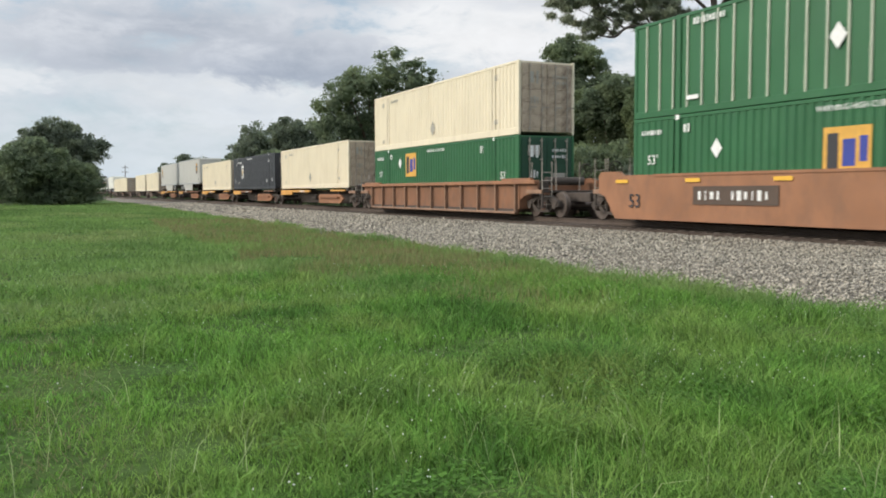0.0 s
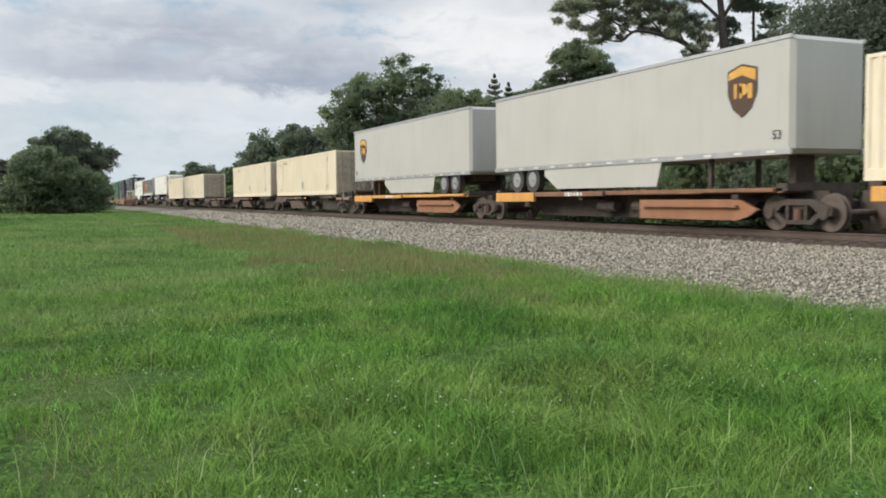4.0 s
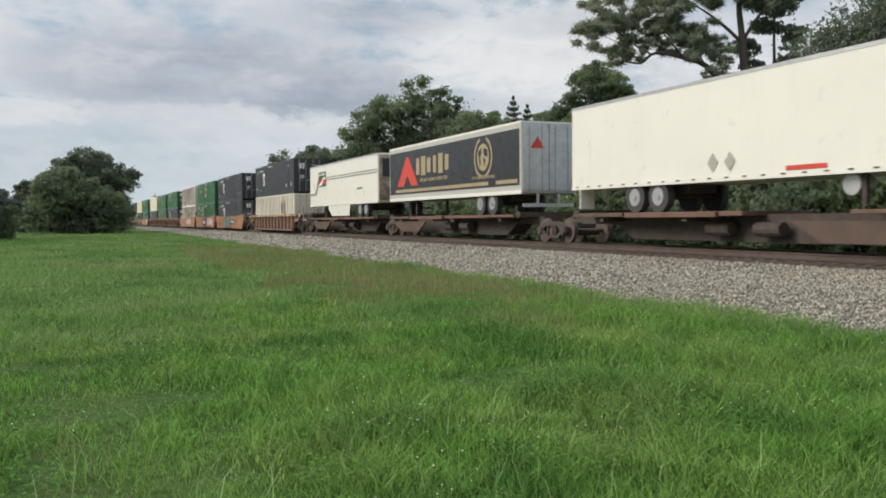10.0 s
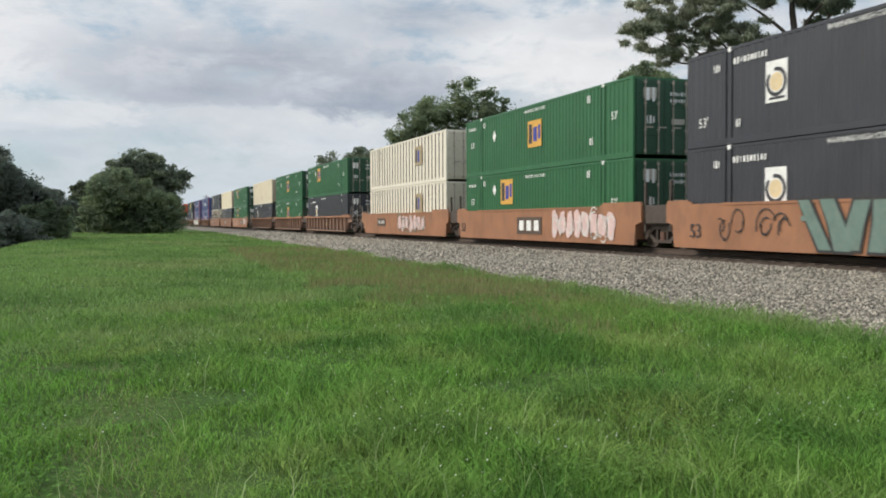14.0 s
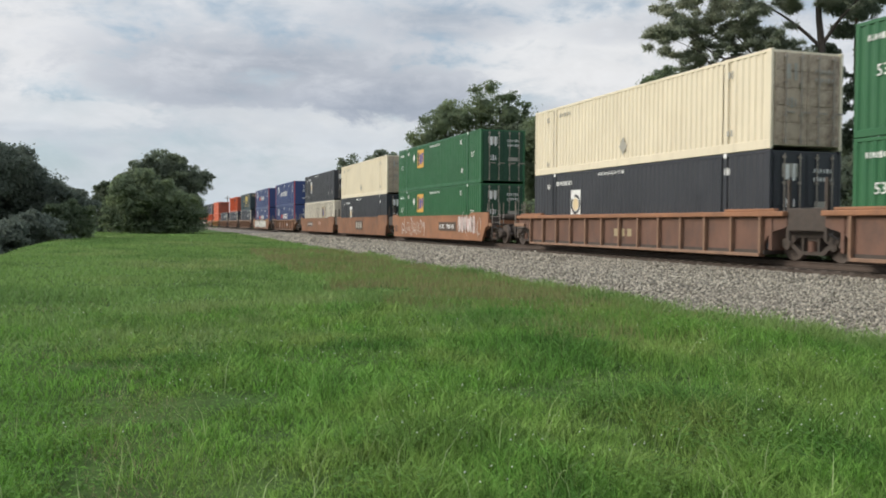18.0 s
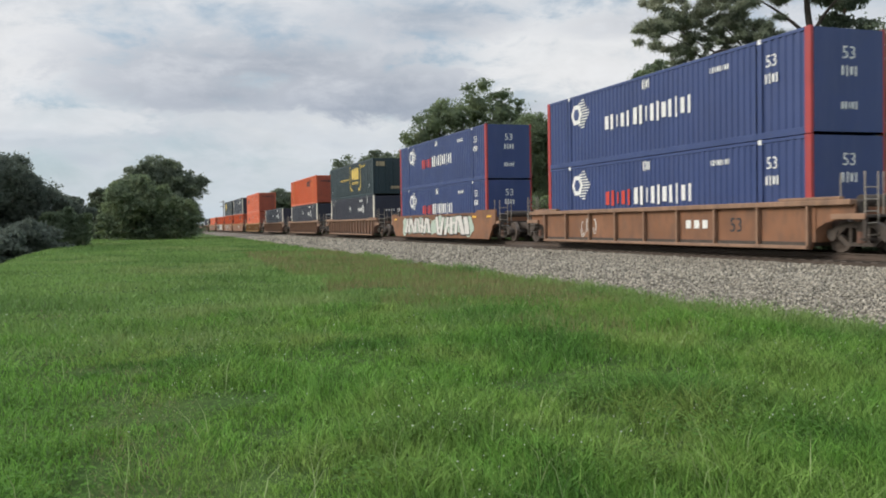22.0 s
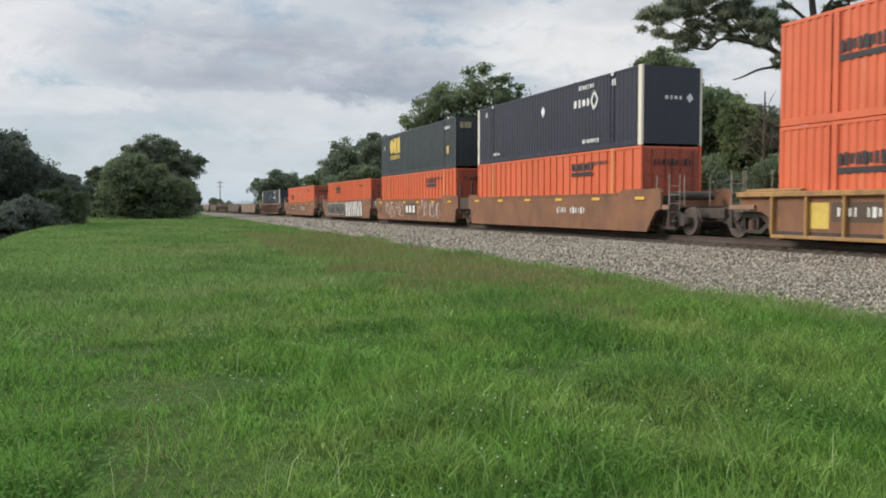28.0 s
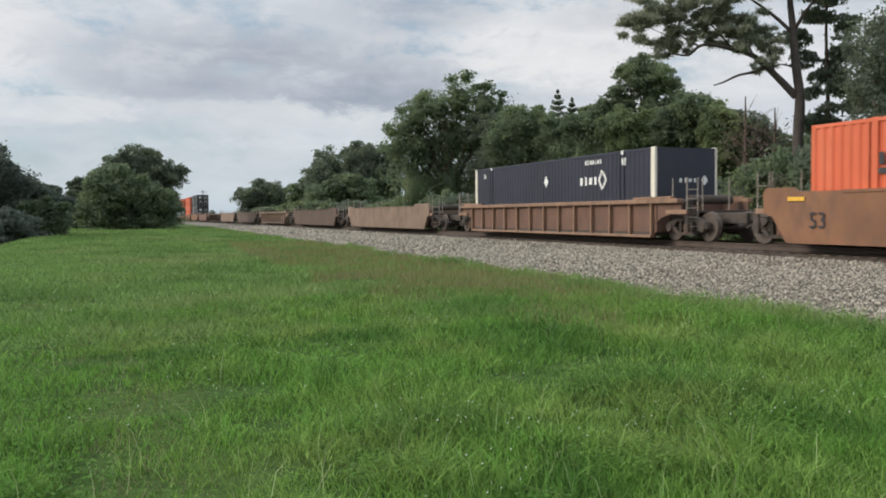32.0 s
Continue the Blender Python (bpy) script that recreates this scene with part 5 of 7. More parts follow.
def build_train():
    # plate wagon and ribbed wagon with stacked boxes
    c = well_car(22.8, "smooth", TAN, label="faded orange-brown plate-sided well wagon with yellow reflector strips", tape=6)
    number_board(c, 3.4, 0.86, 2.9, True)
    sign_on(c, "53", 7.7, 0.66, MARK_DARK)
    container("green", 22.8, "well", emblem_at=8.1)
    container("green_post", 22.8, "top")
    well_car(46.3, "ribbed", BROWN, ribs=11, top=TAN, label=RB + ", stacked two high")
    container("green", 46.3, "well", emblem_at=5.2)
    container("cream", 46.3, "top")
    # five-unit spine wagon with yellow sills
    units = [("cream", 67.1), ("navy", 85.3), ("cream", 102.9), ("parcel_a", 121.2), ("parcel_b", 139.7)]
    for i, (k, far) in enumerate(units):
        c = spine_car(far, BROWN if i % 2 else YELLOW, YELLOW, i == 0, i == 4, (70.0, 87.5, 105.1, 122.6, None)[i], "trailer" if k[:6] == "parcel" else "box", "grimy spine wagon with orange-yellow side sills")
        decal(c, "sill_mark_marking", bars(CL / 2 - 6.2, 1.05, 1.2, 0.14, 6), MARK_WHITE, -1.425)
        if k[:6] == "parcel":
            trailer(far, SILVER, "grey road trailer with brown shield emblem on a spine wagon", k == "parcel_b", "parcel")
        else:
            container(k, far, "spine")
    # five-unit spine wagon in brown, its middle unit empty
    for i, (k, far) in enumerate([("cream", 159.65), ("cream", 178.1), (None, 195.6), ("cream", 212.85), ("cream", 229.95)]):
        c = spine_car(far, SPINE, SPINE, i == 0, i == 4, (161.0, 178.1, 195.0, 213.0, None)[i], "trailer" if k is None else "box", "rusty brown spine wagon" + (", empty" if k is None else ""), -1)
        decal(c, "sill_mark_marking", bars(CL / 2 - 6.2, 1.05, 0.55, 0.1, 5) + [rect(CL / 2 - 9.0, 1.05, 0.5, 0.09)], MARK_ORANGE, -1.425)
        if k:
            container(k, far, "spine")
    # three-unit spine wagon with road trailers
    for i, (k, far, lab, near) in enumerate([("reefer", 248.8, "white refrigerated road trailer on a spine wagon", False), ("furniture", 268.9, "black and white road trailer with gold lettering on a spine wagon", True),
                                             ("stripe", 287.2, "white road trailer with dark stripes and square emblem", True)]):
        spine_car(far, RUST, SPINE, i == 0, i == 2, (250.7, 269.1, None)[i], "trailer", "rusty brown spine wagon carrying a road trailer", 1 if k == "reefer" else -1)
        trailer(far, SILVER if k == "furniture" else TRAILER_WHITE, lab, near, k)
    c = well_car(308.7, "ribbed", RUST, ribs=13, top=CHORD, label=RB + " and yellow tape")
    decal(c, "reflector_strip", [rect(y, 1.345, 0.5, 0.1) for y in (5.6, -2.2, -6.6)], TAPE, -HW - 0.034)
    for y in (-10.35, 10.6):
        part("yellow_end_plate", boxmesh("yellow_end_plate", TAPE, -1.44, -1.4, -0.17, 0.17, 1.24, 1.46), TAPE, c).location = (0, y, 0)
        part("plate_stem", boxmesh("plate_stem", GRIME, -1.4, -1.36, -0.03, 0.03, 0.95, 1.4), GRIME, c).location = (0, y, 0)
    container("white_post", 308.7, "well", emblem_at=12.0)
    container("navy", 308.7, "top")
    # three-unit plate wagon with spray paint
    for i, (far, lo, up) in enumerate([(332.4, "navy", "navy"), (351.75, "green", "green"), (371.0, "white_post", "white_post")]):
        c = well_car(far, "smooth", TAN, i == 0, i == 2, i == 0, True, label=("faded orange plate-sided well wagon with spray paint"))
        if i == 0:
            number_board(c, -3.2, 0.85, 2.7, True)
            spray(c, 5.0, 6.3, 0.3, 1.3, 5, None, SPRAY_BLACK, 2)
            spray(c, 2.9, 4.6, 0.25, 1.4, 7, None, SPRAY_BLACK, 2)
            slabs(c, -1.6, 2.6, 0.14, 1.52, 6, SPRAY_TEAL, SPRAY_BLACK, 6, 0.42)
            sign_on(c, "53", 7.3, 0.62, MARK_DARK)
        elif i == 1:
            heavy_word(c, 0.0, 0.76, MARK_WHITE, size=1.25)
            spray(c, -7.3, -2.2, 0.25, 1.4, 8, SPRAY_PINK, SPRAY_WHITE, 8)
            sign_on(c, "53", 7.9, 0.62, MARK_DARK)
        else:
            spray(c, -5.0, 0.5, 0.3, 1.4, 9, SPRAY_PINK, SPRAY_TEAL, 7)
            number_board(c, 4.4, 0.9, 1.7, True)
        container(lo, far, "well", emblem_at=(11.3 if lo == "white_post" else None))
        container(up, far, "top", emblem_at=(11.3 if up == "white_post" else 8.2))
    # three-unit ribbed wagon
    for i, (far, lo, up) in enumerate([(394.2, "navy", "green"), (413.5, "green", "green"), (432.8, "navy", "cream")]):
        c = well_car(far, "ribbed", RUST, i == 0, i == 2, i == 0, True, ribs=13, top=TAN, label="brown well wagon with ribbed sides and tan top chord")
        heavy_word(c, 0.0, 0.72, MARK_GOLD, False, 0.8)
        container(lo, far, "well", emblem_at=8.1 if lo == "green" else None)
        container(up, far, "top", emblem_at=(5.2 if i == 0 else 8.1))
    # three-unit plate wagon
    for i, (far, lo, up) in enumerate([(455.9, "green", "green"), (475.35, "navy", "cream"), (494.75, "white_post", "navy")]):
        c = well_car(far, "smooth", TAN if i == 0 else BROWN, i == 0, i == 2, i == 0, True, label="brown plate-sided well wagon with spray paint" if i == 0 else SM)
        if i == 0:
            number_board(c, -3.2, 0.85, 2.8, True)
            spray(c, 1.2, 6.4, 0.2, 1.4, 11, None, SPRAY_WHITE, 8)
            spray(c, -8.7, -5.0, 0.4, 1.6, 12, None, SPRAY_WHITE, 6)
            spray(c, -7.9, -5.2, 0.5, 1.5, 13, SPRAY_PINK, SPRAY_WHITE, 6)
            sign_on(c, "53", 7.8, 0.62, MARK_DARK)
        elif i == 1:
            heavy_word(c, 0.0, 0.85, MARK_GREY, size=1.25)
        else:
            number_board(c, 3.6, 0.88, 2.7, True)
            spray(c, -2.6, -1.2, 0.85, 1.3, 14, None, SPRAY_PINK, 3)
        container(lo, far, "well", emblem_at=(11.0 if lo == "white_post" else 5.2))
        container(up, far, "top", emblem_at=5.2 if up == "green" else None)
    # two single wagons with blue boxes
    c = well_car(518.5, "ribbed", BROWN, ribs=9, top=CHORD, label="brown ribbed well wagon with faded yellow framing and chalk scrawls")
    heavy_word(c, -3.0, 0.8, MARK_WHITE, False, 0.75)
    sign_on(c, "53", -5.0, 0.75, MARK_DARK)
    spray(c, 3.6, 4.9, 0.3, 1.2, 17, None, SPRAY_WHITE, 3)
    container("blue", 518.5, "well", red=True)
    container("blue", 518.5, "top")
    c = well_car(542.0, "smooth", BROWN, label="brown plate-sided well wagon with large white and teal spray paint")
    spray(c, -6.6, 6.9, 0.2, 1.42, 21, SPRAY_MINT, None, 11)
    slabs(c, 0.8, 6.2, 0.32, 1.32, 19, SPRAY_WHITE, SPRAY_BLACK, 8, 0.3)
    slabs(c, -6.0, -0.2, 0.26, 1.38, 20, SPRAY_WHITE, SPRAY_BLACK, 7, 0.35)
    decal(c, "reflector_strip", [rect(y, 1.28, 0.6, 0.11) for y in (8.6, -6.8, -8.9)], TAPE, -HW - 0.034)
    container("blue", 542.0, "well", red=True)
    container("blue", 542.0, "top", red=True)
    # single ribbed wagons with close ribs
    for far, lo, up in ((565.7, "navy_white", "teal"), (589.2, "navy_white", "orange_post"), (612.7, "navy_white", None)):
        c = well_car(far, "ribbed", RUST, ribs=17, top=CHORD, label=RB + (", stacked two high" if up else ", single container"))
        container(lo, far, "well")
        if up:
            container(up, far, "top", logo=11.7)
    c = well_car(636.3, "ribbed", BROWN, ribs=13, top=FADED_YELLOW, label="brown ribbed well wagon with worn yellow ends and top chord")
    heavy_word(c, -4.1, 0.76, MARK_WHITE, False, 0.85)
    number_board(c, 4.7, 0.85, 2.2, True)
    sign_on(c, "53", -5.4, 0.78, MARK_DARK)
    decal(c, "yellow_panel", [rect(y, 0.75, 0.7, 0.7) for y in (6.4, -0.7, -5.1)], MARK_YELLOW, -HW + 0.128)
    container("orange", 636.3, "well")
    container("orange", 636.3, "top")
    for i, (far, lo, up) in enumerate([(659.7, "orange_post", "navy_white"), (679.3, "orange_post", "teal_plain"), (698.8, "orange_post", None)]):
        c = well_car(far, "smooth", BROWN, i == 0, i == 2, i == 0, True, label="brown plate-sided well wagon with yellow reflector strips" if i < 2 else "brown well wagon covered in black and white spray paint", tape=6 if i < 2 else 0)
        if i == 0:
            number_board(c, -3.1, 0.85, 2.7, False)
        elif i == 1:
            heavy_word(c, 0.1, 0.84, MARK_WHITE, size=1.25)
            spray(c, 1.7, 6.2, 0.25, 1.38, 23, None, SPRAY_WHITE, 7)
            spray(c, -6.0, -1.6, 0.25, 1.38, 24, None, SPRAY_WHITE, 7)
            sign_on(c, "53", 7.6, 0.7, MARK_DARK)
            o = part("lettering", letters("125 T", 0.4, MARK_WHITE), MARK_WHITE, c)
            o["kind"] = "stuff"
            o.location = (-1.37, CL / 2 + 1.35, 1.25)
        else:
            spray(c, -0.6, 7.6, 0.2, 1.42, 26, SPRAY_BLACK, SPRAY_WHITE, 10)
            slabs(c, 0.2, 7.2, 0.3, 1.3, 29, SPRAY_BLACK, MARK_GREY, 10, 0.3)
            slabs(c, -6.2, -0.4, 0.16, 1.46, 27, SPRAY_WHITE, SPRAY_BLACK, 9, 0.2)
        container(lo, far, "well", logo=(11.7 if i < 2 else 4.6))
        if up:
            container(up, far, "top", emblem_at=11.0)
    c = well_car(722.3, "smooth", BROWN, label="brown plate-sided well wagon with faded lettering and yellow strips", tape=6)
    number_board(c, 3.5, 0.82, 2.7, True, MARK_GREY)
    heavy_word(c, -3.0, 0.82, MARK_GREY, size=1.25)
    sign_on(c, "53", 7.6, 0.7, MARK_DARK)
    container("orange", 722.3, "well")
    well_car(745.7, "ribbed", RUST, ribs=13, top=CHORD, label=RB + ", single container")
    container("navy_white", 745.7, "well", emblem_at=11.4)
    # empty wagons, then loaded ones far down the line
    for i, far in enumerate((770.2, 793.7, 817.3, 840.8, 864.4, 888.0, 911.5)):
        c = well_car(far, "smooth" if i not in (2, 5) else "ribbed", (DUST_TAN, SPINE, DUST_TAN, SPINE, DUST_TAN, SPINE, RUST)[i], ribs=13, label="empty " + ("dusty tan" if i in (0, 2, 4) else "dull brown") + " well wagon on the rails")
    for far, lo, up in ((935.0, "navy", "navy"), (958.5, "orange", "orange"), (982.0, "navy_white", "orange")):
        well_car(far, "smooth", BROWN, label=SM)
        container(lo, far, "well")
        container(up, far, "top")


def sign_on(car, text, y, z, mat):
    o = part("lettering", letters(text, 0.62, mat), mat, car)
    o["kind"] = "stuff"
    o.location = (-HW - 0.034 + car.get("recess", 0.0), y, z)


build_train()

# ---- ground ----


def edge_x(y):
    """Where grass meets gravel."""
    return float(np.interp(y, (-30, 7, 16, 31, 62, 127, 400), (7.8, 8.5, 8.9, 9.3, 10.5, 12.0, 13.2)))


def rim(y):
    """Raggedness of that edge."""
    return 0.45 * noise.noise((0.0, y * 0.35, 5.0)) + 0.3 * noise.noise((3.0, y * 1.3, 5.0))


def crest_x(y):
    return float(np.interp(y, (-30, 10, 40, 62, 120, 400), (-5.2, -5.2, -5.6, -6.8, -9.0, -12.0)))


def smooth01(t):
    t = min(1.0, max(0.0, t))
    return t * t * (3 - 2 * t)


def ground_z(x, y):
    z = 0.0
    c = crest_x(y)
    if x < c + 1.0:
        deep = 1.0 - 0.8 * smooth01((y - 110) / 60)
        z += deep * float(np.interp(c + 1.0 - x, (0, 2, 4.2, 6.4, 8.2, 10.0, 20, 60), (0, -0.45, -1.5, -1.6, -1.1, -0.75, -0.6, 0)))
    e = edge_x(y)
    if x > e - 0.5:
        z += 0.12 * smooth01((x - e + 0.5) / 4.0)
    if x > 14.2:
        z += 0.06 * smooth01((x - 14.2) / 2.4)
    if x > 20.6:
        z -= 0.35 * smooth01((x - 20.6) / 2.5)
    if x < e:
        z += 0.05 * noise.noise((x * 0.45, y * 0.45, 3.1)) + 0.02 * noise.noise((x * 1.9, y * 1.9, 7.7))
    return z


def ground_material(name, cols, scale, bump):
    mt = bpy.data.materials.new(name)
    mt.use_nodes = True
    nt = mt.node_tree
    n, l = nt.nodes, nt.links
    b = n["Principled BSDF"]
    b.inputs["Roughness"].default_value = 0.95
    b.inputs["Specular IOR Level"].default_value = 0.15
    tc = n.new("ShaderNodeTexCoord")

    def nz(sc, detail):
        q = n.new("ShaderNodeTexNoise")
        q.inputs["Scale"].default_value, q.inputs["Detail"].default_value, q.inputs["Roughness"].default_value = sc, detail, 0.65
        l.new(tc.outputs["Object"], q.inputs["Vector"])
        return q.outputs["Fac"]
    r = n.new("ShaderNodeValToRGB")
    e = r.color_ramp.elements
    while len(e) < len(cols):
        e.new(0.5)
    for i, c in enumerate(cols):
        e[i].position, e[i].color = 0.3 + 0.4 * i / (len(cols) - 1), (*c, 1)
    l.new(nz(scale[0], 8), r.inputs[0])
    m = n.new("ShaderNodeMix")
    m.data_type, m.blend_type = "RGBA", "MULTIPLY"
    m.inputs[0].default_value = 1.0
    mr = n.new("ShaderNodeMapRange")
    mr.inputs[1].default_value, mr.inputs[2].default_value, mr.inputs[3].default_value, mr.inputs[4].default_value = 0.3, 0.7, 0.55, 1.35
    l.new(nz(scale[1], 6), mr.inputs[0])
    l.new(r.outputs[0], m.inputs[6])
    l.new(mr.outputs[0], m.inputs[7])
    l.new(m.outputs[2], b.inputs["Base Color"])
    bp = n.new("ShaderNodeBump")
    bp.inputs["Strength"].default_value, bp.inputs["Distance"].default_value = bump, 0.05
    l.new(nz(scale[1] * 1.5, 6), bp.inputs["Height"])
    l.new(bp.outputs[0], b.inputs["Normal"])
    return mt


SOIL = ground_material("grassy_soil", [(0.034, 0.062, 0.016), (0.052, 0.096, 0.022), (0.066, 0.112, 0.026), (0.082, 0.108, 0.032)], (0.5, 9.0), 0.8)
GRAVEL = ground_material("crushed_stone", [(0.118, 0.104, 0.085), (0.185, 0.167, 0.14), (0.24, 0.22, 0.186)], (2.0, 16.0), 1.0)


def grid_sheet(name, xs, ys, zf, mat):
    nx, ny = len(xs), len(ys)
    verts = [(x, y, zf(x, y)) for y in ys for x in xs]
    faces = [(j * nx + i, j * nx + i + 1, (j + 1) * nx + i + 1, (j + 1) * nx + i) for j in range(ny - 1) for i in range(nx - 1)]
    me = bpy.data.meshes.new(name)
    me.from_pydata(verts, [], faces)
    me.polygons.foreach_set("use_smooth", [True] * len(faces))
    me.materials.append(mat)
    return new(name, me)


def spaced(stops):
    out = []
    for a, b, st in stops:
        out += list(np.arange(a, b, st))
    return out + [stops[-1][1]]


ground = grid_sheet("ground", spaced([(-2500, -200, 400), (-200, -30, 20), (-30, -12, 1.5), (-12, 22, 0.4), (22, 60, 4), (60, 300, 40), (300, 2500, 400)]),
                    spaced([(-2500, -200, 400), (-200, -20, 20), (-20, 40, 0.5), (40, 140, 2), (140, 400, 15), (400, 4000, 400)]), ground_z, SOIL)
tagged(ground, "uneven grassy ground sloping to a ditch", "ground", kind="structure")


def build_ditch():
    """Still dark water in the ditch beyond the bank."""
    ys = list(range(-30, 106, 3))
    bm = bmesh.new()
    rows = [[bm.verts.new((crest_x(y) + u, y, -1.0)) for u in (-7.6, -4.6, -1.9)] for y in ys]
    for a, b in zip(rows, rows[1:]):
        for i in range(2):
            bm.faces.new((a[i], a[i + 1], b[i + 1], b[i]))
    bmesh.ops.recalc_face_normals(bm, faces=bm.faces)
    me = finish("water", bm, material("ditch_water", (0.018, 0.022, 0.015), 0.12, var=0.3, scale=0.8, bump=0.1, bump_scale=6))
    return tagged(new("water", me), "still dark water in the meadow's ditch", "water", kind="structure")


build_ditch()


def bed_z(x, y):
    return ground_z(x, y) + 0.02 + 0.012 * noise.noise((x * 3.1, y * 3.1, 0.0))


def build_bed():
    """The gravel bed of the line, its rim following the grass."""
    ys = spaced([(-60, 0, 4), (0, 45, 0.35), (45, 140, 1.5), (140, 420, 10)])
    nx = 46
    verts, faces = [], []
    for y in ys:
        e = edge_x(y) + rim(y) - 0.3
        for i in range(nx):
            x = e + (21.4 - e) * i / (nx - 1)
            verts.append((x, y, bed_z(x, y) - (0.03 if i in (0, nx - 1) else 0)))
    for j in range(len(ys) - 1):
        for i in range(nx - 1):
            faces.append((j * nx + i, j * nx + i + 1, (j + 1) * nx + i + 1, (j + 1) * nx + i))
    me = bpy.data.meshes.new("gravel_bed")
    me.from_pydata(verts, [], faces)
    me.polygons.foreach_set("use_smooth", [True] * len(faces))
    me.materials.append(GRAVEL)
    return tagged(new("gravel_bed", me), "pale grey crushed-stone railway bed", "gravel bed", kind="structure")


build_bed()

STONE = material("stone_chips", (0.252, 0.226, 0.18), 0.9, scale=1.5, var=0.15, island=True)


def build_stones():
    rng = np.random.default_rng(4)
    base = np.array([(1, 0, 0), (-0.5, 0.87, 0), (-0.5, -0.87, 0), (0, 0, 1), (0, 0, -1)], float)
    tri = np.array([(0, 1, 3), (1, 2, 3), (2, 0, 3), (1, 0, 4), (2, 1, 4), (0, 2, 4)])
    pts = []
    for y0, y1, dens, size in ((5, 16, 330, 0.030), (16, 30, 160, 0.038), (30, 60, 48, 0.056), (60, 115, 10, 0.09)):
        n = int((y1 - y0) * 8.2 * dens)
        y = rng.uniform(y0, y1, n)
        u = rng.uniform(0, 1, n)
        pts.append(np.stack([u, y, np.full(n, size)], 1))
    pts = np.concatenate(pts)
    n = len(pts)
    ex = np.array([edge_x(v) for v in pts[:, 1]])
    x = ex - 0.15 + pts[:, 0] * (17.35 - ex)
    z = np.array([bed_z(a, b) for a, b in zip(x, pts[:, 1])])
    s = pts[:, 2] * rng.uniform(0.55, 1.35, n)
    v = base[None] * rng.uniform(0.6, 1.3, (n, 5, 3)) + rng.normal(0, 0.2, (n, 5, 3))
    a = rng.uniform(0, 6.28, n)
    c, q = np.cos(a), np.sin(a)
    vx = v[:, :, 0] * c[:, None] - v[:, :, 1] * q[:, None]
    vy = v[:, :, 0] * q[:, None] + v[:, :, 1] * c[:, None]
    v = np.stack([vx, vy, v[:, :, 2] * 0.75], 2) * s[:, None, None] + np.stack([x, pts[:, 1], z + s * 0.25], 1)[:, None, :]
    f = (tri[None] + 5 * np.arange(n)[:, None, None]).reshape(-1, 3)
    return array_mesh("loose_stones", v.reshape(-1, 3), f, STONE)


def array_mesh(name, v, f, mat, parent=None):
    me = bpy.data.meshes.new(name)
    k = f.shape[1]
    me.vertices.add(len(v))
    me.vertices.foreach_set("co", np.ascontiguousarray(v, dtype=np.float32).ravel())
    me.loops.add(f.size)
    me.loops.foreach_set("vertex_index", np.ascontiguousarray(f, dtype=np.int32).ravel())
    me.polygons.add(len(f))
    me.polygons.foreach_set("loop_start", np.arange(0, f.size, k, dtype=np.int32))
    me.update(calc_edges=True)
    me.materials.append(mat)
    ob = new(name, me)
    if parent:
        ob.parent = parent
    return ob


tagged(build_stones(), "loose grey crushed stones lying on the bed", "gravel", kind="stuff")


def rail_profile(bm, x, y0, y1):
    out = [(-0.07, 0), (0.07, 0), (0.07, 0.02), (0.012, 0.04), (0.012, 0.125), (0.036, 0.14), (0.036, 0.175), (-0.036, 0.175), (-0.036, 0.14), (-0.012, 0.125), (-0.012, 0.04), (-0.07, 0.02)]
    a = [bm.verts.new((x + u, y0, RAIL_Z - 0.175 + w)) for u, w in out]
    b = [bm.verts.new((x + u, y1, RAIL_Z - 0.175 + w)) for u, w in out]
    fs = [bm.faces.new((a[i], a[(i + 1) % 12], b[(i + 1) % 12], b[i])) for i in range(12)]
    fs += [bm.faces.new(a[::-1]), bm.faces.new(b)]
    bmesh.ops.recalc_face_normals(bm, faces=fs)


DARK_BALLAST = ground_material("dark_ballast_stone", [(0.052, 0.04, 0.032), (0.082, 0.063, 0.05), (0.11, 0.088, 0.072)], (3.0, 18.0), 1.0)


def build_crib():
    """Dark ballast packed between the sleepers, with a short slope on either side."""
    ys = spaced([(-60, 0, 4), (0, 60, 0.5), (60, 140, 2), (140, 420, 10)])
    prof = ((-1.52, -0.36), (-1.4, -0.215), (-1.2, -0.19), (-0.5, -0.2), (0.5, -0.2), (1.2, -0.19), (1.4, -0.215), (1.52, -0.36))
    verts, faces, k = [], [], len(prof)
    for y in ys:
        for u, w in prof:
            j = noise.noise((u * 2.0, y * 1.7, 4.0))
            verts.append((TRACK_X + u + 0.05 * j, y, RAIL_Z + w + 0.015 * noise.noise((u * 5.0, y * 4.0, 9.0))))
    for j in range(len(ys) - 1):
        for i in range(k - 1):
            faces.append((j * k + i, j * k + i + 1, (j + 1) * k + i + 1, (j + 1) * k + i))
    me = bpy.data.meshes.new("dark_ballast")
    me.from_pydata(verts, [], faces)
    me.materials.append(DARK_BALLAST)
    return tagged(new("dark_ballast", me), "dark ballast packed between the sleepers", "gravel bed", kind="structure")


build_crib()


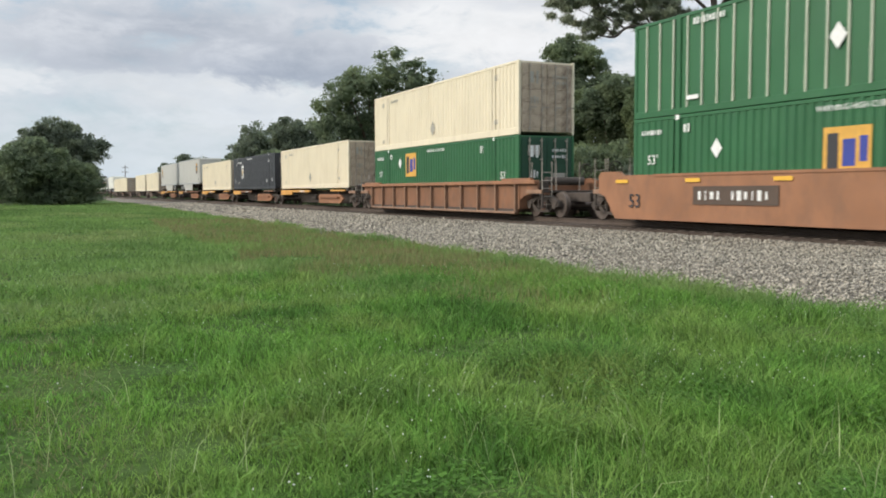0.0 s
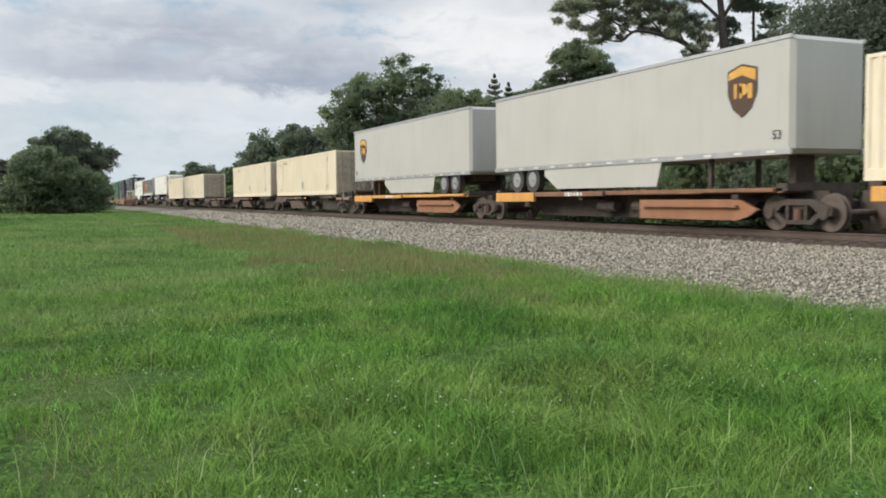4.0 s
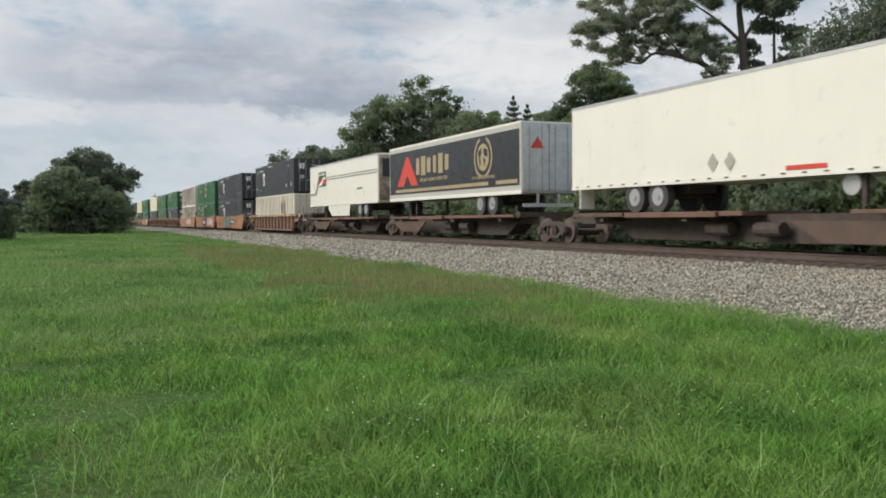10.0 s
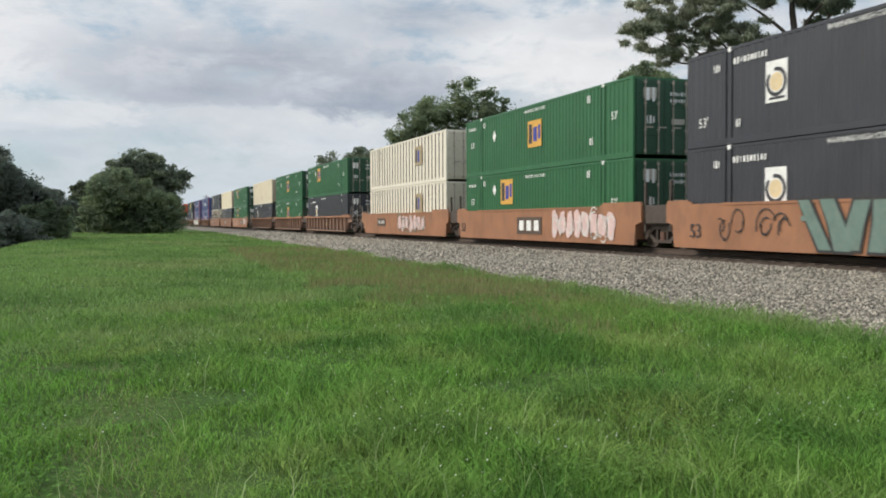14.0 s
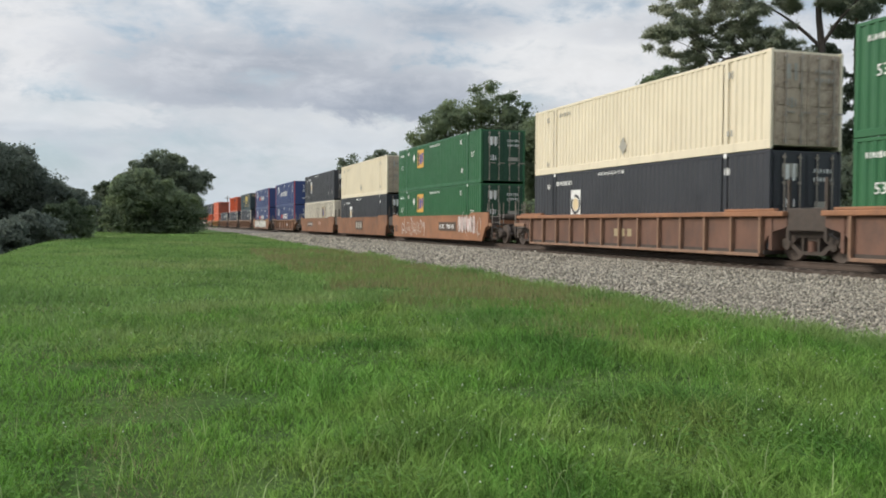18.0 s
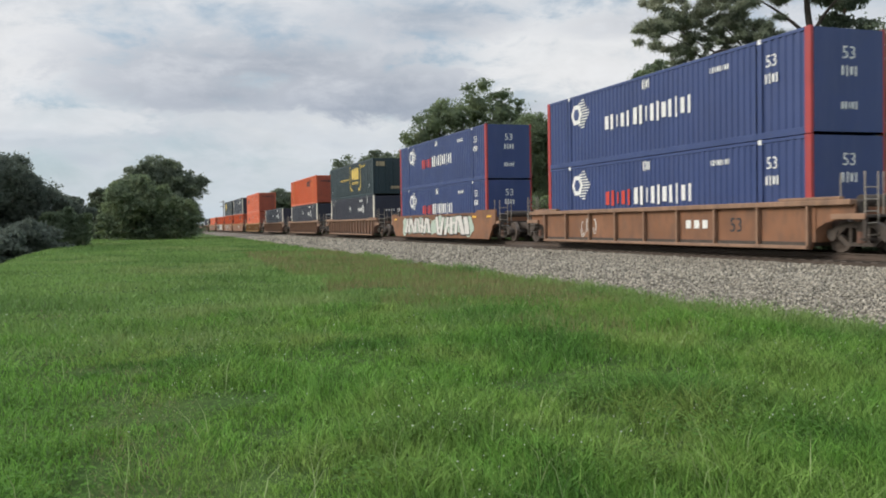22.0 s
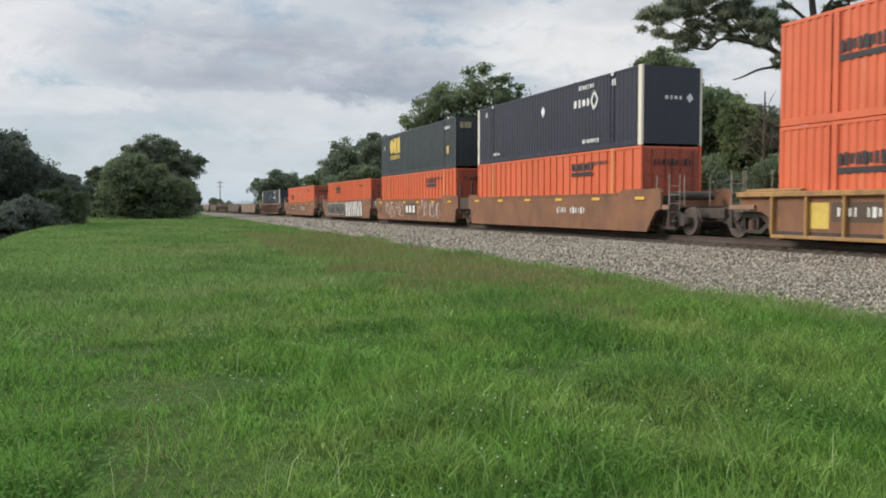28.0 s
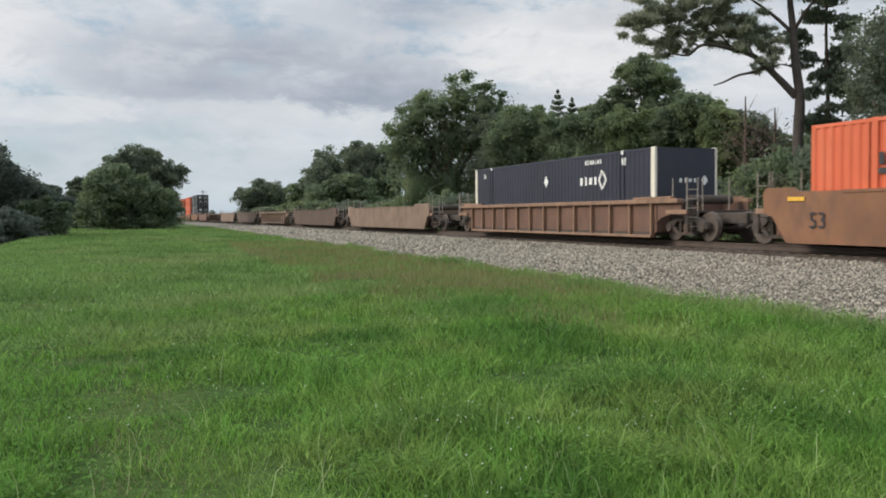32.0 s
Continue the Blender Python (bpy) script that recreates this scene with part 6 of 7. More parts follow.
def build_track():
    tr = tagged(new("railway_track"), "rusty steel rails on dark timber sleepers", "railway track", kind="structure")
    for sx in (-1, 1):
        bm = bmesh.new()
        rail_profile(bm, TRACK_X + sx * 0.755, -60, 420)
        part("rail", bm, RAIL, tr)
    tie = boxmesh("sleeper", TIE, -1.3, 1.3, -0.115, 0.115, -0.15, 0.0, bevel=0.01)
    for i in range(260):
        o = part("sleeper", tie, TIE, tr)
        o.location = (TRACK_X, -6 + i * 0.5, RAIL_Z - 0.178)
        o.rotation_euler = (0, 0, random.uniform(-0.01, 0.01))
    return tr


build_track()

# ---- trees ----


def crown_arrays(blobs, n, size, seed, droop=0.0, core=1.0):
    """Single leaves in clumps over several lobes, n leaves in all, round a rough inner mass in each lobe."""
    rng = np.random.default_rng(seed)
    b = np.array(blobs, float)
    cl, ax, wt = [], [], []
    vs, fs, base = [], [], 0
    for cx, cy, cz, rx, ry, rz in b:
        m = 18 + int(rng.integers(0, 8))
        d = rng.normal(size=(m, 3)) + np.array([0, 0, 0.25])
        d /= np.linalg.norm(d, axis=1, keepdims=True)
        r = np.array([rx, ry, rz])
        cl.append(np.array([cx, cy, cz]) + d * r * rng.uniform(0.55, 1.08, (m, 1)))
        ax.append(np.tile(r, (m, 1)) * rng.uniform(0.13, 0.40, (m, 1)) * np.array([1.15, 1.15, 0.8]))
        wt.append(np.full(m, rx * rz + ry * rz + rx * ry + 0.25))
        # inner mass: a rough ball
        u, w = np.meshgrid(np.linspace(0, 2 * np.pi, 13)[:-1], np.linspace(0.12, np.pi - 0.12, 9))
        q = np.stack([np.cos(u) * np.sin(w), np.sin(u) * np.sin(w), np.cos(w)], -1).reshape(-1, 3)
        q = q * r * core * rng.uniform(0.3, 0.6, (len(q), 1)) + np.array([cx, cy, cz])
        vs.append(q)
        for a in range(8):
            for k in range(12):
                i, j = base + a * 12 + k, base + a * 12 + (k + 1) % 12
                fs += [(i, j, j + 12), (i, j + 12, i + 12)]
        base += len(q)
    cl, ax, wt = np.concatenate(cl), np.concatenate(ax), np.concatenate(wt)
    pick = rng.choice(len(cl), n, p=wt / wt.sum())
    d = rng.normal(size=(n, 3)) + np.array([0, 0, 0.3])
    d /= np.linalg.norm(d, axis=1, keepdims=True)
    r = rng.uniform(0.2, 1.1, n) + 0.8 * (rng.uniform(0, 1, n) < 0.1) * rng.uniform(0, 1, n)
    c = cl[pick] + d * r[:, None] * ax[pick]
    # a third fill the lobes between the clumps
    k = rng.choice(len(b), n, p=(b[:, 3] * b[:, 5]) / (b[:, 3] * b[:, 5]).sum())
    fill = rng.uniform(0, 1, n) < 0.36
    c[fill] = (b[k, :3] + d * rng.uniform(0.6, 1.0, n)[:, None] * b[k, 3:6])[fill]
    nrm = d * 0.5 + rng.normal(size=(n, 3)) * 0.9 + np.array([0, 0, 0.1])
    nrm /= np.linalg.norm(nrm, axis=1, keepdims=True)
    t = np.cross(nrm, rng.normal(size=(n, 3))) - np.array([0, 0, droop])
    t /= np.linalg.norm(t, axis=1, keepdims=True)
    s = np.cross(nrm, t)
    L = size * rng.uniform(0.6, 1.7, n)[:, None]
    Wd = L * rng.uniform(0.45, 0.75, n)[:, None]
    v = np.stack([c - t * L * 0.7 - s * Wd, c - t * L * 0.7 + s * Wd, c + t * L], 1).reshape(-1, 3)
    f = base + np.arange(3 * n).reshape(-1, 3)
    return np.concatenate(vs + [v]), np.concatenate([np.array(fs), f])


def limb_mesh(paths, mat=BARK):
    """Tapered limbs: each path is a list of (x, y, z, radius), rounded between its points."""
    bm = bmesh.new()
    sides = 8
    for path in paths:
        pts = [Vector(p[:3]) for p in path]
        fine_path = []
        for i in range(len(path) - 1):
            a, b, c, d = pts[max(0, i - 1)], pts[i], pts[i + 1], pts[min(len(pts) - 1, i + 2)]
            for k in range(3 if len(path) > 3 else 1):
                u = k / 3
                p = 0.5 * (2 * b + (c - a) * u + (2 * a - 5 * b + 4 * c - d) * u * u + (3 * b - a - 3 * c + d) * u ** 3)
                fine_path.append((p, path[i][3] + (path[i + 1][3] - path[i][3]) * u))
        fine_path.append((pts[-1], path[-1][3]))
        rings, side = [], Vector((1, 0, 0))
        for i, (p, r) in enumerate(fine_path):
            t = (fine_path[min(len(fine_path) - 1, i + 1)][0] - fine_path[max(0, i - 1)][0]).normalized()
            if abs(side.dot(t)) > 0.95:
                side = Vector((0, 1, 0))
            side = (side - t * side.dot(t)).normalized()
            other = t.cross(side)
            rings.append([bm.verts.new(p + (side * math.cos(k * 2 * math.pi / sides) + other * math.sin(k * 2 * math.pi / sides)) * r) for k in range(sides)])
        for i in range(len(rings) - 1):
            for k in range(sides):
                bm.faces.new((rings[i][k], rings[i][(k + 1) % sides], rings[i + 1][(k + 1) % sides], rings[i + 1][k]))
        bm.faces.new(rings[-1])
    return finish("trunk", bm, mat, True)


def at(az, d):
    return d * math.sin(radians(az)), d * math.cos(radians(az))


def tree(az, d, top, width, seed, leaf=LEAF_OAK, n=5000, size=0.3, low=0.25, name="tree", label="broad green leafy tree beyond the railway", lobes=9, depth=None, category="tree", group="trees along the line", core=1.0):
    """A leafy tree: top in metres over the ground, width across the crown, low the share of the height where the crown starts."""
    rnd = random.Random(seed)
    x, y = at(az, d)
    z0 = ground_z(x, y)
    ob = tagged(new(name), label, category, group)
    ob.location = (x, y, z0)
    depth = depth or width
    limbs = [[(0, 0, -0.2, 0.035 * top), (rnd.uniform(-.2, .2), 0, top * 0.3, 0.026 * top), (rnd.uniform(-.4, .4), rnd.uniform(-.4, .4), top * 0.75, 0.008 * top)]]
    blobs = []
    ch = top * (1 - low)
    for i in range(lobes):
        a = 2 * math.pi * i / lobes + rnd.uniform(-0.4, 0.4)
        k = rnd.uniform(0.25, 0.62) if i else 0.0
        hgt = (low + (1 - low) * rnd.uniform(0.25, 0.72)) * top if i else top - ch * 0.3
        rr = rnd.uniform(0.42, 0.62)
        cx, cy = math.cos(a) * k * width * 0.55, math.sin(a) * k * depth * 0.55
        rz = min(ch * rnd.uniform(0.24, 0.36), top - hgt + 0.02)
        blobs.append((cx, cy, hgt, width * 0.5 * rr, depth * 0.5 * rr, max(rz, ch * 0.18)))
        limbs.append([(0, 0, top * 0.22 + 0.1 * i * rnd.random(), 0.014 * top), (cx * 0.5, cy * 0.5, top * 0.3 + (hgt - top * 0.3) * 0.6, 0.009 * top), (cx, cy, hgt, 0.003 * top)])
    if low < 0.15:
        for a in (0.3, 2.4, 4.5):
            blobs.append((math.cos(a) * width * 0.26, math.sin(a) * depth * 0.26, top * 0.16, width * 0.24, depth * 0.24, top * 0.18))
    blobs.append((0, 0, (low + 0.4 * (1 - low)) * top, width * 0.36, depth * 0.36, ch * 0.4))
    trunk = part("trunk", limb_mesh(limbs), BARK, ob)
    v, f = crown_arrays(blobs, int(n * 3.0), size * 0.56, seed, 0.0, core)
    array_mesh("crown", v, f, leaf, ob)
    return ob


def shrub(az, d, top, width, seed, leaf=LEAF_OAK, n=2200, size=0.26, label="dense green shrub beside the railway", depth=None):
    return tree(az, d, top, width, seed, leaf, n, size, low=0.02, name="shrub", label=label, lobes=7, depth=depth, category="shrub", group="shrubs along the line")


def top_at(d, tan_el):
    return 1.5 + d * tan_el


def lobed_tree(az, d, lobes, seed, leaf, label, name="tree"):
    """A tree of given lobes, each (across, height, radius) as they stand when one looks along az."""
    rnd = random.Random(seed)
    x, y = at(az, d)
    z0 = ground_z(x, y)
    kind = "shrub" if name == "shrub" else "tree"
    ob = tagged(new(name), label, kind, kind + "s along the line")
    ob.matrix_basis = pose(x, y, z0, 0, 0, -az)
    top = max(h + r for _, h, r in lobes)
    blobs, limbs = [], [[(0, 0, -0.2, 0.03 * top), (rnd.uniform(-.2, .2), 0, top * 0.35, 0.022 * top), (rnd.uniform(-.3, .3), 0, top * 0.75, 0.008 * top)]]
    for u, h, r in lobes:
        dep = rnd.uniform(-0.5, 0.5) * r
        loose = 0.86 if name == "oak_tree" else 1.0
        blobs.append((u, dep, h - z0, r * loose, r * 1.15, r * 0.8 * loose if loose < 1 else r * 0.95))
        limbs.append([(0, 0, top * 0.25, 0.013 * top), (u * 0.55, dep * 0.5, top * 0.25 + (h - z0 - top * 0.25) * 0.6, 0.009 * top), (u, dep, h - z0, 0.003 * top)])
    for u, h, r in lobes if d < 140 and name != "oak_tree" else ():
        for _ in range(4):
            a = rnd.uniform(-0.6, 3.7)
            k = rnd.uniform(0.22, 0.42)
            blobs.append((u + r * 0.92 * math.cos(a), rnd.uniform(-0.8, 0.3) * r, h - z0 + r * 0.85 * math.sin(a), r * k * 1.2, r * k * 1.2, r * k * 0.85))
    low = min(h for _, h, r in lobes)
    if name != "oak_tree":
        # the crown reaches down to the ground
        left, right = min(u - r for u, _, r in lobes), max(u + r for u, _, r in lobes)
        w = 0.5 * (right - left)
        for k in (0.25, 0.5, 0.75):
            hh = max(low - z0, 0.9)
            blobs.append((left + (right - left) * k, rnd.uniform(-0.5, 0.5), hh * 0.5, w * 0.45, w * 0.45, hh * 0.66))
    part("trunk", limb_mesh(limbs), BARK, ob)
    size = min(max(0.0013 * d, 0.085), 0.22)
    area = sum(bb[3] * bb[5] for bb in blobs)
    v, f = crown_arrays(blobs, int(min(17 * area / size ** 2, 36000)), size, seed)
    array_mesh("crown", v, f, leaf, ob)
    return ob


def build_trees():
    lobed_tree(1.14, 126, [(0.2, 8.7, 2.7), (-2.5, 7.2, 2.5), (2.4, 7.6, 2.7), (4.0, 6.7, 2.2), (-4.5, 6.3, 2.2), (-0.2, 5.6, 3.6), (1.6, 4.9, 3.1)], 400, LEAF_DARK, "tall dark spreading tree behind a round bush", "tree")
    lobed_tree(-2.01, 128, [(0.3, 5.6, 1.5), (-1.2, 5.5, 0.9), (-0.4, 3.9, 1.8), (1.4, 4.9, 1.6)], 401, LEAF_DARK, "dark feathery tree behind the bush", "tree")
    lobed_tree(0.61, 113, [(-1.4, 4.5, 3.1), (-3.7, 3.3, 2.4), (1.1, 3.8, 2.7), (3.1, 2.9, 2.3), (4.1, 2.5, 1.9), (-4.5, 2.1, 1.6), (-0.8, 2.1, 2.4), (2.1, 1.8, 1.9)], 402, LEAF_OAK, "big round green bush on the meadow", "shrub")
    lobed_tree(-6.36, 84, [(-0.4, 4.1, 2.2), (1.1, 3.8, 2.0), (-1.5, 2.9, 2.4), (0.7, 2.3, 2.0)], 403, LEAF_HAZED, "dark leafy tree beside the ditch", "tree")
    lobed_tree(-8.62, 84, [(1.1, 5.3, 2.8), (-0.8, 5.7, 3.2), (-0.2, 3.4, 3.0)], 404, LEAF_HAZED, "dark leafy tree beside the ditch", "tree")
    lobed_tree(-11.45, 83, [(1.5, 6.1, 3.2), (-0.2, 6.5, 3.5), (0.7, 3.8, 3.5), (-2.0, 6.4, 3.5)], 405, LEAF_HAZED, "dark leafy tree beside the ditch", "tree")
    lobed_tree(-4.07, 86, [(-0.7, 3.2, 1.6), (0.7, 2.8, 1.3), (-0.0, 2.0, 1.5)], 406, LEAF_HAZED, "dark leafy tree beside the ditch", "tree")
    lobed_tree(-4.24, 82, [(0.0, 2.0, 1.3), (1.1, 1.7, 1.1), (-1.1, 1.7, 1.1)], 407, LEAF_OAK, "green bush below the dark trees", "shrub")
    lobed_tree(4.98, 330, [(-2.5, 3.2, 1.9), (-0.3, 2.4, 1.9), (2.9, 2.0, 1.6)], 408, LEAF_DARK, "far dark tree at the end of the line", "tree")
    lobed_tree(8.82, 240, [(-5.2, 6.2, 3.1), (-1.0, 8.1, 3.4), (2.6, 7.3, 3.1), (4.9, 5.2, 2.4), (-1.3, 4.6, 3.4)], 409, LEAF_DARK, "distant dark leafy tree by the line", "tree")
    lobed_tree(11.09, 190, [(-1.2, 5.9, 2.4), (1.3, 7.6, 2.4), (-0.0, 3.9, 2.4)], 410, LEAF_OAK, "distant green leafy tree by the line", "tree")
    lobed_tree(12.88, 150, [(-0.4, 9.9, 2.7), (-1.7, 7.5, 2.8), (2.0, 8.2, 2.8), (0.0, 5.6, 3.2)], 411, LEAF_DARK, "dark leafy tree beyond the railway", "tree")
    lobed_tree(15.66, 135, [(-1.9, 9.8, 2.6), (0.7, 9.4, 2.9), (-0.9, 6.9, 3.3), (2.1, 7.4, 3.1)], 412, LEAF_DARK, "dark leafy tree beyond the railway", "tree")
    lobed_tree(13.64, 125, [(0.9, 5.5, 2.1), (-3.2, 4.1, 2.0), (-0.8, 3.6, 2.0), (3.2, 4.4, 2.1)], 413, LEAF_OAK, "green leafy tree beyond the railway", "tree")
    lobed_tree(20.53, 88, [(1.4, 13.0, 2.3), (-0.8, 12.0, 2.3), (-2.8, 11.3, 2.0), (-4.1, 10.0, 1.8), (-4.7, 8.2, 1.8), (3.9, 12.2, 2.1), (5.3, 11.2, 1.6), (-2.4, 7.9, 2.9), (0.7, 9.0, 3.8), (3.6, 8.6, 3.0)], 414, LEAF_OAK, "tall rounded leafy tree behind the train", "tree")
    lobed_tree(25.73, 82, [(-1.2, 9.6, 2.0), (0.5, 9.4, 1.8), (-0.7, 7.1, 2.6), (1.4, 8.6, 1.8)], 415, LEAF_OAK, "leafy tree in the thicket along the line", "tree")
    lobed_tree(28.83, 79, [(-1.4, 8.3, 1.8), (0.2, 8.5, 1.6), (1.6, 9.0, 1.6), (-0.4, 6.6, 2.3)], 416, LEAF_OAK, "leafy tree in the thicket along the line", "tree")
    lobed_tree(33.34, 62, [(-0.2, 11.4, 1.3), (-1.2, 10.9, 1.1), (0.9, 10.8, 1.2), (1.7, 10.0, 0.9), (-1.9, 9.7, 0.9), (-2.8, 8.7, 0.8), (0.4, 9.8, 1.0), (2.7, 9.1, 0.7), (-0.4, 10.1, 1.2), (-1.5, 8.8, 1.1), (0.4, 8.5, 1.2), (1.9, 8.8, 1.1), (-2.2, 7.5, 1.1), (-0.7, 7.4, 1.2), (0.9, 7.2, 1.2), (2.3, 7.6, 1.0)], 417, LEAF_OAK, "oak with a domed crown above the thicket", "oak_tree")
    lobed_tree(32.62, 60, [(-0.8, 7.1, 1.4), (0.8, 7.1, 1.3), (0.0, 5.7, 1.5)], 418, LEAF_LIGHT, "leafy tree in the thicket along the line", "tree")
    lobed_tree(35.8, 58, [(-0.7, 7.2, 1.2), (0.7, 7.8, 1.3), (-0.0, 6.0, 1.6)], 419, LEAF_OAK, "leafy tree in the thicket along the line", "tree")
    lobed_tree(38.05, 56, [(-0.4, 6.8, 1.2), (0.4, 6.2, 1.1), (-0.0, 5.2, 1.4)], 420, LEAF_LIGHT, "leafy tree in the thicket along the line", "tree")
    lobed_tree(37.6, 62, [(-1.0, 6.8, 1.3), (0.6, 7.4, 1.2), (1.6, 6.4, 1.2), (0.2, 5.2, 1.6)], 432, LEAF_OAK, "leafy tree in the thicket along the line", "oak_tree")
    lobed_tree(39.6, 60, [(-0.9, 7.3, 1.0), (0.4, 7.0, 1.1), (1.3, 6.0, 1.1), (-0.2, 5.2, 1.5)], 433, LEAF_DARK, "loose leafy tree behind the pine", "oak_tree")
    lobed_tree(41.8, 60, [(-0.8, 5.8, 1.1), (0.7, 5.2, 1.2), (1.8, 5.0, 1.2), (0.0, 4.2, 1.5)], 434, LEAF_OAK, "loose leafy tree behind the pine", "oak_tree")
    lobed_tree(44.6, 58, [(-1.2, 5.6, 1.2), (0.4, 5.0, 1.2), (1.6, 6.0, 1.2), (0.0, 4.0, 1.5)], 435, LEAF_OAK, "loose leafy tree behind the pine", "oak_tree")
    lobed_tree(30.6, 68, [(-0.9, 7.6, 1.7), (0.6, 8.3, 1.6), (0.0, 6.0, 2.0)], 430, LEAF_OAK, "leafy tree in the thicket along the line", "tree")
    lobed_tree(23.9, 86, [(-1.0, 9.3, 2.0), (0.9, 8.8, 2.0), (0.0, 6.5, 2.4)], 431, LEAF_DARK, "leafy tree in the thicket along the line", "tree")
    for i, (az, d) in enumerate(((-6.3, 76), (-7.9, 73), (-9.8, 70), (-11.8, 68), (-14.0, 66))):
        shrub(az, d, 2.9, 6.0, 440 + i, LEAF_HAZED, 3400, 0.24, "dark shrub on the far side of the ditch")
    # undergrowth along the far side
    k = 0
    for az in np.arange(9.0, 56.0, 1.9):
        d = min(26.5 / math.sin(radians(az)), 160) * random.uniform(1.0, 1.12)
        w = random.uniform(3.6, 5.4) * (1 + d / 200)
        hgt = random.uniform(3.0, 4.6) if az < 40 else random.uniform(3.4, 4.6)
        shrub(az, d, hgt, w, 130 + k, (LEAF_OAK, LEAF_LIGHT, LEAF_OAK, LEAF_DARK)[k % 4], 3000, 0.17 + d * 0.001)
        k += 1
    for az, el in ((47.9, 0.215), (49.6, 0.24), (51.4, 0.26), (53.6, 0.28)):
        d = 46
        tree(az, d, top_at(d, el), 5.6, 170 + k, LEAF_DARK, 6400, 0.17, 0.12, label="tall dark tree behind the line", lobes=18, core=0.15)
        k += 1
    norfolk(27.8, 118, top_at(118, 0.140), 6.6, 5)
    norfolk(28.71, 121, top_at(121, 0.130), 6.2, 6)
    pine()
    slender(43.9, 50, 15.0)
    bare_brush()


def norfolk(az, d, top, width, seed):
    """A tiered conifer."""
    rng = np.random.default_rng(seed)
    x, y = at(az, d)
    ob = tagged(new("tiered_conifer"), "slim tiered conifer rising above the thicket", "tree", "trees along the line")
    ob.location = (x, y, ground_z(x, y))
    part("trunk", limb_mesh([[(0, 0, 0, 0.25), (0, 0, top * 0.6, 0.14), (0, 0, top, 0.02)]]), BARK, ob)
    vs = []
    tiers = 15
    for i in range(tiers):
        f = i / (tiers - 1)
        z = top * (0.38 + 0.6 * f)
        for a in np.arange(0, 6.28, 0.5) + rng.uniform(0, 1):
            r = (width / 2 * (1 - f) ** 0.9 + 0.1) * rng.uniform(0.65, 1.15)
            dirn = np.array([math.cos(a), math.sin(a), 0.0])
            for k in np.linspace(0.15, 1, 6):
                c = np.array([0, 0, z + 0.34 * r * k * k + rng.uniform(-0.14, 0.14)]) + dirn * r * k
                s = np.array([-dirn[1], dirn[0], 0]) * 0.13
                for tilt in (0.3, -0.12):
                    o = np.array([0, 0, tilt])
                    vs += [c - s, c + dirn * 0.16, c + s + o, c - dirn * 0.16 + o * 0.6]
    v = np.array(vs)
    array_mesh("crown", v, np.arange(len(v)).reshape(-1, 4), LEAF_DARK, ob)
    return ob


def needle_arrays(centres, radii, n, seed, length=0.32):
    """Tufts of needles filling flattened clumps."""
    rng = np.random.default_rng(seed)
    cen = np.array(centres, float)
    rad = np.array(radii, float)
    pick = rng.choice(len(cen), n, p=rad ** 2 / (rad ** 2).sum())
    d = rng.normal(size=(n, 3))
    d /= np.linalg.norm(d, axis=1, keepdims=True)
    r = rng.uniform(0.1, 1.0, n) ** 0.55
    c = cen[pick] + d * (r * rad[pick])[:, None] * np.array([1, 1, 0.62])
    t = rng.normal(size=(n, 3)) + d * 0.8
    t /= np.linalg.norm(t, axis=1, keepdims=True)
    s = np.cross(t, rng.normal(size=(n, 3)))
    s /= np.linalg.norm(s, axis=1, keepdims=True)
    L = length * rng.uniform(0.5, 1.3, n)[:, None]
    v = np.stack([c - t * L * 0.4 + s * 0.032, c - t * L * 0.4 - s * 0.032, c + t * L], 1).reshape(-1, 3)
    return v, np.arange(3 * n).reshape(-1, 3)


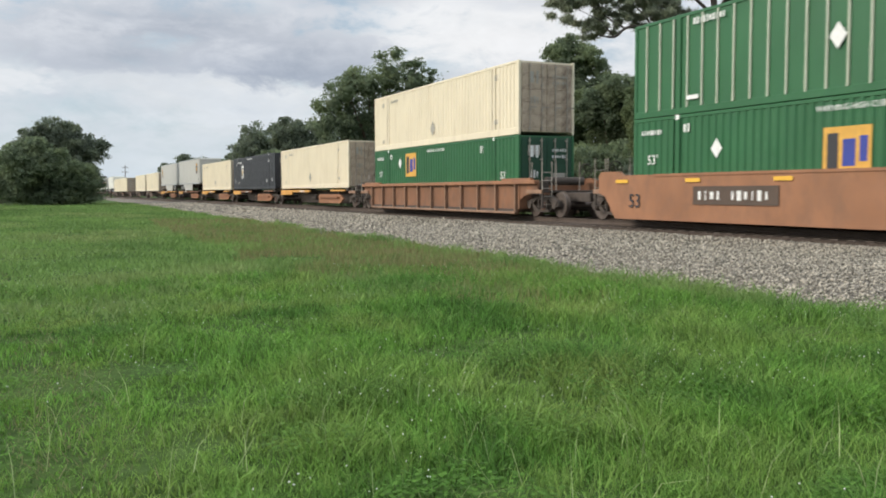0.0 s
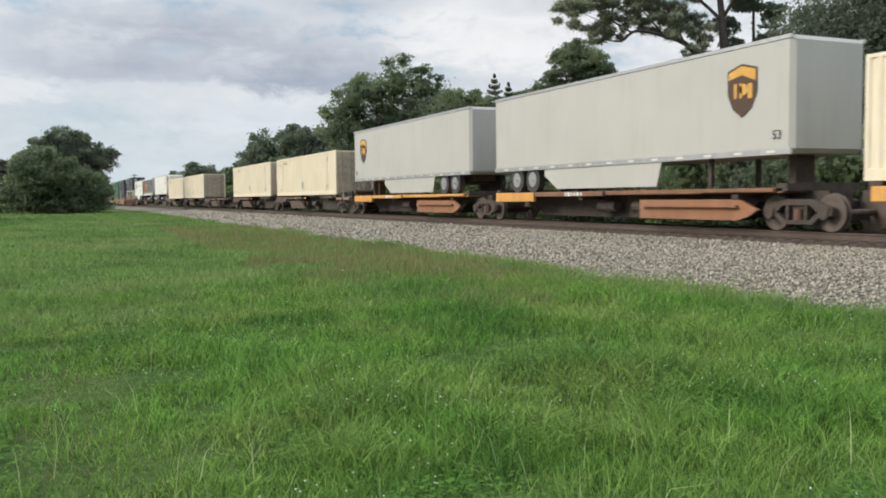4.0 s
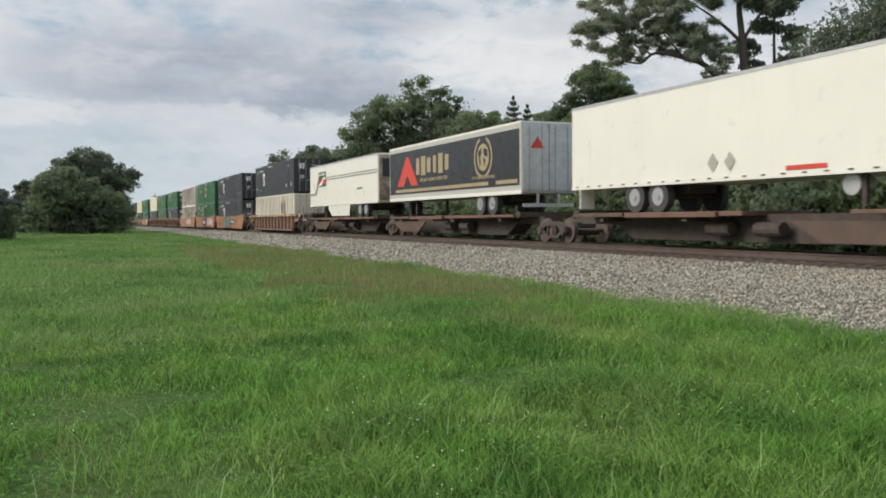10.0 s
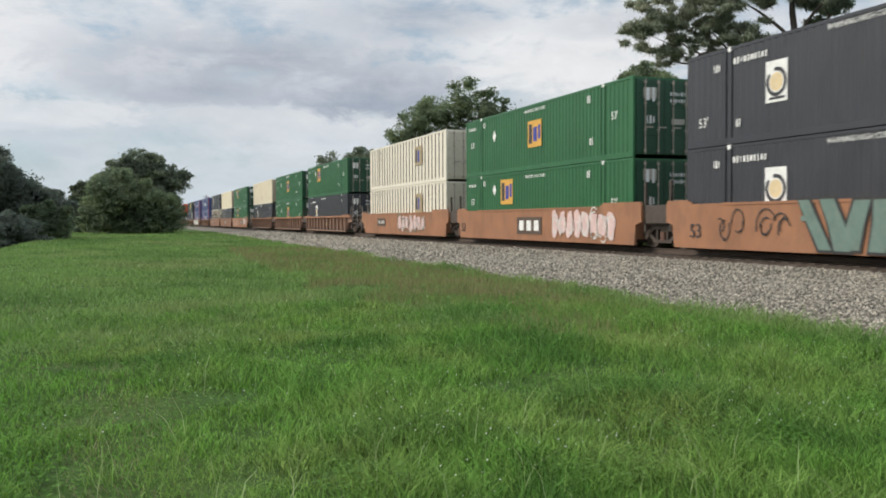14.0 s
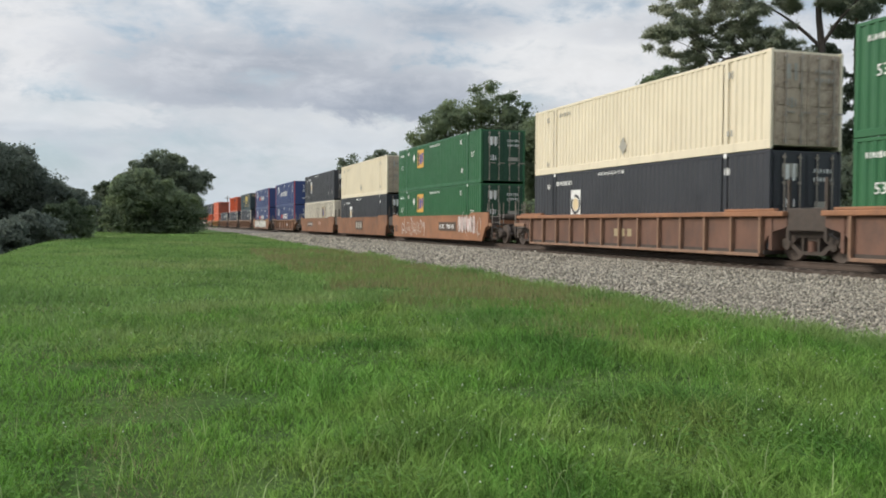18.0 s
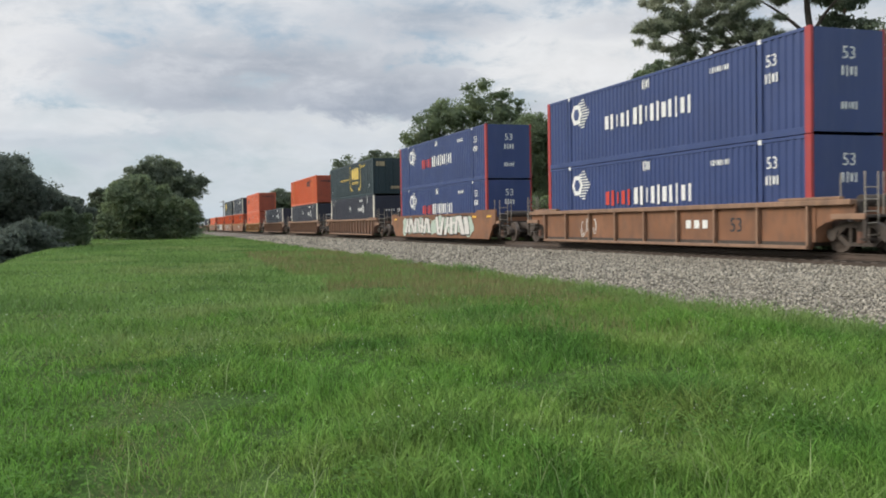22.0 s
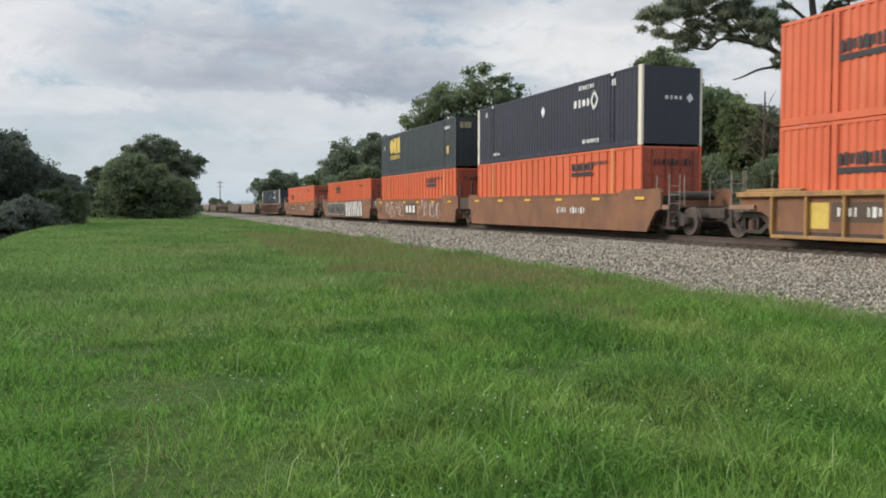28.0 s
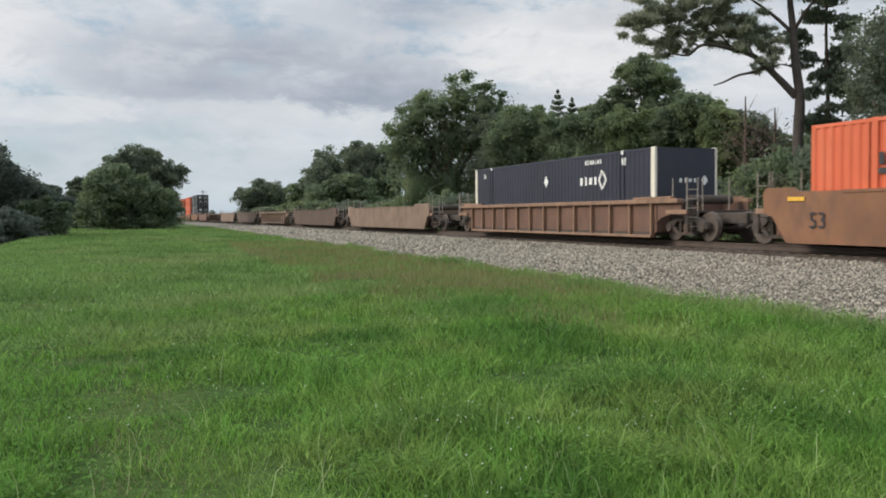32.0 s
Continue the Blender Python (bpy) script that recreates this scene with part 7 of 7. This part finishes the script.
def pine():
    """The tall pine with its long limb towards the oak; u runs to the right as seen from the meadow."""
    d = 48.0
    x, y = at(42.3, d)
    ob = tagged(new("pine_tree"), "tall pine with bare trunk and spreading limbs", "tree", "trees along the line")
    ob.matrix_basis = pose(x, y, ground_z(x, y), 0, 0, -42.3)

    def q(u, w, dep=0.0, r=0.1):
        return (u * 0.0267, dep, 1.5 + w * 0.0288, r)
    limbs = [[(0.05, 0, -0.3, 0.42), q(0, 130, 0, 0.34), q(3, 200, 0, 0.31), q(-6, 270, 0, 0.26), q(-10, 325, 0.1, 0.22), q(-16, 386, 0.2, 0.18), q(-10, 450, 0.3, 0.1), q(-4, 510, 0.4, 0.04)],
             [q(-4, 205, 0, 0.26), q(-40, 242, -0.4, 0.21), q(-78, 276, -0.8, 0.17), q(-114, 288, -1.2, 0.14), q(-150, 297, -1.6, 0.12), q(-174, 295, -1.8, 0.1), q(-194, 280, -1.9, 0.08), q(-222, 284, -2.0, 0.04)],
             [q(-60, 256, -0.6, 0.1), q(-80, 248, -0.9, 0.09), q(-106, 243, -1.1, 0.08), q(-130, 233, -1.2, 0.06), q(-150, 227, -1.3, 0.035)],
             [q(-9, 315, 0.1, 0.14), q(-34, 343, 0.5, 0.12), q(-57, 365, 0.8, 0.1), q(-82, 386, 1.0, 0.07), q(-120, 410, 1.0, 0.03)],
             [q(-6, 325, 0.1, 0.13), q(20, 358, -0.5, 0.1), q(48, 385, -0.8, 0.07), q(75, 420, -1.0, 0.03)],
             [q(-174, 295, -1.8, 0.07), q(-194, 306, -1.7, 0.06), q(-240, 340, -1.6, 0.03)],
             [q(-114, 288, -1.2, 0.07), q(-150, 330, -1.0, 0.05), q(-180, 360, -0.9, 0.03)],
             [q(-78, 276, -0.8, 0.07), q(-100, 320, -0.5, 0.05), q(-120, 360, -0.3, 0.03)],
             [q(-40, 242, -0.4, 0.06), q(-52, 290, -0.2, 0.04), q(-62, 320, 0, 0.02)],
             [q(-12, 258, 0, 0.06), q(-30, 262, -0.3, 0.045), q(-44, 258, -0.4, 0.03)],
             [q(-194, 280, -1.9, 0.05), q(-220, 310, -2.0, 0.03), q(-260, 330, -2.1, 0.015)]]
    limbs = [[(x, y, z, r * 0.78) for x, y, z, r in path] for path in limbs]
    part("trunk", limb_mesh(limbs, PINE_BARK), PINE_BARK, ob)
    near = ((-285, 358, 20), (-299, 336, 19), (-268, 326, 22), (-240, 345, 22), (-222, 318, 22), (-245, 304, 18), (-212, 358, 20), (-258, 377, 20), (-180, 368, 22), (-176, 333, 17), (-152, 358, 20), (-134, 336, 20), (-116, 358, 22), (-98, 336, 21))
    mid = ((-80, 318, 20), (-62, 336, 20), (-89, 300, 17), (-52, 305, 18), (-38, 294, 15), (-52, 268, 15), (-70, 264, 13), (-116, 308, 18), (-152, 314, 15), (-180, 318, 14), (-236, 288, 15), (-200, 298, 12))
    high = ((-280, 404, 24), (-235, 415, 26), (-180, 405, 26), (-135, 400, 26), (-90, 412, 28), (-35, 415, 28), (15, 410, 26), (-50, 445, 30), (-5, 455, 32), (-115, 445, 30), (-180, 440, 28), (60, 400, 20), (30, 378, 14), (-230, 440, 24), (0, 500, 30))
    cl, rd = [], []
    rnd = random.Random(5)
    for group in (near, mid, high):
        for u, w, r in group:
            for _ in range(8):
                cl.append(q(u + rnd.uniform(-1.15, 1.15) * r, w + rnd.uniform(-0.9, 0.9) * r, rnd.uniform(-1.4, 1.4) - 0.006 * abs(u))[:3])
                rd.append(r * 0.0155 * rnd.uniform(0.6, 1.3))
    v, f = needle_arrays(cl, rd, 43000, 77, 0.28)
    array_mesh("crown", v, f, LEAF_PINE, ob)
    return ob


def slender(az, d, top):
    """A thin-stemmed tree with hanging clumps of leaves."""
    x, y = at(az, d)
    ob = tagged(new("slender_tree"), "slender tree with hanging clumps of leaves", "tree", "trees along the line")
    ob.location = (x, y, ground_z(x, y))
    part("trunk", limb_mesh([[(0, 0, 0, 0.16), (0.1, 0, 6, 0.11), (0, 0.1, 11, 0.07), (0.1, 0, top, 0.03)]]), BARK, ob)
    rnd = random.Random(9)
    blobs = []
    for z in np.arange(5.2, top, 0.9):
        for _ in range(3):
            blobs.append((rnd.uniform(-1.5, 1.3), rnd.uniform(-1.2, 1.2), z + rnd.uniform(-.3, .3), rnd.uniform(0.5, 0.95), rnd.uniform(0.5, 0.95), rnd.uniform(0.3, 0.6)))
    v, f = crown_arrays(blobs, 26000, 0.085, 21, 1.0, 0.1)
    array_mesh("crown", v, f, LEAF_DARK, ob)
    return ob


def bare_brush():
    """Dry reddish brush in the thicket by the pine."""
    for i, (az, d, hgt) in enumerate(((39.2, 50, 7.8), (40.9, 49, 7.0))):
        x, y = at(az, d)
        ob = tagged(new("dry_tree"), "half-dead tree with reddish dry twigs", "tree", "trees along the line")
        ob.location = (x, y, ground_z(x, y))
        rnd = random.Random(300 + i)
        limbs = [[(0, 0, 0, 0.16), (0.1, 0, hgt * 0.5, 0.1), (0.1, 0, hgt, 0.03)]]
        for _ in range(44):
            z = rnd.uniform(0.35, 0.85) * hgt
            a = rnd.uniform(0, 6.28)
            l = rnd.uniform(0.8, 1.9)
            limbs.append([(0.1, 0, z, 0.018), (0.1 + l * 0.5 * math.cos(a), l * 0.5 * math.sin(a), z + 0.5 * l, 0.012), (0.1 + l * math.cos(a), l * math.sin(a), z + 0.8 * l, 0.007)])
        part("trunk", limb_mesh(limbs), BARK, ob)
        v, f = crown_arrays([(0, 0, hgt * 0.62, 1.3, 1.3, 1.7), (0.5, 0.3, hgt * 0.8, 0.8, 0.8, 1.0)], 260, 0.07, 310 + i, 0.0, 0.05)
        array_mesh("crown", v, f, LEAF_DEAD, ob)


build_trees()


def utility_pole(az, d, top):
    x, y = at(az, d)
    ob = tagged(new("utility_pole"), "distant wooden utility pole with two crossarms", "utility pole")
    ob.location = (x, y, ground_z(x, y))
    bm = bmesh.new()
    rod(bm, (0, 0, 0), (0, 0, top), 0.16, 8, 0.11)
    part("pole", bm, BARK, ob)
    for z in (top - 0.8, top - 2.2):
        bm = bmesh.new()
        box(bm, -1.0, 1.0, -0.08, 0.08, z, z + 0.16)
        part("crossarm", bm, BARK, ob)


utility_pole(4.95, 290, 10.2)

# ---- meadow grass ----
GRASS = leaf_material("grass_blades", (0.150, 0.302, 0.055), 0.4, 1.6, 0.38, [(0.226, 0.312, 0.084), (0.097, 0.213, 0.042)], 0.42)
GRASS_FAR = leaf_material("far_grass_blades", (0.183, 0.30, 0.084), 0.7, 1.3, 0.35, [(0.242, 0.31, 0.112), (0.128, 0.222, 0.062)], 0.14)
GRASS_PALE = leaf_material("pale_grass_blades", (0.215, 0.345, 0.078), 0.6, 1.4, 0.35, [(0.18, 0.31, 0.064)], 0.9)
GRASS_SEED = leaf_material("seeding_grass_stems", (0.238, 0.22, 0.10), 0.7, 1.3, 0.3, [(0.20, 0.245, 0.078)], 0.5)
GRASS_STEM = leaf_material("pale_grass_stems", (0.36, 0.43, 0.20), 0.75, 1.25, 0.3)
GRASS_DRY = leaf_material("dry_grass_blades", (0.235, 0.215, 0.115), 0.6, 1.3, 0.3, [(0.175, 0.215, 0.08)], 1.2)
CLOVER = leaf_material("clover_leaves", (0.092, 0.205, 0.03), 0.6, 1.3, 0.4, [(0.125, 0.235, 0.042)], 0.9)
PETAL = material("flower_petals", (0.8, 0.8, 0.74), 0.7)


def blades(name, x, y, height, width, lean, mat, label, seed, simple=False):
    rng = np.random.default_rng(seed)
    n = len(x)
    z = np.array([ground_z(a, b) for a, b in zip(x, y)]) - 0.01
    a = rng.uniform(0, 6.283, n)
    side = np.stack([np.cos(a), np.sin(a), np.zeros(n)], 1)
    b = rng.uniform(0, 6.283, n)
    fall = np.stack([np.cos(b), np.sin(b), np.zeros(n)], 1) * (lean * rng.uniform(0.2, 1.3, n) * height)[:, None]
    p0 = np.stack([x, y, z], 1)
    up = np.array([0, 0, 1.0])
    w = (width * rng.uniform(0.6, 1.3, n))[:, None]
    h = height[:, None]
    m1 = p0 + fall * 0.3 + up * h * 0.55
    tip = p0 + fall + up * h * (1 - 0.25 * rng.uniform(0, 1, n)[:, None])
    if simple:
        v = np.stack([p0 - side * w, p0 + side * w, tip], 1).reshape(-1, 3)
        f = np.arange(3 * n).reshape(-1, 3)
    else:
        v = np.stack([p0 - side * w, p0 + side * w, m1 + side * w * 0.8, m1 - side * w * 0.8, tip], 1).reshape(-1, 3)
        k = np.arange(n)[:, None] * 5
        f = np.concatenate([k + np.array([[0, 1, 2]]), k + np.array([[0, 2, 3]]), k + np.array([[3, 2, 4]])], 1).reshape(-1, 3)
    ob = array_mesh(name, v, f, mat)
    return tagged(ob, label, "grass", kind="stuff")


def patch(x, y, s, w):
    return np.array([noise.noise((a * s, b * s, w)) for a, b in zip(x, y)])


def scatter(n, y0, y1, seed):
    """Points over the meadow in front, denser near."""
    rng = np.random.default_rng(seed)
    y = y0 * (y1 / y0) ** rng.uniform(0, 1, n) if y0 > 0 else rng.uniform(y0, y1, n)
    x = rng.uniform(0, 1, n)
    lo = np.maximum(-0.32 * y - 1.8, -12.0)
    hi = np.minimum(1.35 * y + 1.6, np.array([edge_x(v) + rim(v) for v in y]) + rng.normal(0, 0.14, n))
    x = lo + x * (hi - lo)
    # a loose fringe, so that the thick growth has no straight edge
    loose = rng.uniform(0, 1, n) < 0.3
    y = np.where(loose & (y < 8), y - rng.exponential(0.7, n), y)
    x = np.where(loose & (x < lo + 0.3 * (hi - lo)), x - rng.exponential(0.8, n), x)
    return x, y


WORN = ((0.12, 5.6, 0.42, 1.6), (0.0, 8.0, 0.5, 2.2), (-0.5, 11.5, 0.6, 2.6), (-1.1, 15.5, 0.8, 3.5), (-2.2, 7.0, 0.6, 2.5), (3.8, 15.5, 1.3, 0.8))


def worn_at(x, y):
    """A trodden line through the meadow."""
    w = np.zeros(len(x))
    for cx, cy, rx, ry in WORN:
        w = np.maximum(w, np.clip(1.3 - np.hypot((x - cx) / rx, (y - cy) / ry), 0, 1))
    return w * np.clip(0.75 + 0.8 * patch(x, y, 1.6, 21.0), 0, 1)


def build_grass():
    rng = np.random.default_rng(12)
    x, y = scatter(240000, 1.9, 15, 1)
    lump = patch(x, y, 0.75, 1.0)
    tall = np.clip((x + 0.5) / 4.0, 0, 1)
    worn = worn_at(x, y)
    h = (0.085 + 0.06 * tall + 0.15 * lump + 0.11 * patch(x, y, 2.3, 4.0)) * (1 - 0.7 * worn) * rng.uniform(0.5, 1.35, len(x))
    keep = rng.uniform(0, 1, len(x)) > 0.55 * worn
    blades("meadow_grass", x[keep], y[keep], np.clip(h[keep], 0.025, 0.42), 0.0032 + 0.0003 * y[keep], 0.95, GRASS, "lush green meadow grass", 2)
    # dry blades on the trodden line
    x, y = scatter(90000, 2.2, 18, 71)
    keep = rng.uniform(0, 1, len(x)) < worn_at(x, y) * 0.8
    x, y = x[keep], y[keep]
    blades("dry_grass", x, y, rng.uniform(0.03, 0.11, len(x)), 0.003 + 0.0003 * y, 1.1, GRASS_DRY, "short dry grass on a trodden line", 72, True)
    x, y = scatter(150000, 11, 130, 3)
    h = (0.13 + 0.1 * patch(x, y, 0.5, 2.0) + 0.05 * patch(x, y, 1.4, 6.0)) * rng.uniform(0.5, 1.3, len(x))
    blades("distant_meadow_grass", x, y, np.clip(h, 0.03, 0.32), 0.008 + 0.0008 * y, 0.8, GRASS_FAR, "green meadow grass towards the bush", 4, True)
    # tufts of long pale blades that fall outwards
    n = 620
    cx, cy = scatter(n, 2.3, 15, 5)
    k = 46
    size = rng.uniform(0.55, 1.25, n) * (0.75 + 0.35 * np.clip((cx + 1) / 4, 0, 1))
    x = np.repeat(cx, k) + rng.normal(0, 0.085, n * k) * np.repeat(size, k)
    y = np.repeat(cy, k) + rng.normal(0, 0.085, n * k) * np.repeat(size, k)
    blades("pale_grass_tufts", x, y, np.repeat(size, k) * rng.uniform(0.1, 0.25, n * k), 0.0013 + 0.00022 * y, 1.1, GRASS_PALE, "long pale green grass blades in tufts", 6)
    x, y = scatter(700, 2.4, 14, 51)
    keep = x > -0.6 * rng.uniform(0, 3, len(x))
    x, y = x[keep], y[keep]
    blades("long_grass_stems", x, y, rng.uniform(0.26, 0.42, len(x)), np.full(len(x), 0.0024), 1.2, GRASS_STEM, "single long pale grass stems", 52)
    # the meadow all round, behind as well as ahead
    x, y = rng.uniform(-26, 8.6, 170000), rng.uniform(-26, 24, 170000)
    ahead = (y > 1.9) & (x > -0.32 * y - 1.8) & (x < 1.35 * y + 1.6)
    keep = ~ahead & (x < np.array([edge_x(v) + rim(v) for v in y])) & (np.hypot(x + 4, y) < 26 + 3 * patch(x, y, 0.3, 6.0)) & (np.array([crest_x(v) for v in y]) - 2.2 < x)
    x, y = x[keep], y[keep]
    h = (0.11 + 0.09 * patch(x, y, 0.75, 1.0)) * rng.uniform(0.5, 1.3, len(x))
    blades("surrounding_grass", x, y, np.clip(h, 0.03, 0.3), np.full(len(x), 0.014), 0.95, GRASS, "meadow grass all round", 41, True)
    # seeding stems towards the gravel
    y = 6 * (48 / 6) ** rng.uniform(0, 1, 45000)
    e = np.array([edge_x(v) for v in y])
    x = e + np.array([rim(v) for v in y]) - 0.05 - rng.uniform(0, 1, len(y)) ** 1.2 * 4.8
    keep = (patch(x, y, 0.35, 5.0) > -0.3) & (x > 1.5) & (y > 9 + 4 * rng.uniform(0, 1, len(x)))
    x, y = x[keep], y[keep]
    blades("seeding_grass", x, y, rng.uniform(0.12, 0.27, len(x)), 0.003 + 0.00036 * y, 0.4, GRASS_SEED, "brownish seeding grass near the gravel", 8, True)
    # weed clumps along the rim of the gravel
    y0 = 5.5 * (40 / 5.5) ** rng.uniform(0, 1, 260) ** 1.4
    x0 = np.array([edge_x(v) + rim(v) for v in y0]) - rng.uniform(-0.15, 0.6, 260)
    n = 60 * 260
    x = np.repeat(x0, 60) + rng.normal(0, 0.15, n)
    y = np.repeat(y0, 60) + rng.normal(0, 0.2, n)
    blades("weed_clumps", x, y, np.repeat(rng.uniform(0.12, 0.36, 260), 60) * rng.uniform(0.4, 1.1, n), 0.003 + 0.0003 * y, 0.75, GRASS_FAR, "tufts of weeds at the gravel's rim", 31)
    # clover
    x, y = scatter(60000, 2.2, 12, 9)
    keep = patch(x, y, 0.9, 11.0) > 0.08
    x, y = x[keep], y[keep]
    n = len(x)
    z = np.array([ground_z(a, b) for a, b in zip(x, y)]) + rng.uniform(0.05, 0.16, n)
    c = np.stack([x, y, z], 1)
    a = rng.uniform(0, 6.28, n)
    t = np.stack([np.cos(a), np.sin(a), rng.uniform(-0.3, 0.3, n)], 1) * 0.016
    s = np.stack([-np.sin(a), np.cos(a), rng.uniform(-0.3, 0.3, n)], 1) * 0.014
    v = np.stack([c - t, c + s, c + t, c - s], 1).reshape(-1, 3)
    tagged(array_mesh("clover", v, np.arange(4 * n).reshape(-1, 4), CLOVER), "low clover between the grass", "clover", kind="stuff")
    # small white flowers
    x, y = scatter(2200, 3.0, 16, 13)
    keep = patch(x, y, 0.7, 15.0) > 0.1
    x, y = x[keep], y[keep]
    n = len(x)
    z = np.array([ground_z(a, b) for a, b in zip(x, y)]) + rng.uniform(0.18, 0.27, n)
    c = np.stack([x, y, z], 1)
    vs, fs = [], []
    base = np.array([(1, 0, 0), (-1, 0, 0), (0, 1, 0), (0, -1, 0), (0, 0, 0.8), (0, 0, -0.6)]) * 0.0048
    tri = np.array([(0, 2, 4), (2, 1, 4), (1, 3, 4), (3, 0, 4), (2, 0, 5), (1, 2, 5), (3, 1, 5), (0, 3, 5)])
    v = (c[:, None, :] + base[None] * rng.uniform(0.7, 1.4, (n, 1, 1))).reshape(-1, 3)
    f = (tri[None] + 6 * np.arange(n)[:, None, None]).reshape(-1, 3)
    tagged(array_mesh("small_flowers", v, f, PETAL), "small white wildflowers in the grass", "flowers", kind="stuff")



def litter(x, y, w, seed):
    """A crumpled scrap of white plastic."""
    rnd = random.Random(seed)
    bm = bmesh.new()
    bmesh.ops.create_icosphere(bm, subdivisions=2, radius=0.5)
    for v in bm.verts:
        v.co = Vector((v.co.x * w * rnd.uniform(0.7, 1.2), v.co.y * w * 1.3 * rnd.uniform(0.7, 1.2), (v.co.z + 0.4) * w * rnd.uniform(0.5, 0.9)))
    ob = new("litter_scrap", finish("litter_scrap", bm, WHITE))
    ob.location = (x, y, bed_z(x, y) + 0.01)
    return tagged(ob, "crumpled white litter scrap on the railway gravel", "litter", "litter on the gravel")


def trackside_marker(x, y):
    ob = tagged(new("trackside_marker"), "short white trackside marker beyond the rails", "marker")
    ob.location = (x, y, ground_z(x, y))
    part("post", boxmesh("post", WHITE, -0.09, 0.09, -0.09, 0.09, -0.1, 0.42, bevel=0.015), WHITE, ob)
    part("cap", boxmesh("cap", PALE_STEEL, -0.11, 0.11, -0.11, 0.11, 0.42, 0.46, bevel=0.01), PALE_STEEL, ob)
    return ob


litter(17.17, 36.95, 0.12, 1)
litter(17.3, 36.45, 0.11, 2)
trackside_marker(22.4, 36.3)

build_grass()


def motions():
    """Every wagon, container and trailer runs with the train towards -y."""
    for ob, y, z in TRAIN:
        walk(ob, [(t, pose(TRACK_X, y - s, RAIL_Z + z)) for t, s in RUN])
    # the wheels roll at the train's mean speed
    speed = (RUN[-1][1] - RUN[0][1]) / SECONDS
    rolls = []
    for f in range(int(SECONDS * FPS) + 1):
        t = f / FPS
        rolls.append((t, Matrix.Rotation(speed * t / WHEEL_R, 4, "X")))
    first = {}
    for ob, at_bogie in WHEELS:
        if at_bogie not in first:
            place = Matrix.Translation(at_bogie)
            walk(ob, [(t, place @ m) for t, m in rolls])
            first[at_bogie] = ob.animation_data
        else:  # alike wheels share one roll
            ob.rotation_mode = "QUATERNION"
            keys = ob.animation_data_create()
            keys.action = first[at_bogie].action
            keys.action_slot = first[at_bogie].action_slot


motions()
